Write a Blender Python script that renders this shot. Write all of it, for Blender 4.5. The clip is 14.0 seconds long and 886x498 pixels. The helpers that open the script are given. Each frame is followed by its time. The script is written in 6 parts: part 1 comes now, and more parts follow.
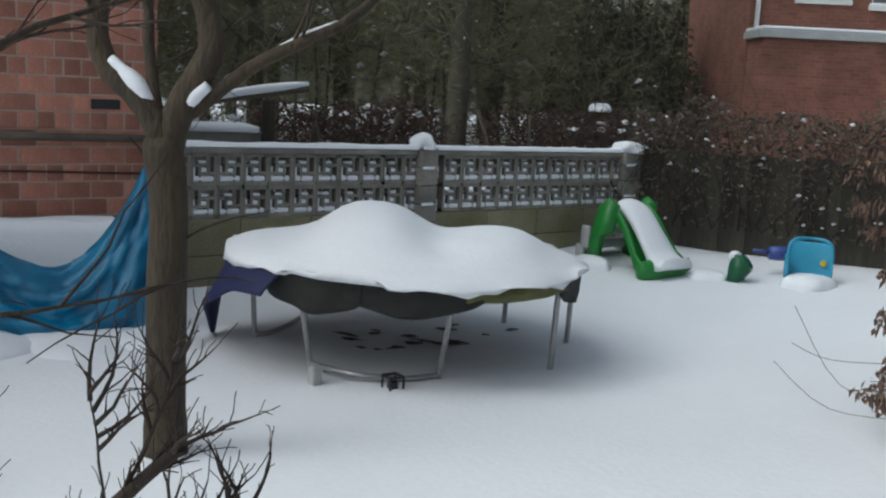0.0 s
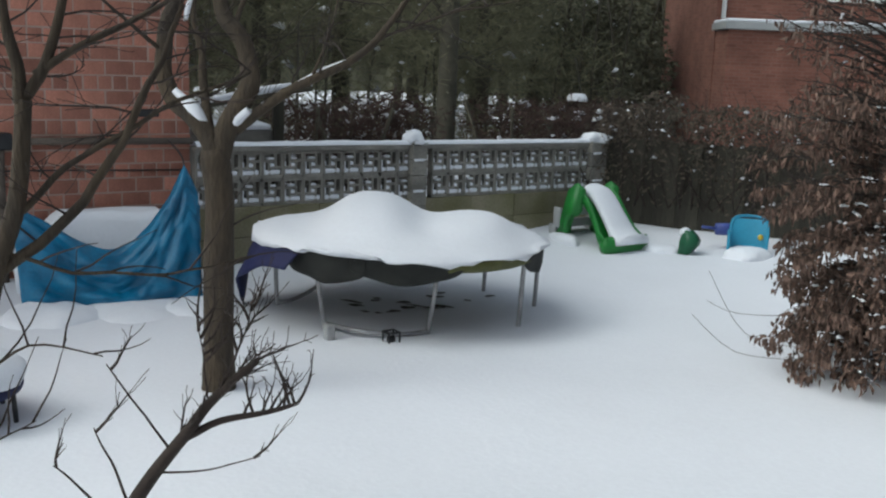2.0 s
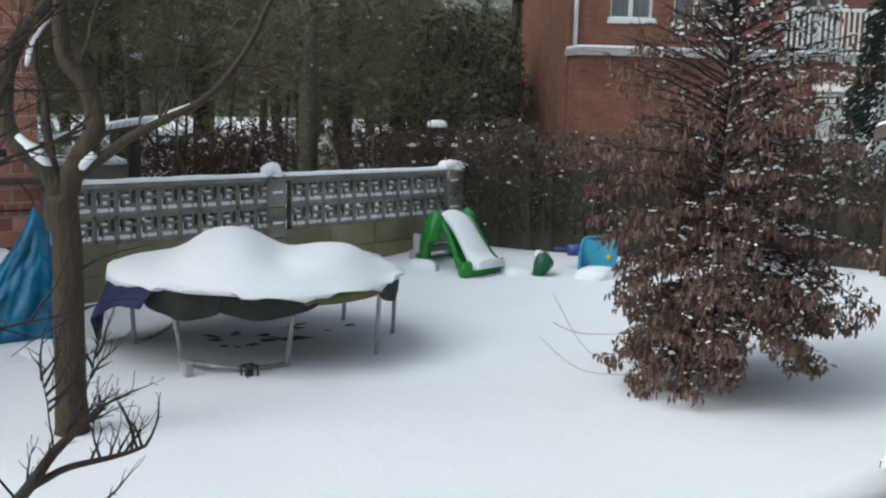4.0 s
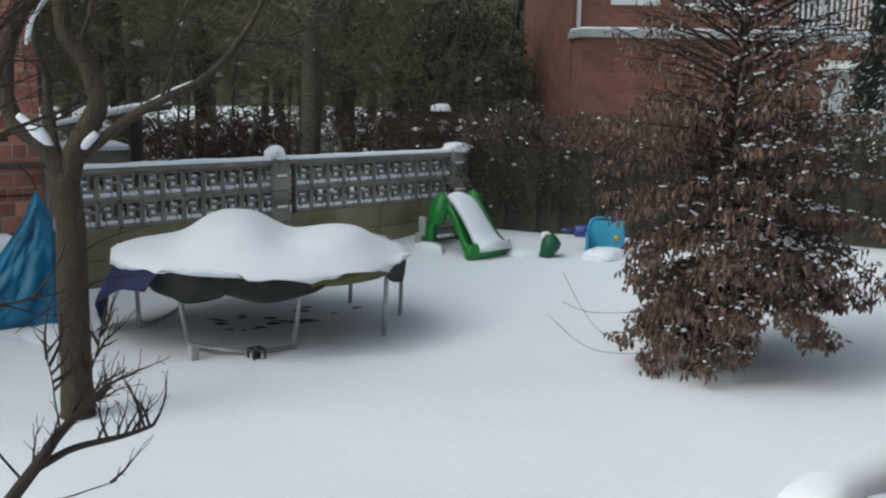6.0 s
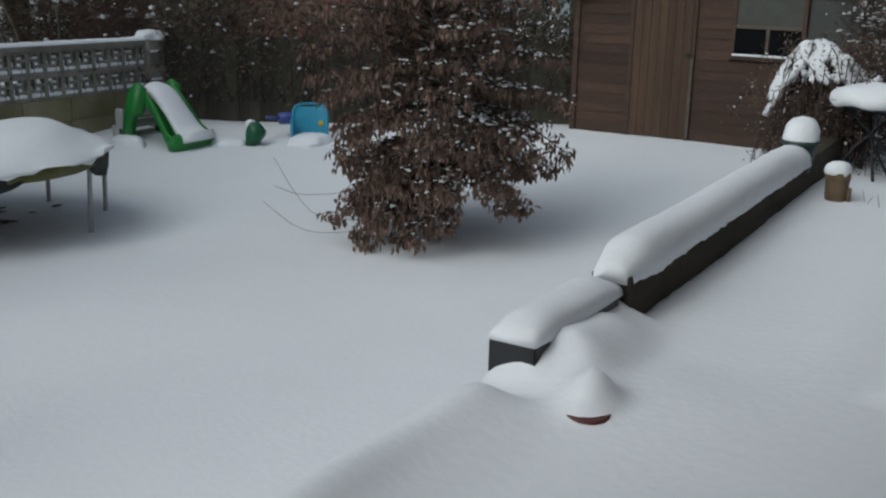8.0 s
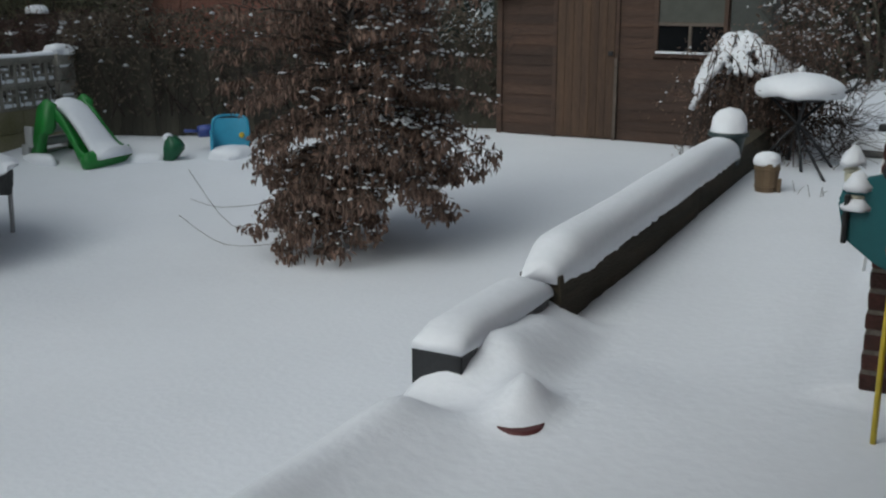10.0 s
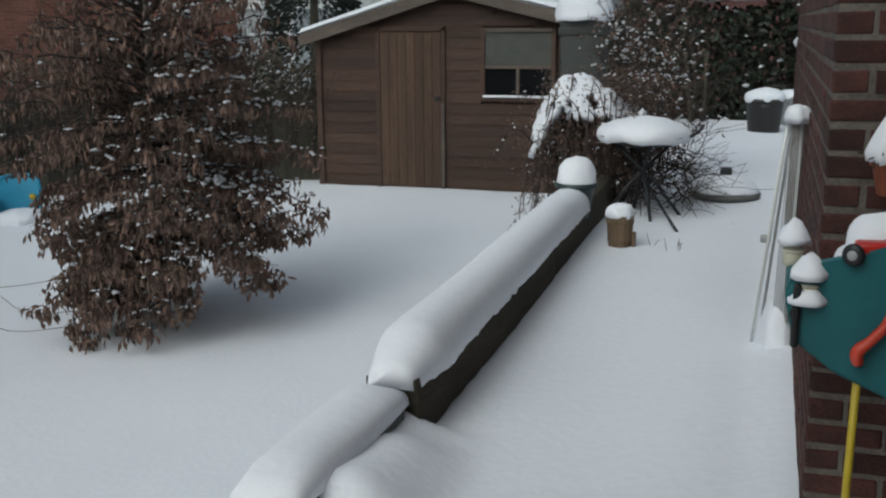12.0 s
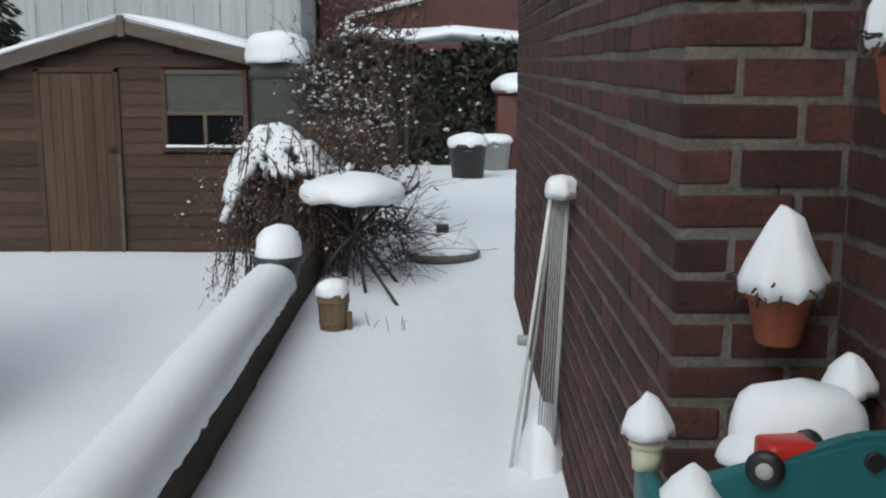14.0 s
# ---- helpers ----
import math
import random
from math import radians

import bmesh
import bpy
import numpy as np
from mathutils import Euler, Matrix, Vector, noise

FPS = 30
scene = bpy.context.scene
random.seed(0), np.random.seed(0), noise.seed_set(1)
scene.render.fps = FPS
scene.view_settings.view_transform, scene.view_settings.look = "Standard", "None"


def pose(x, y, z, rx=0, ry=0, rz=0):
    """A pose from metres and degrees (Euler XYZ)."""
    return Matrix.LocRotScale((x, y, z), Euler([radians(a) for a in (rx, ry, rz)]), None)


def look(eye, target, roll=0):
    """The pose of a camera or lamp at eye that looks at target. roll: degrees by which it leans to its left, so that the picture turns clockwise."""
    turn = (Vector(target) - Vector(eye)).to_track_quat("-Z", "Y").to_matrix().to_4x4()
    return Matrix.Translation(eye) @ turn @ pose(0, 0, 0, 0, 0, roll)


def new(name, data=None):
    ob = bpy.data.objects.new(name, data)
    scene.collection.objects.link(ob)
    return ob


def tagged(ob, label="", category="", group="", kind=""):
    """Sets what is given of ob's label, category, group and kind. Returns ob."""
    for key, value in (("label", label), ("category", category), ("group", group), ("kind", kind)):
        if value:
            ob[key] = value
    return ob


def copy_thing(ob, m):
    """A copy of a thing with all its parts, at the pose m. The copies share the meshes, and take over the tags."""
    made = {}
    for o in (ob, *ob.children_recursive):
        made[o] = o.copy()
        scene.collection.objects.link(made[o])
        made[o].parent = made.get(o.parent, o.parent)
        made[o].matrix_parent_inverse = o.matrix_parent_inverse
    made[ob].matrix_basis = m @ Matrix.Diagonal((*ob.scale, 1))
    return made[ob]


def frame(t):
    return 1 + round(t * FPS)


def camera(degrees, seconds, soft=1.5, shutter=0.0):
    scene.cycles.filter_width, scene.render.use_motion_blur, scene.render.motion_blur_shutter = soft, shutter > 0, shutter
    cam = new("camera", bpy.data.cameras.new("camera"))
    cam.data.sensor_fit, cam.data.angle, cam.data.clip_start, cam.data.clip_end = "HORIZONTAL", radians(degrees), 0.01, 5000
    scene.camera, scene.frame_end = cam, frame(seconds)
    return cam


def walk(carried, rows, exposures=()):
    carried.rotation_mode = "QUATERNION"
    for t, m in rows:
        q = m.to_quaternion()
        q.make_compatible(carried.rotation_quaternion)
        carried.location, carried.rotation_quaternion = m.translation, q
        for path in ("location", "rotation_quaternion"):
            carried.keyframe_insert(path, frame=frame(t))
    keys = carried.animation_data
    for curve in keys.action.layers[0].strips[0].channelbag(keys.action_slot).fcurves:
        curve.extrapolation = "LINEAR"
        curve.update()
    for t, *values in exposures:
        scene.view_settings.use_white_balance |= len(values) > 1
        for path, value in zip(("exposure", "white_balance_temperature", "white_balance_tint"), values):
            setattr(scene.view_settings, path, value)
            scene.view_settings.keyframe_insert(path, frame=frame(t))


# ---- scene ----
cam = camera(47.07, 14.0, soft=2.2)
# seconds, eye x y z, heading (clockwise from +Y), tilt, lean
PATH = (
    (0, -1.306, 0.718, 1.769, -55.97, -9.35, 2.89),
    (0.5, 0.000, -0.000, 2.058, -56.30, -8.18, 3.45),
    (1, 0.051, -0.154, 1.996, -57.79, -9.76, 2.41),
    (1.5, 0.060, -0.164, 2.023, -57.49, -9.80, 2.37),
    (2, 0.123, -0.150, 2.061, -55.72, -10.50, 2.10),
    (2.5, 0.135, -0.156, 2.147, -53.97, -8.45, 2.89),
    (3, 0.265, -0.139, 2.173, -51.74, -6.83, 1.68),
    (3.5, 0.436, -0.154, 2.209, -48.65, -8.62, 1.66),
    (6, 0.329, -0.118, 2.104, -48.82, -9.77, 0.71),
    (6.5, 0.481, -0.226, 2.162, -45.32, -11.01, 0.71),
    (7, 0.486, -0.296, 2.168, -39.47, -12.23, 1.10),
    (7.5, 0.454, -0.321, 2.116, -35.62, -13.95, 2.28),
    (8, 0.403, -0.342, 2.069, -31.64, -15.56, 1.19),
    (8.5, 0.391, -0.343, 2.035, -31.07, -16.37, 0.09),
    (11, 0.152, 0.211, 1.949, -23.73, -13.26, -1.41),
    (11.5, 0.019, 0.384, 1.956, -21.19, -12.82, -2.14),
    (12, -0.060, 0.673, 1.932, -17.76, -12.52, -0.42),
    (12.5, -0.135, 0.873, 1.901, -12.19, -11.62, 0.47),
    (13, -0.239, 1.106, 1.909, -7.21, -12.52, 0.33),
    (13.5, -0.235, 1.480, 1.924, -2.96, -11.69, -0.04),
    (14, -0.262, 1.737, 1.946, -0.74, -10.37, 0.12),
)


def heading_pose(x, y, z, h, p, r):
    h, p = radians(h), radians(p)
    way = Vector((math.sin(h) * math.cos(p), math.cos(h) * math.cos(p), math.sin(p)))
    eye = Vector((x, y, z))
    return look(eye, eye + way, r)


walk(cam, [(t, heading_pose(*q)) for t, *q in PATH],
     exposures=[(t, e, 6150, 2) for t, e in ((0, 0.12), (1, 0.20), (1.5, 0.20), (2.5, 0.22), (3, 0.40), (3.5, 0.40), (6, 0.14), (6.5, 0.04), (7, -0.12), (7.5, -0.30), (8.7, -0.5), (11, -0.38), (12.5, -0.30), (13.5, -0.12), (14, 0.04))])

# ---- sky and light: an overcast winter day ----
world = bpy.data.worlds.new("overcast_sky")
scene.world = world
world.use_nodes = True
wn = world.node_tree
sky = wn.nodes.new("ShaderNodeTexSky")
sky.sky_type = "NISHITA"
sky.sun_disc = False
sky.sun_elevation, sky.sun_rotation = radians(38), radians(200)
sky.air_density, sky.dust_density, sky.ozone_density = 1.0, 4.0, 1.0
hsv = wn.nodes.new("ShaderNodeHueSaturation")
hsv.inputs["Saturation"].default_value = 0.35
wn.links.new(sky.outputs[0], hsv.inputs["Color"])
wn.links.new(hsv.outputs[0], wn.nodes["Background"].inputs["Color"])
wn.nodes["Background"].inputs["Strength"].default_value = 0.150
sun = new("sun", bpy.data.lights.new("sun", "SUN"))
sun.data.energy, sun.data.angle, sun.data.color = 0.7, radians(40), (1.0, 0.98, 0.95)
sun.matrix_world = look((0, 0, 30), (6, 14, 0))


# ---- materials ----
def mat(name, color, rough=0.7, vary=0.25, scale=8.0, fine=60.0, bump=0.25, metal=0.0, second=None, spread=0.5,
        rand=0.0, island=False, sub=0.0, stretch=None, dist=0.01):
    """Procedural surface: colour varied at two scales, fine relief, optional change from piece to piece."""
    m = bpy.data.materials.new(name)
    m.use_nodes = True
    nt = m.node_tree
    b = nt.nodes["Principled BSDF"]
    co = nt.nodes.new("ShaderNodeTexCoord")
    vec = co.outputs["Object"]
    if stretch:
        mp = nt.nodes.new("ShaderNodeMapping")
        mp.inputs["Scale"].default_value = stretch
        nt.links.new(vec, mp.inputs["Vector"])
        vec = mp.outputs[0]
    n1, n2 = nt.nodes.new("ShaderNodeTexNoise"), nt.nodes.new("ShaderNodeTexNoise")
    n1.inputs["Scale"].default_value, n2.inputs["Scale"].default_value = scale, fine
    n1.inputs["Detail"].default_value, n2.inputs["Detail"].default_value = 5, 4
    for n in (n1, n2):
        nt.links.new(vec, n.inputs["Vector"])
    ramp = nt.nodes.new("ShaderNodeValToRGB")
    ramp.color_ramp.elements[0].position, ramp.color_ramp.elements[1].position = 0.5 - spread / 2, 0.5 + spread / 2
    c = Vector(color)
    lo = second if second else tuple(c * (1 - vary))
    hi = tuple(c * (1 + vary * 0.5))
    ramp.color_ramp.elements[0].color, ramp.color_ramp.elements[1].color = (*lo, 1), (*hi, 1)
    nt.links.new(n1.outputs[0], ramp.inputs[0])
    mul = nt.nodes.new("ShaderNodeMix")
    mul.data_type, mul.blend_type = "RGBA", "MULTIPLY"
    mul.inputs["Factor"].default_value = min(1.0, vary * 1.5)
    nt.links.new(ramp.outputs[0], mul.inputs[6])
    nt.links.new(n2.outputs[0], mul.inputs[7])
    out = mul.outputs[2]
    if rand:
        if island:
            src = nt.nodes.new("ShaderNodeNewGeometry").outputs["Random Per Island"]
        else:
            src = nt.nodes.new("ShaderNodeObjectInfo").outputs["Random"]
        rr = nt.nodes.new("ShaderNodeMapRange")
        rr.inputs["To Min"].default_value, rr.inputs["To Max"].default_value = 1 - rand, 1 + rand * 0.6
        nt.links.new(src, rr.inputs[0])
        hs = nt.nodes.new("ShaderNodeHueSaturation")
        nt.links.new(out, hs.inputs["Color"])
        nt.links.new(rr.outputs[0], hs.inputs["Value"])
        out = hs.outputs[0]
    nt.links.new(out, b.inputs["Base Color"])
    b.inputs["Roughness"].default_value, b.inputs["Metallic"].default_value = rough, metal
    if sub:
        b.inputs["Subsurface Weight"].default_value = sub
        b.inputs["Subsurface Radius"].default_value = (0.02, 0.03, 0.04)
    if bump:
        add = nt.nodes.new("ShaderNodeMath")
        nt.links.new(n1.outputs[0], add.inputs[0])
        nt.links.new(n2.outputs[0], add.inputs[1])
        bp = nt.nodes.new("ShaderNodeBump")
        bp.inputs["Strength"].default_value, bp.inputs["Distance"].default_value = bump, dist
        nt.links.new(add.outputs[0], bp.inputs["Height"])
        nt.links.new(bp.outputs[0], b.inputs["Normal"])
    return m


SNOW = mat("snow", (0.80, 0.825, 0.875), 0.75, 0.05, 1.2, 25, 0.12, spread=0.9, dist=0.03)
SNOW_DUSTY = mat("dusty_snow", (0.74, 0.76, 0.80), 0.8, 0.12, 9, 40, 0.5, dist=0.02)
SOIL = mat("soil", (0.13, 0.118, 0.098), 0.95, 0.5, 6, 40, 0.6)
BRICK = mat("red_brick", (0.100, 0.033, 0.024), 0.9, 0.45, 14, 90, 0.6, rand=0.5, second=(0.046, 0.020, 0.016))
BRICK_FAR = mat("red_brick_rest", (0.100, 0.033, 0.024), 0.9, 0.45, 14, 90, 0.6, rand=0.5, island=True, second=(0.046, 0.020, 0.016))
MORTAR = mat("mortar", (0.215, 0.190, 0.165), 0.95, 0.45, 10, 120, 0.7)
BLOCK = mat("clay_block", (0.55, 0.240, 0.170), 0.9, 0.35, 3, 60, 0.5, rand=0.38)
BLOCK_FAR = mat("clay_block_rest", (0.55, 0.240, 0.170), 0.9, 0.35, 3, 60, 0.5, rand=0.38, island=True)
BLOCK_MORTAR = mat("pale_mortar", (0.45, 0.33, 0.28), 0.95, 0.2, 6, 60, 0.4)
CONCRETE = mat("weathered_concrete", (0.34, 0.322, 0.285), 0.92, 0.4, 4, 50, 0.5, rand=0.15)
MOSSY = mat("mossy_concrete", (0.31, 0.275, 0.195), 0.95, 0.4, 2.2, 40, 0.5, second=(0.20, 0.19, 0.085), rand=0.12)
BARK = mat("bark", (0.092, 0.067, 0.041), 0.95, 0.5, 7, 45, 0.9, stretch=(1, 1, 0.25), second=(0.046, 0.038, 0.030), dist=0.02)
TWIG = mat("twig_bark", (0.062, 0.046, 0.038), 0.95, 0.4, 9, 60, 0.5)
# bark lightened: haze of the snowy air is put into the colour
FAR_BARK = mat("far_bark", (0.112, 0.103, 0.074), 0.95, 0.4, 2, 14, 0.4)
BEECH_LEAF = mat("withered_leaf", (0.225, 0.142, 0.106), 0.8, 0.3, 20, 90, 0.2, rand=0.6, island=True, second=(0.122, 0.078, 0.060))
IVY = mat("evergreen_leaf", (0.034, 0.046, 0.027), 0.6, 0.4, 3, 30, 0.2, rand=0.5, island=True)
# paler than real twigs, with the wood's haze painted into the colour
WOODS = mat("hazed_woodland_leaf", (0.235, 0.226, 0.138), 0.95, 0.2, 0.3, 6, 0.2, rand=0.25, island=True, second=(0.165, 0.162, 0.098))
RUSSET = mat("russet_twigs", (0.085, 0.048, 0.037), 0.9, 0.4, 2, 20, 0.2, rand=0.4, island=True)
TARP = mat("blue_tarpaulin", (0.013, 0.215, 0.40), 0.36, 0.25, 4, 40, 0.25, second=(0.008, 0.10, 0.21))
NAVY = mat("navy_vinyl", (0.012, 0.018, 0.090), 0.7, 0.3, 5, 40, 0.2)
BLACK_CLOTH = mat("black_netting", (0.024, 0.026, 0.022), 0.8, 0.4, 8, 120, 0.5)
OLIVE = mat("olive_vinyl", (0.13, 0.135, 0.03), 0.6, 0.3, 6, 40, 0.2)
STEEL = mat("galvanised_steel", (0.42, 0.42, 0.43), 0.45, 0.25, 10, 80, 0.1, metal=0.7)
GREEN = mat("green_plastic", (0.022, 0.22, 0.035), 0.42, 0.15, 4, 30, 0.08)
DKGREEN = mat("dark_green_plastic", (0.012, 0.12, 0.05), 0.45, 0.2, 4, 30, 0.08)
GREY_PL = mat("grey_plastic", (0.40, 0.41, 0.41), 0.5, 0.15, 4, 30, 0.08)
CYAN = mat("turquoise_plastic", (0.045, 0.32, 0.50), 0.42, 0.15, 4, 30, 0.08)
BLUE_PL = mat("blue_plastic", (0.05, 0.08, 0.30), 0.45, 0.15, 4, 30, 0.08)
YELLOW = mat("yellow_plastic", (0.55, 0.42, 0.03), 0.45, 0.15, 4, 30, 0.05)
TEAL = mat("teal_plastic", (0.020, 0.135, 0.150), 0.45, 0.15, 6, 40, 0.1)
RED = mat("red_plastic", (0.50, 0.022, 0.016), 0.4, 0.15, 6, 40, 0.05)
ORANGE = mat("orange_plastic", (0.55, 0.060, 0.030), 0.4, 0.15, 6, 40, 0.05)
RUBBER = mat("black_plastic", (0.014, 0.014, 0.016), 0.5, 0.3, 12, 60, 0.1)
GUNMETAL = mat("dark_metal", (0.040, 0.042, 0.046), 0.5, 0.3, 10, 60, 0.2, metal=0.4)
CREAM = mat("cream_plastic", (0.62, 0.60, 0.46), 0.5, 0.1, 6, 40, 0.05)
TERRACOTTA = mat("terracotta", (0.34, 0.095, 0.045), 0.85, 0.3, 9, 60, 0.3)
WICKER = mat("old_wood_staves", (0.20, 0.138, 0.082), 0.85, 0.35, 8, 50, 0.5, stretch=(1, 1, 0.2))
SHED_WOOD = mat("stained_shed_board", (0.094, 0.053, 0.036), 0.88, 0.45, 3, 40, 0.5, rand=0.3, stretch=(0.25, 1, 3.0), second=(0.075, 0.049, 0.038))
DOOR_WOOD = mat("stained_door_board", (0.112, 0.066, 0.040), 0.88, 0.4, 3, 40, 0.5, rand=0.2, stretch=(3, 1, 0.25), second=(0.085, 0.054, 0.038))
GREY_WOOD = mat("grey_barge_board", (0.155, 0.125, 0.102), 0.85, 0.35, 3, 40, 0.5, stretch=(0.3, 1, 3))
SLEEPER = mat("mossy_sleeper", (0.088, 0.070, 0.044), 0.95, 0.5, 4, 50, 0.9, stretch=(3, 0.4, 3), second=(0.045, 0.040, 0.024), rand=0.15, dist=0.02)
FENCE_WOOD = mat("dark_fence_board", (0.098, 0.086, 0.066), 0.92, 0.45, 3, 40, 0.5, rand=0.35, stretch=(3, 3, 0.3), second=(0.045, 0.045, 0.032))
WHITE_PAINT = mat("white_paint", (0.72, 0.73, 0.72), 0.6, 0.1, 5, 50, 0.1)
SLATE = mat("roof_tile", (0.16, 0.08, 0.06), 0.85, 0.3, 6, 40, 0.4)
CURTAIN = mat("blind", (0.090, 0.094, 0.082), 0.9, 0.2, 6, 80, 0.2)
# near-black colour that stands in for the shade inside rooms
UNLIT = mat("unlit_interior_black", (0.006, 0.006, 0.007), 0.9, 0.2, 6, 30, 0.0)
PALE = mat("pale_cladding", (0.42, 0.45, 0.46), 0.7, 0.2, 1.5, 20, 0.1, stretch=(6, 6, 0.3))
GLASS = bpy.data.materials.new("window_glass")
GLASS.use_nodes = True
gb = GLASS.node_tree.nodes["Principled BSDF"]
gb.inputs["Base Color"].default_value = (0.008, 0.009, 0.010, 1)
gb.inputs["Roughness"].default_value = 0.06
gb.inputs["Specular IOR Level"].default_value = 0.3


PALE_GLASS = mat("curtained_glass", (0.20, 0.22, 0.22), 0.12, 0.3, 3, 30, 0.0, stretch=(6, 1, 0.5))


# ---- helpers for meshes ----
def mesh_of(bm, name, material, smooth=True):
    me = bpy.data.meshes.new(name)
    bmesh.ops.recalc_face_normals(bm, faces=bm.faces[:])
    bm.to_mesh(me)
    bm.free()
    me.materials.append(material)
    if smooth:
        me.polygons.foreach_set("use_smooth", [True] * len(me.polygons))
    return me


def part(name, bm, material, parent=None, label="", smooth=True):
    ob = new(name, mesh_of(bm, name, material, smooth))
    ob.parent = parent
    return tagged(ob, label)


def raw(name, verts, faces, material, parent=None, label="", smooth=False):
    me = bpy.data.meshes.new(name)
    me.from_pydata(verts, [], faces)
    me.materials.append(material)
    if smooth:
        me.polygons.foreach_set("use_smooth", [True] * len(me.polygons))
    ob = new(name, me)
    ob.parent = parent
    return tagged(ob, label)


def thing(name, label, category, group="", at=(0, 0, 0), turn=0.0):
    ob = new(name)
    ob.empty_display_size = 0.1
    ob.matrix_world = pose(*at, 0, 0, turn)
    return tagged(ob, label, category, group)


def box(bm, lo, hi, bevel=0.0, seg=1, m=None):
    ret = bmesh.ops.create_cube(bm, size=1.0)
    lo, hi = Vector(lo), Vector(hi)
    for v in ret["verts"]:
        v.co = Vector([(lo[i] + hi[i]) / 2 + v.co[i] * (hi[i] - lo[i]) for i in range(3)])
    if bevel:
        es = list({e for v in ret["verts"] for e in v.link_edges})
        g = bmesh.ops.bevel(bm, geom=es, offset=bevel, segments=seg, affect="EDGES", profile=0.5)
        vs = {v for f in g["faces"] for v in f.verts} | {v for v in ret["verts"] if v.is_valid}
    else:
        vs = set(ret["verts"])
    if m:
        for v in vs:
            v.co = m @ v.co
    return bm


def B():
    return bmesh.new()


def tube(bm, pts, radii, n=8, cap=True):
    """A tapered limb through the points."""
    pts = [Vector(p) for p in pts]
    if not hasattr(radii, "__len__"):
        radii = [radii] * len(pts)
    rings, side = [], None
    for i, p in enumerate(pts):
        d = (pts[min(i + 1, len(pts) - 1)] - pts[max(i - 1, 0)]).normalized()
        if side is None:
            side = d.orthogonal().normalized()
        side = (side - d * side.dot(d)).normalized()
        up = d.cross(side)
        rings.append([bm.verts.new(p + (side * math.cos(a) + up * math.sin(a)) * radii[i])
                      for a in (2 * math.pi * k / n for k in range(n))])
    for r0, r1 in zip(rings, rings[1:]):
        for k in range(n):
            bm.faces.new((r0[k], r0[(k + 1) % n], r1[(k + 1) % n], r1[k]))
    if cap:
        bm.faces.new(rings[0][::-1])
        bm.faces.new(rings[-1])
    return bm


def smooth_path(pts, steps=5):
    """Points along a smooth curve through pts."""
    pts = [Vector(p) for p in pts]
    out = []
    for i in range(len(pts) - 1):
        p0, p1, p2, p3 = pts[max(i - 1, 0)], pts[i], pts[i + 1], pts[min(i + 2, len(pts) - 1)]
        for k in range(steps):
            t = k / steps
            out.append(0.5 * (2 * p1 + (p2 - p0) * t + (2 * p0 - 5 * p1 + 4 * p2 - p3) * t * t + (3 * p1 - p0 - 3 * p2 + p3) * t ** 3))
    return out + [pts[-1]]


def lathe(bm, profile, n=24, center=(0, 0, 0), wob=0.0, sx=1.0, sy=1.0):
    """A turned body from (radius, height) pairs."""
    c = Vector(center)
    rings = []
    for r, z in profile:
        ring = []
        for k in range(n):
            a = 2 * math.pi * k / n
            w = 1 + wob * noise.noise(Vector((math.cos(a) * 1.7 + c.x * 3, math.sin(a) * 1.7 + c.y * 3, z * 6)))
            ring.append(bm.verts.new(c + Vector((r * w * math.cos(a) * sx, r * w * math.sin(a) * sy, z))))
        rings.append(ring)
    for r0, r1 in zip(rings, rings[1:]):
        for k in range(n):
            bm.faces.new((r0[k], r0[(k + 1) % n], r1[(k + 1) % n], r1[k]))
    bm.faces.new(rings[0][::-1])
    bm.faces.new(rings[-1])
    return bm


def roughen(bm, amount, freq):
    """Uneven the surface of settled snow."""
    for v in bm.verts:
        p = v.co * freq
        v.co += Vector((noise.noise(p), noise.noise(p + Vector((31, 0, 0))), noise.noise(p + Vector((0, 17, 0))))) * amount
    return bm


def snow_dome(name, center, r, h, parent=None, under=0.03, wob=0.12, sx=1.0, sy=1.0, label="", power=2.4):
    """A rounded cap of settled snow that overhangs a little."""
    prof = [(r * 0.80, -under * 0.4), (r * 0.97, -under)]
    for k in range(0, 9):
        u = k / 8
        prof.append((max(r * 1.02 * (1 - u ** power) ** (1 / power), r * 0.02), h * u))
    bm = roughen(lathe(B(), prof, 26, center, wob, sx, sy), r * 0.07, 2.2 / r)
    return part(name, bm, SNOW, parent, label)


def sm(a, b, x):
    t = min(max((x - a) / (b - a), 0.0), 1.0)
    return t * t * (3 - 2 * t)


# ---- the ground: one snow sheet with lawn, terrace and bank ----
TERRACE = 0.56


def lawn(x, y):
    z = -0.25 + 0.25 * sm(7.5, 12.0, y)
    if x < -9.0:
        z += 0.18 * sm(-9.0, -10.6, x) * (1 - sm(8.5, 12, y))
    return z


def terrace_rise(x, y):
    """Snow lies deeper towards the house door and along the house."""
    k = sm(2.9, 3.5, y)
    return 0.04 * (1 - k) * sm(-1.18, -0.95, x) + 0.055 * k * sm(-0.6, -0.15, x) * (1 - sm(5.0, 6.8, y))


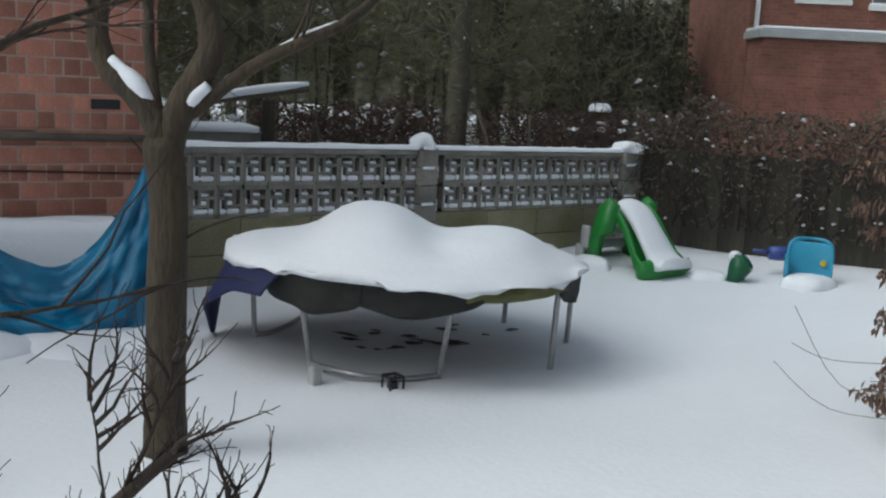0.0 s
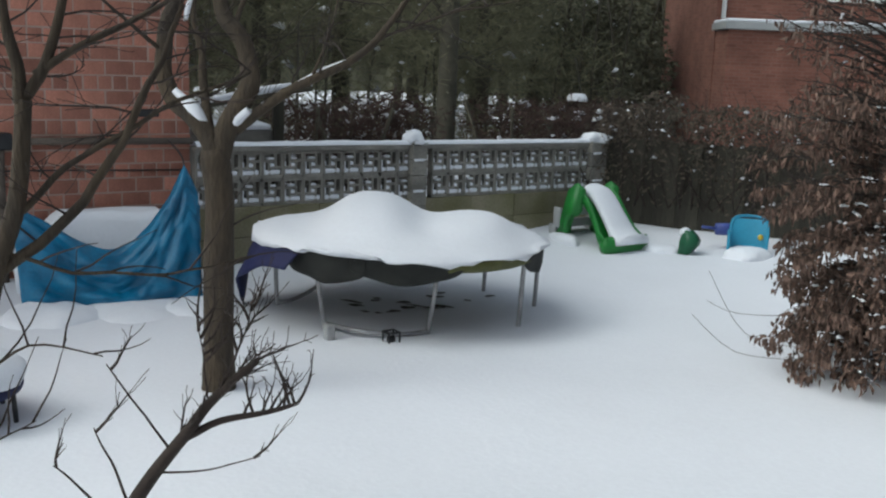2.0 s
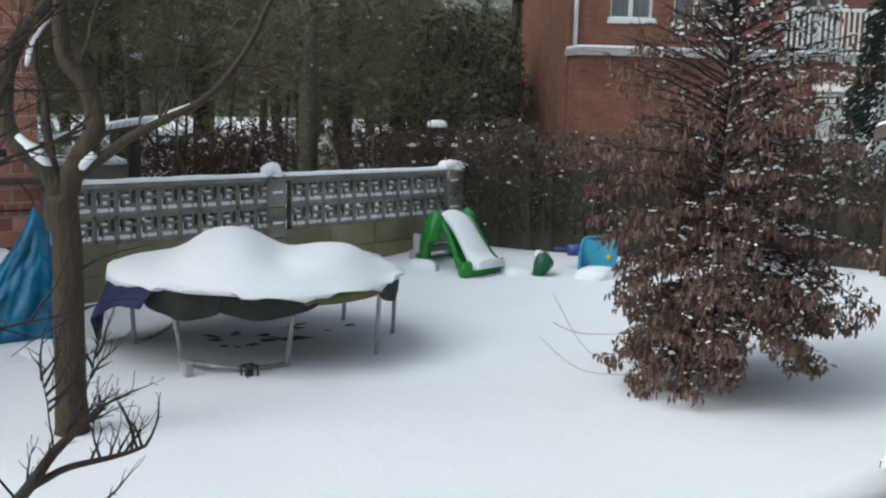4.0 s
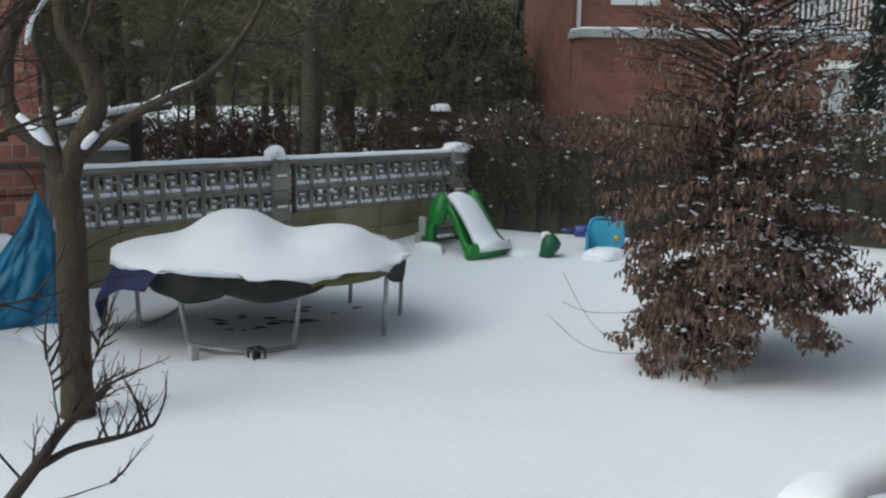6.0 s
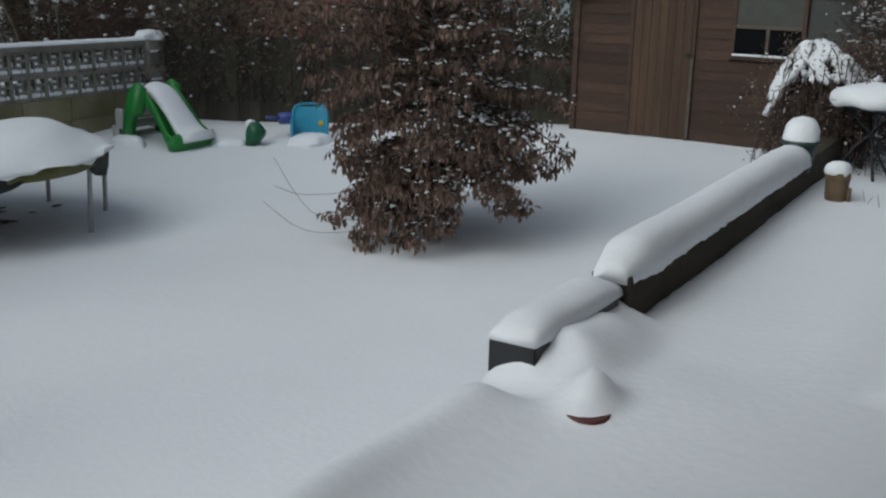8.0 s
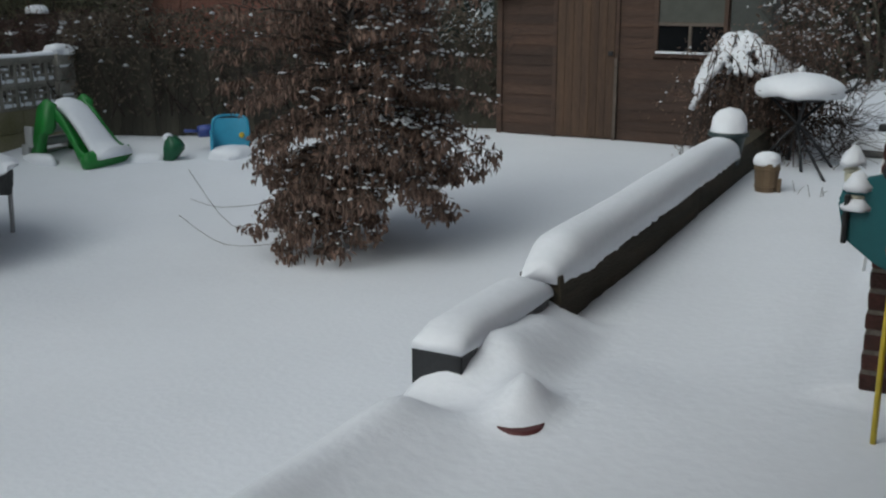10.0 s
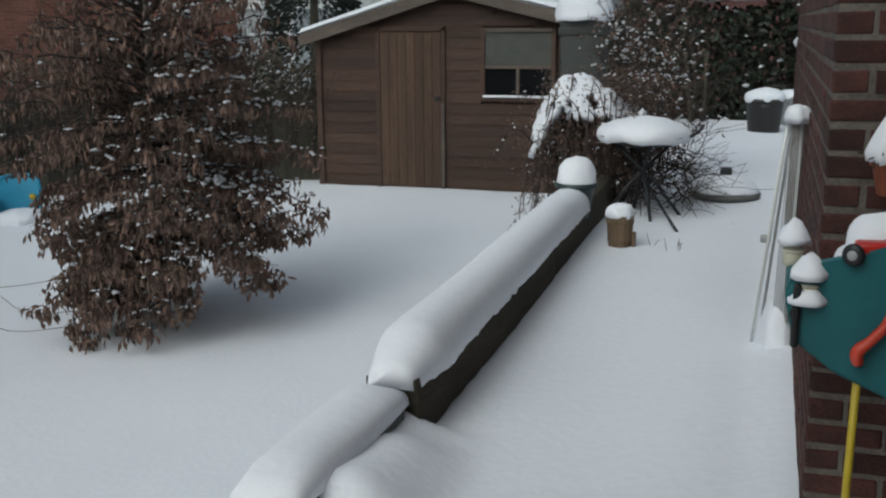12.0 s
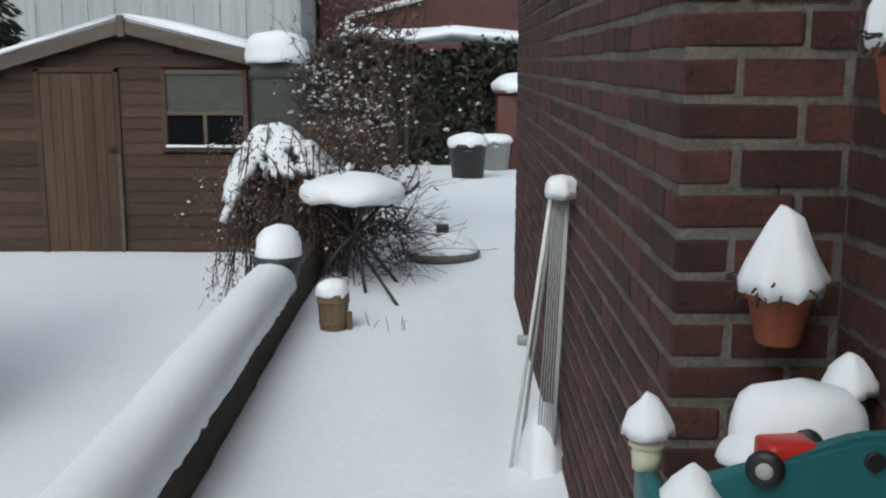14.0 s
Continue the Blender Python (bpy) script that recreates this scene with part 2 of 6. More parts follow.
def ground(x, y):
    w = 0.16 if y < 8.5 else 0.5
    edge = -1.33 + (0.10 if 3.6 < y < 8.6 else 0.0)
    k = sm(edge - w, edge, x)
    far = 1 - sm(15.6, 19, y)
    t = TERRACE + terrace_rise(x, y)
    if y < 3.75:  # snow banked over the buried edging
        dip = 1 - 0.97 * math.exp(-((y - 2.71) / 0.15) ** 2)
        hump = math.exp(-((x + 1.19) / 0.12) ** 2) * (0.105 + 0.02 * math.sin(y * 5.1)) * (0.6 + 0.4 * sm(0.9, 1.6, y))
        bank = 0.150 * sm(-0.82, -1.14, x) * sm(3.68, 3.35, y) * sm(2.82, 3.05, y) * (0.85 + 0.15 * math.sin(y * 7))
        t += (max(hump, bank) if y > 2.7 else hump) * dip * sm(3.80, 3.62, y)
        t += 0.035 * sm(-0.85, -1.08, x) * dip
        t += 0.125 * math.exp(-((x + 0.86) / 0.075) ** 2 - ((y - 2.72) / 0.11) ** 2) + 0.045 * math.exp(-((x + 0.95) / 0.09) ** 2 - ((y - 2.82) / 0.12) ** 2)
    if x > -0.35 and 3.3 < y < 7.5:
        t += 0.05 * sm(-0.12, 0.09, x)
    z0 = lawn(x, y)
    z = z0 + (t - z0) * k * (far if y > 15 else 1)
    n = noise.noise(Vector((x * 0.55, y * 0.55, 0))) * 0.030 + noise.noise(Vector((x * 2.3, y * 2.3, 4))) * 0.007
    # a gentle trodden line across the lawn
    n -= 0.015 * math.exp(-((x + 0.55 * y + 3.2) / 0.45) ** 2) * (1 - k)
    d = math.hypot(x, y)
    return z + n * (1 if d < 30 else 0.3)


def steps(*spans):
    out = []
    for a, b, n in spans:
        out += [a + (b - a) * i / n for i in range(n)]
    return out + [spans[-1][1]]


gx = steps((-500, -60, 10), (-60, -14, 16), (-14, -3, 72), (-3, 0.6, 100), (0.6, 8, 14), (8, 500, 10))
gy = steps((-500, -12, 10), (-12, -1, 12), (-1, 9, 190), (9, 17, 44), (17, 60, 16), (60, 500, 10))
gv = [(x, y, ground(x, y)) for y in gy for x in gx]
nx = len(gx)
gf = [(j * nx + i, j * nx + i + 1, (j + 1) * nx + i + 1, (j + 1) * nx + i) for j in range(len(gy) - 1) for i in range(nx - 1)]
tagged(raw("ground", gv, gf, SNOW, smooth=True), "deep untouched snow over lawn and raised terrace", "snow", kind="structure")

# ---- the brick house beside the terrace ----
# WTOP carries the wall up out of view to block more sky
WX, WY, WEND, WTOP = 0.078, 3.30, 7.55, 6.2
RX = 0.335  # face of the set-back wall
COURSE = 0.0690


def brick_mesh(name, lx, ly, lz, material, bev=0.005):
    bm = box(B(), (-lx / 2, -ly / 2, -lz / 2), (lx / 2, ly / 2, lz / 2), bev)
    for v in bm.verts:
        v.co += Vector((noise.noise(v.co * 40), noise.noise(v.co * 40 + Vector((7, 0, 0))), noise.noise(v.co * 40 + Vector((0, 9, 0))))) * 0.0045
    return mesh_of(bm, name, material, False)


house = thing("brick_house", "dark red brick house corner with raked grey mortar", "house")
core = B()
box(core, (WX + 0.005, WY + 0.005, 0.2), (4.5, WEND, WTOP))
box(core, (RX + 0.005, 2.62, 0.2), (4.5, WY + 0.003, WTOP))
part("wall", core, MORTAR, house, "grey mortar wall core", False)

# ---- terrace edging: sleepers with a thick roll of snow ----
sleeper_wall = thing("retaining_wall", "low mossy dark timber retaining wall edging the terrace", "retaining wall")
W0, W1 = Vector((-1.108, 3.66)), Vector((-1.165, 8.55))
wdir = (W1 - W0).normalized()
wnor = Vector((wdir.y, -wdir.x))
L = (W1 - W0).length


def wall_at(s, off, z):
    p = W0 + wdir * s + wnor * off
    return (p.x, p.y, z)


for s0, s1 in ((0.0, 2.4), (2.41, L)):
    bm = B()
    vs = []
    n = 24
    for i in range(n + 1):
        s = s0 + (s1 - s0) * i / n
        jag = 0.006 * noise.noise(Vector((s * 9, 1, 2)))
        vs.append([bm.verts.new(wall_at(s, o, z)) for o, z in ((0.0 + jag, 0.30), (0.004 + jag, 0.70), (-0.006 + jag, 0.785), (-0.18, 0.785), (-0.19, 0.30))])
    for a, b in zip(vs, vs[1:]):
        for k in range(5):
            bm.faces.new((a[k], a[(k + 1) % 5], b[(k + 1) % 5], b[k]))
    bm.faces.new(vs[0])
    bm.faces.new(vs[-1][::-1])
    part("sleeper", bm, SLEEPER, sleeper_wall, smooth=False)

bm = B()
n, rings = 90, []
for i in range(n + 1):
    s = -0.02 + (L - 1.42) * i / n
    ex = min(1.0, 0.45 + 0.10 * i, 0.6 + 0.2 * (n - i))
    h = (0.145 + 0.02 * noise.noise(Vector((s * 1.3, 0, 3)))) * ex
    jag = 0.018 * noise.noise(Vector((s * 14, 5, 0))) + 0.012 * noise.noise(Vector((s * 37, 5, 0)))
    ring = []
    for k in range(13):
        a = math.pi * k / 12
        o = 0.5 * (1 - math.cos(a))
        z = 0.77 + h * math.sin(a) ** 0.65
        if k == 0:
            z -= 0.018 + jag
        ring.append(bm.verts.new(wall_at(s, 0.028 - 0.241 * (o if i > 5 else 0.5 + (o - 0.5) * (0.62 + 0.07 * i)) + 0.008 * noise.noise(Vector((s * 2, k, 0))), z)))
    for o, z in ((-0.26, 0.60), (-0.30, 0.25), (-0.15, 0.25), (-0.15, 0.76)):
        ring.append(bm.verts.new(wall_at(s, o, z)))
    rings.append(ring)
for a, b in zip(rings, rings[1:]):
    for k in range(len(a)):
        bm.faces.new((a[k], a[(k + 1) % len(a)], b[(k + 1) % len(a)], b[k]))
bm.faces.new(rings[0])
bm.faces.new(rings[-1][::-1])
tagged(part("snow_roll", bm, SNOW), "thick rounded roll of snow lying on the retaining wall", "snow")


# planting troughs almost buried in snow in line with the wall
def trough(x, y, z, ln, turn):
    t = thing("planter_trough", "dark plastic planting trough almost buried in snow", "planter", "buried troughs", (x, y, z), turn)
    bm = B()
    for lo, hi in (((0, 0, -0.16), (0.20, 0.012, 0)), ((0, 0, -0.16), (0.012, ln, 0)), ((0.188, 0, -0.16), (0.20, ln, 0)), ((0, ln - 0.012, -0.16), (0.20, ln, 0))):
        box(bm, lo, hi, 0.002)
    part("body", bm, GUNMETAL, t, "", False)
    bm = B()
    rs = []
    for i in range(15):
        v = i / 14
        e = min(1.0, 0.55 + 3 * min(v, 1 - v))
        rs.append([bm.verts.new((0.10 + (0.5 - 0.5 * math.cos(math.pi * k / 10) - 0.5) * 0.215 * (0.85 + 0.15 * e), -0.004 + v * (ln + 0.05),
                                 -0.004 + 0.095 * e * math.sin(math.pi * k / 10) ** 0.6 + 0.008 * noise.noise(Vector((i * 0.4, k * 0.4, x))))) for k in range(11)])
    for a, b in zip(rs, rs[1:]):
        for k in range(10):
            bm.faces.new((a[k], a[k + 1], b[k + 1], b[k]))
        bm.faces.new((a[10], a[0], b[0], b[10]))
    bm.faces.new(rs[0])
    bm.faces.new(rs[-1][::-1])
    tagged(part("snow_mound", bm, SNOW), "rounded snow heaped on a buried trough", "snow", "snow on troughs").matrix_world = pose(x, y, z, 0, 0, turn)
    return t


trough(-1.345, 2.84, 0.715, 0.76, -1)

# small buried pot on the terrace
pot = thing("plant_pot", "small dark red pot rim poking from a heap of snow", "flower pot", at=(-0.835, 2.62, 0.565))
part("pot", lathe(B(), [(0.05, -0.04), (0.072, 0.035), (0.080, 0.04), (0.080, 0.06), (0.07, 0.06)], 24), mat("dull_red_pot", (0.10, 0.022, 0.022), 0.6, 0.2), pot)


# ---- garden shed ----
SY = 12.09
shed = thing("garden_shed", "brown stained timber garden shed with a snowy gable roof", "shed")
SL, SR, SAPX = -5.28, -2.25, -3.58
EL, ER, AP = 1.87, 2.05, 2.38


def roof_z(x):
    return EL + (AP - EL) * (x - SL) / (SAPX - SL) if x < SAPX else AP + (ER - AP) * (x - SAPX) / (SR - SAPX)


bm = B()
pr = [(SL, -0.1), (SR, -0.1), (SR, ER - 0.12), (SAPX, AP - 0.12), (SL, EL - 0.12)]
f0 = [bm.verts.new((x, SY + 0.03, z)) for x, z in pr]
f1 = [bm.verts.new((x, SY + 2.2, z)) for x, z in pr]
bm.faces.new(f0)
bm.faces.new(f1[::-1])
for k in range(5):
    bm.faces.new((f0[k], f0[(k + 1) % 5], f1[(k + 1) % 5], f1[k]))
part("wall", bm, SHED_WOOD, shed, "", False)
DX0, DX1, DZ = -4.47, -3.72, 1.84
NX0, NX1, NZ0, NZ1 = -3.19, -2.42, 1.10, 1.83
# overlapping boards
zb = -0.1
while zb < 2.25:
    h = 0.125
    for a, b in ((SL, DX0 - 0.06), (DX1 + 0.05, SR)) if zb < DZ - 0.03 else ((SL, SR),):
        spans = [(a, b)]
        if zb + h > NZ0 - 0.04 and zb < NZ1 + 0.03 and a > -4:
            spans = [(a, NX0 - 0.05), (NX1 + 0.05, b)]
        for x0, x1 in spans:
            top = zb + h
            while x1 - x0 > 0.1 and roof_z(x0) - 0.1 < top:
                x0 += 0.05
            while x1 - x0 > 0.1 and roof_z(x1) - 0.1 < top:
                x1 -= 0.05
            if x1 - x0 < 0.15:
                continue
            bm = B()
            q = [(x0, SY - 0.004, zb), (x1, SY - 0.004, zb), (x1, SY + 0.008, zb + h), (x0, SY + 0.008, zb + h)]
            a4 = [bm.verts.new(p) for p in q]
            b4 = [bm.verts.new((p[0], SY + 0.028, p[2])) for p in q]
            bm.faces.new(a4)
            bm.faces.new(b4[::-1])
            for k in range(4):
                bm.faces.new((a4[k], a4[(k + 1) % 4], b4[(k + 1) % 4], b4[k]))
            part("board", bm, SHED_WOOD, shed, "", False)
    zb += h
for x in (SL, SR - 0.05):
    part("corner_post", box(B(), (x - 0.02, SY - 0.035, -0.12), (x + 0.05, SY + 0.02, roof_z(x) - 0.12), 0.004), SHED_WOOD, shed, "", False)
door = part("door", box(B(), (DX0, SY - 0.012, 0.02), (DX1, SY + 0.02, DZ), 0.003), DOOR_WOOD, shed, "closed plank door", False)
for i in range(7):
    w = (DX1 - DX0) / 7
    part("plank", box(B(), (DX0 + i * w + 0.001, SY - 0.026, 0.02), (DX0 + (i + 1) * w - 0.001, SY - 0.012, DZ - 0.01), 0.003), DOOR_WOOD, door, "", False)
part("latch", box(B(), (DX1 - 0.075, SY - 0.06, 1.05), (DX1 - 0.015, SY - 0.026, 1.10), 0.006), GUNMETAL, door, "black metal latch", False)
part("stop_strip", box(B(), (DX1 + 0.004, SY - 0.04, 0.0), (DX1 + 0.045, SY - 0.012, 1.02), 0.004), GREY_WOOD, shed, "", False)
for x0, x1, z0, z1 in ((DX0 - 0.06, DX0 - 0.004, 0, DZ + 0.05), (DX1 + 0.004, DX1 + 0.05, 1.02, DZ + 0.05), (DX0 - 0.06, DX1 + 0.05, DZ + 0.006, DZ + 0.06)):
    part("door_frame", box(B(), (x0, SY - 0.030, z0), (x1, SY + 0.01, z1), 0.003), SHED_WOOD, shed, "", False)
# near-black box behind the panes: the unlit inside is put into its colour
win = part("window", box(B(), (NX0, SY + 0.0, NZ0), (NX1, SY + 0.024, NZ1), 0), UNLIT, shed, "window with dark panes below a drawn blind", False)
for lo, hi in (((NX0 - 0.05, NZ0 - 0.05), (NX0, NZ1 + 0.04)), ((NX1, NZ0 - 0.05), (NX1 + 0.05, NZ1 + 0.04)), ((NX0, NZ1), (NX1, NZ1 + 0.04)),
               ((NX0, NZ0 - 0.05), (NX1, NZ0)), ((NX0, 1.42), (NX1, 1.46)), (((NX0 + NX1) / 2 - 0.018, NZ0), ((NX0 + NX1) / 2 + 0.018, 1.42))):
    part("frame", box(B(), (lo[0], SY - 0.035, lo[1]), (hi[0], SY + 0.0, hi[1]), 0.003), SHED_WOOD if hi[0] - lo[0] > 0.04 and hi[1] - lo[1] > 0.05 else GREY_WOOD, win, "", False)
part("blind", box(B(), (NX0, SY - 0.012, 1.46), (NX1, SY - 0.002, NZ1), 0.002), CURTAIN, win, "grey-green drawn blind", False)
for x0, x1 in ((NX0, -2.83), (-2.78, NX1)):
    part("pane", box(B(), (x0 + 0.01, SY - 0.010, NZ0 + 0.005), (x1 - 0.005, SY - 0.005, 1.415)), GLASS, win, "dark glass pane", False)
tagged(part("snow_strip", box(B(), (NX0 - 0.02, SY - 0.055, NZ0 - 0.005), (NX1 + 0.02, SY - 0.032, NZ0 + 0.022), 0.008, 2), SNOW), "thin line of snow on the shed window sill", "snow")


def slope_slab(x0, z0, x1, z1, y0, y1, t, up=0.0):
    bm = B()
    a = [bm.verts.new(p) for p in ((x0, y0, z0 + up), (x1, y0, z1 + up), (x1, y0, z1 + up + t), (x0, y0, z0 + up + t))]
    b = [bm.verts.new((v.co.x, y1, v.co.z)) for v in a]
    bm.faces.new(a)
    bm.faces.new(b[::-1])
    for k in range(4):
        bm.faces.new((a[k], a[(k + 1) % 4], b[(k + 1) % 4], b[k]))
    return bm


XL, XR = SL - 0.19, SR + 0.06
ZL, ZR = EL - 0.05, ER - 0.01
for x0, z0, x1, z1 in ((XL, ZL, SAPX, AP), (SAPX, AP, XR, ZR)):
    part("roof", slope_slab(x0, z0, x1, z1, SY - 0.10, SY + 2.35, 0.03, -0.06), GREY_WOOD, shed, "", False)
    part("barge_board", slope_slab(x0, z0, x1, z1, SY - 0.135, SY - 0.105, 0.13, -0.15), GREY_WOOD, shed, "weathered grey barge board", False)
    bm = slope_slab(x0, z0, x1, z1, SY - 0.15, SY + 2.36, 0.075, -0.026)
    bmesh.ops.bevel(bm, geom=bm.edges[:], offset=0.03, segments=3, affect="EDGES")
    tagged(part("roof_snow", bm, SNOW), "even sheet of snow on the shed roof", "snow", "shed roof snow")
part("finial", box(B(), (SAPX - 0.035, SY - 0.16, AP - 0.19), (SAPX + 0.035, SY - 0.136, AP + 0.02), 0.004), GREY_WOOD, shed, "", False)


# ---- trampoline under snow ----
TC = Vector((-7.78, 4.77, 0))
TR = 1.29
tramp = thing("trampoline", "round garden trampoline with torn pads sagging under deep snow", "trampoline", at=(TC.x, TC.y, 0))
RIM = 0.40
RT, FW = Vector((0.537, 0.843, 0)), Vector((-0.843, 0.537, 0))  # along and away, seen from the terrace


def polar(a, r, z):
    return RT * (r * math.cos(a)) + FW * (r * math.sin(a)) + Vector((0, 0, z))


part("rim", tube(B(), [polar(2 * math.pi * k / 48, TR - 0.04, RIM) for k in range(49)], 0.022, 8, False), STEEL, tramp)
bm = lathe(B(), [(0.05, RIM - 0.05), (TR - 0.25, RIM - 0.02), (TR - 0.05, RIM), (TR - 0.05, RIM + 0.01), (0.05, RIM + 0.0)], 40)
part("mat", bm, BLACK_CLOTH, tramp)


def leg(px, py):
    foot = Vector((px, py, 0)) - TC
    d = foot.normalized()
    top = Vector((d.x, d.y, 0)) * max(foot.length + 0.03, TR - 0.16)
    g = lawn(px, py) - 0.06
    return [(top.x, top.y, RIM), (top.x * 0.99, top.y * 0.99, 0.22), (foot.x, foot.y, g + 0.10), (foot.x * 0.985, foot.y * 0.985, g)]


pairs = (((-7.44, 3.80), (-6.88, 4.50)), ((-6.75, 5.38), (-7.32, 6.02)), ((-8.10, 5.98), (-8.72, 5.35)), ((-8.78, 4.42), (-8.40, 3.80)))
for a, b in pairs:
    for p in (a, b):
        part("leg", tube(B(), smooth_path(leg(*p), 4), 0.021, 8), STEEL, tramp)
    if a[0] in (-7.44, -8.78):
        g = lawn(*a) + 0.055
        o = -TC
        mid = [(a[0] + o.x, a[1] + o.y, g), (a[0] * 0.7 + b[0] * 0.3 + o.x + 0.20, a[1] * 0.7 + b[1] * 0.3 + o.y - 0.10, g + 0.01),
               (a[0] * 0.3 + b[0] * 0.7 + o.x + 0.15, a[1] * 0.3 + b[1] * 0.7 + o.y - 0.08, g - 0.015), (b[0] + o.x, b[1] + o.y, g - 0.02)]
        part("foot_bar", tube(B(), smooth_path(mid, 5), 0.020, 8), STEEL, tramp)


def heap(a, r):
    """Top of the snow on the trampoline: two soft humps that fall to the rim."""
    u, v = r * math.cos(a), r * math.sin(a)
    edge = 1 - sm(0.72, 1.0, r / TR)
    h = 0.265 * math.exp(-abs((u + 0.26) / 0.42) ** 2.8 - abs((v - 0.05) / 0.95) ** 3) + 0.145 * math.exp(-abs((u - 0.66) / 0.40) ** 2.8 - abs((v + 0.1) / 0.9) ** 3)
    side = 0.175 - 0.035 * (u / TR) - 0.02 * max(0, -v / TR) - 0.10 * max(0, v / TR)
    return RIM + side * (0.85 + 0.15 * edge) + h * (0.15 + 0.85 * edge) + 0.012 * noise.noise(Vector((u * 3, v * 3, 0)))


bm = B()
NA, NR = 84, 16
top = []
for j in range(1, NR + 1):
    r = TR * 1.02 * (j / NR) ** 0.8
    row = []
    for i in range(NA):
        a = 2 * math.pi * i / NA
        rr = r * (1 + 0.025 * noise.noise(Vector((math.cos(a) * 3, math.sin(a) * 3, 7))) * (j / NR))
        z = heap(a, min(rr, TR))
        if j == NR:
            z -= 0.060
            rr *= 1.035
        elif j == NR - 1:
            z -= 0.015
        row.append(bm.verts.new(TC + polar(a, rr, z)))
    top.append(row)
lip = []
for i in range(NA):
    a = 2 * math.pi * i / NA
    lo = RIM + 0.055 + 0.12 * math.exp(-((math.cos(a) + 0.33) / 0.22) ** 2) * (math.sin(a) < 0) - 0.02 * (math.sin(a) < 0) + 0.07 * noise.noise(Vector((math.cos(a) * 2.5, math.sin(a) * 2.5, 1))) + 0.05 * noise.noise(Vector((math.cos(a) * 9, math.sin(a) * 9, 1)))
    lip.append(bm.verts.new(TC + polar(a, TR * 1.065, lo)))
inn = [bm.verts.new(TC + polar(2 * math.pi * i / NA, TR * 0.85, RIM + 0.015)) for i in range(NA)]
top += [lip, inn]
for r0, r1 in zip(top, top[1:]):
    for i in range(NA):
        bm.faces.new((r0[i], r0[(i + 1) % NA], r1[(i + 1) % NA], r1[i]))
bm.faces.new(top[0][::-1])
tagged(part("snow_mound", bm, SNOW), "two-humped deep snow heap on the trampoline", "snow")


def skirt(name, a0, a1, drop, waves, material, label, out=0.0, rise=0.10):
    """A pad or net panel hanging from the rim, with a scalloped lower edge."""
    bm = B()
    n, m = 40, 7
    grid = []
    for i in range(n + 1):
        t = i / n
        a = radians(a0 + (a1 - a0) * t)
        d = drop(t)
        col = []
        for j in range(m + 1):
            v = j / m
            fold = 0.022 * math.sin(t * waves * 6.283 + v * 2) * v + 0.012 * noise.noise(Vector((t * 9, v * 4, a0)))
            col.append(bm.verts.new(polar(a, TR * (1.005 + 0.035 * v + out * v - 0.05 * v * v) + fold, RIM + rise * (1 - v) - d * v)))
        grid.append(col)
    for c0, c1 in zip(grid, grid[1:]):
        for j in range(m):
            bm.faces.new((c0[j], c1[j], c1[j + 1], c0[j + 1]))
    ob = part(name, bm, material, tramp, label)
    sol = ob.modifiers.new("thickness", "SOLIDIFY")
    sol.thickness = 0.012
    return ob


skirt("net_panel", 213, 258, lambda t: 0.05 + 0.15 * sm(0.0, 0.75, t) * math.sin(math.pi * min(1, 0.25 + 0.75 * t)) ** 0.5, 3, BLACK_CLOTH, "bunched black netting", rise=0.11)
skirt("net_panel", 252, 294, lambda t: 0.03 + 0.115 * math.sin(math.pi * t) ** 0.7, 2, BLACK_CLOTH, "bunched black netting", rise=0.065)
skirt("pad_panel", 288, 330, lambda t: 0.035 + 0.025 * math.sin(math.pi * t), 1, OLIVE, "faded olive edge pad", rise=0.04)
skirt("net_panel", 326, 372, lambda t: 0.06 + 0.13 * math.sin(math.pi * t) ** 0.8, 2, BLACK_CLOTH, "bunched black netting", rise=0.06)
skirt("pad_panel", 166, 232, lambda t: 0.05 + 0.54 * math.exp(-((t - 0.20) / 0.17) ** 2) + 0.20 * math.exp(-((t - 0.5) / 0.22) ** 2), 2, NAVY, "torn navy blue edge pad hanging down", out=0.17, rise=0.10)
part("joint_cover", box(B(), (0.60, -1.12, -0.26), (0.68, -1.04, -0.12), 0.02, 2), GREY_PL, tramp, "snowy grey foot cover", False)
blk = thing("wire_crate", "small dark cube standing in snow by the trampoline", "crate", at=(-6.81, 4.09, -0.26))
cube = B()
for k in (-0.055, 0.045):
    for q in (-0.055, 0.045):
        box(cube, (k, q, 0), (k + 0.012, q + 0.012, 0.115))
        box(cube, (k, -0.055, 0.0 if q < 0 else 0.10), (k + 0.012, 0.057, 0.012 if q < 0 else 0.114))
        box(cube, (-0.055, k, 0.0 if q < 0 else 0.10), (0.057, k + 0.012, 0.012 if q < 0 else 0.114))
box(cube, (-0.03, -0.03, 0.0), (0.03, 0.03, 0.07), 0.01)
part("cage", cube, GUNMETAL, blk, "", False)
rs = random.Random(8)
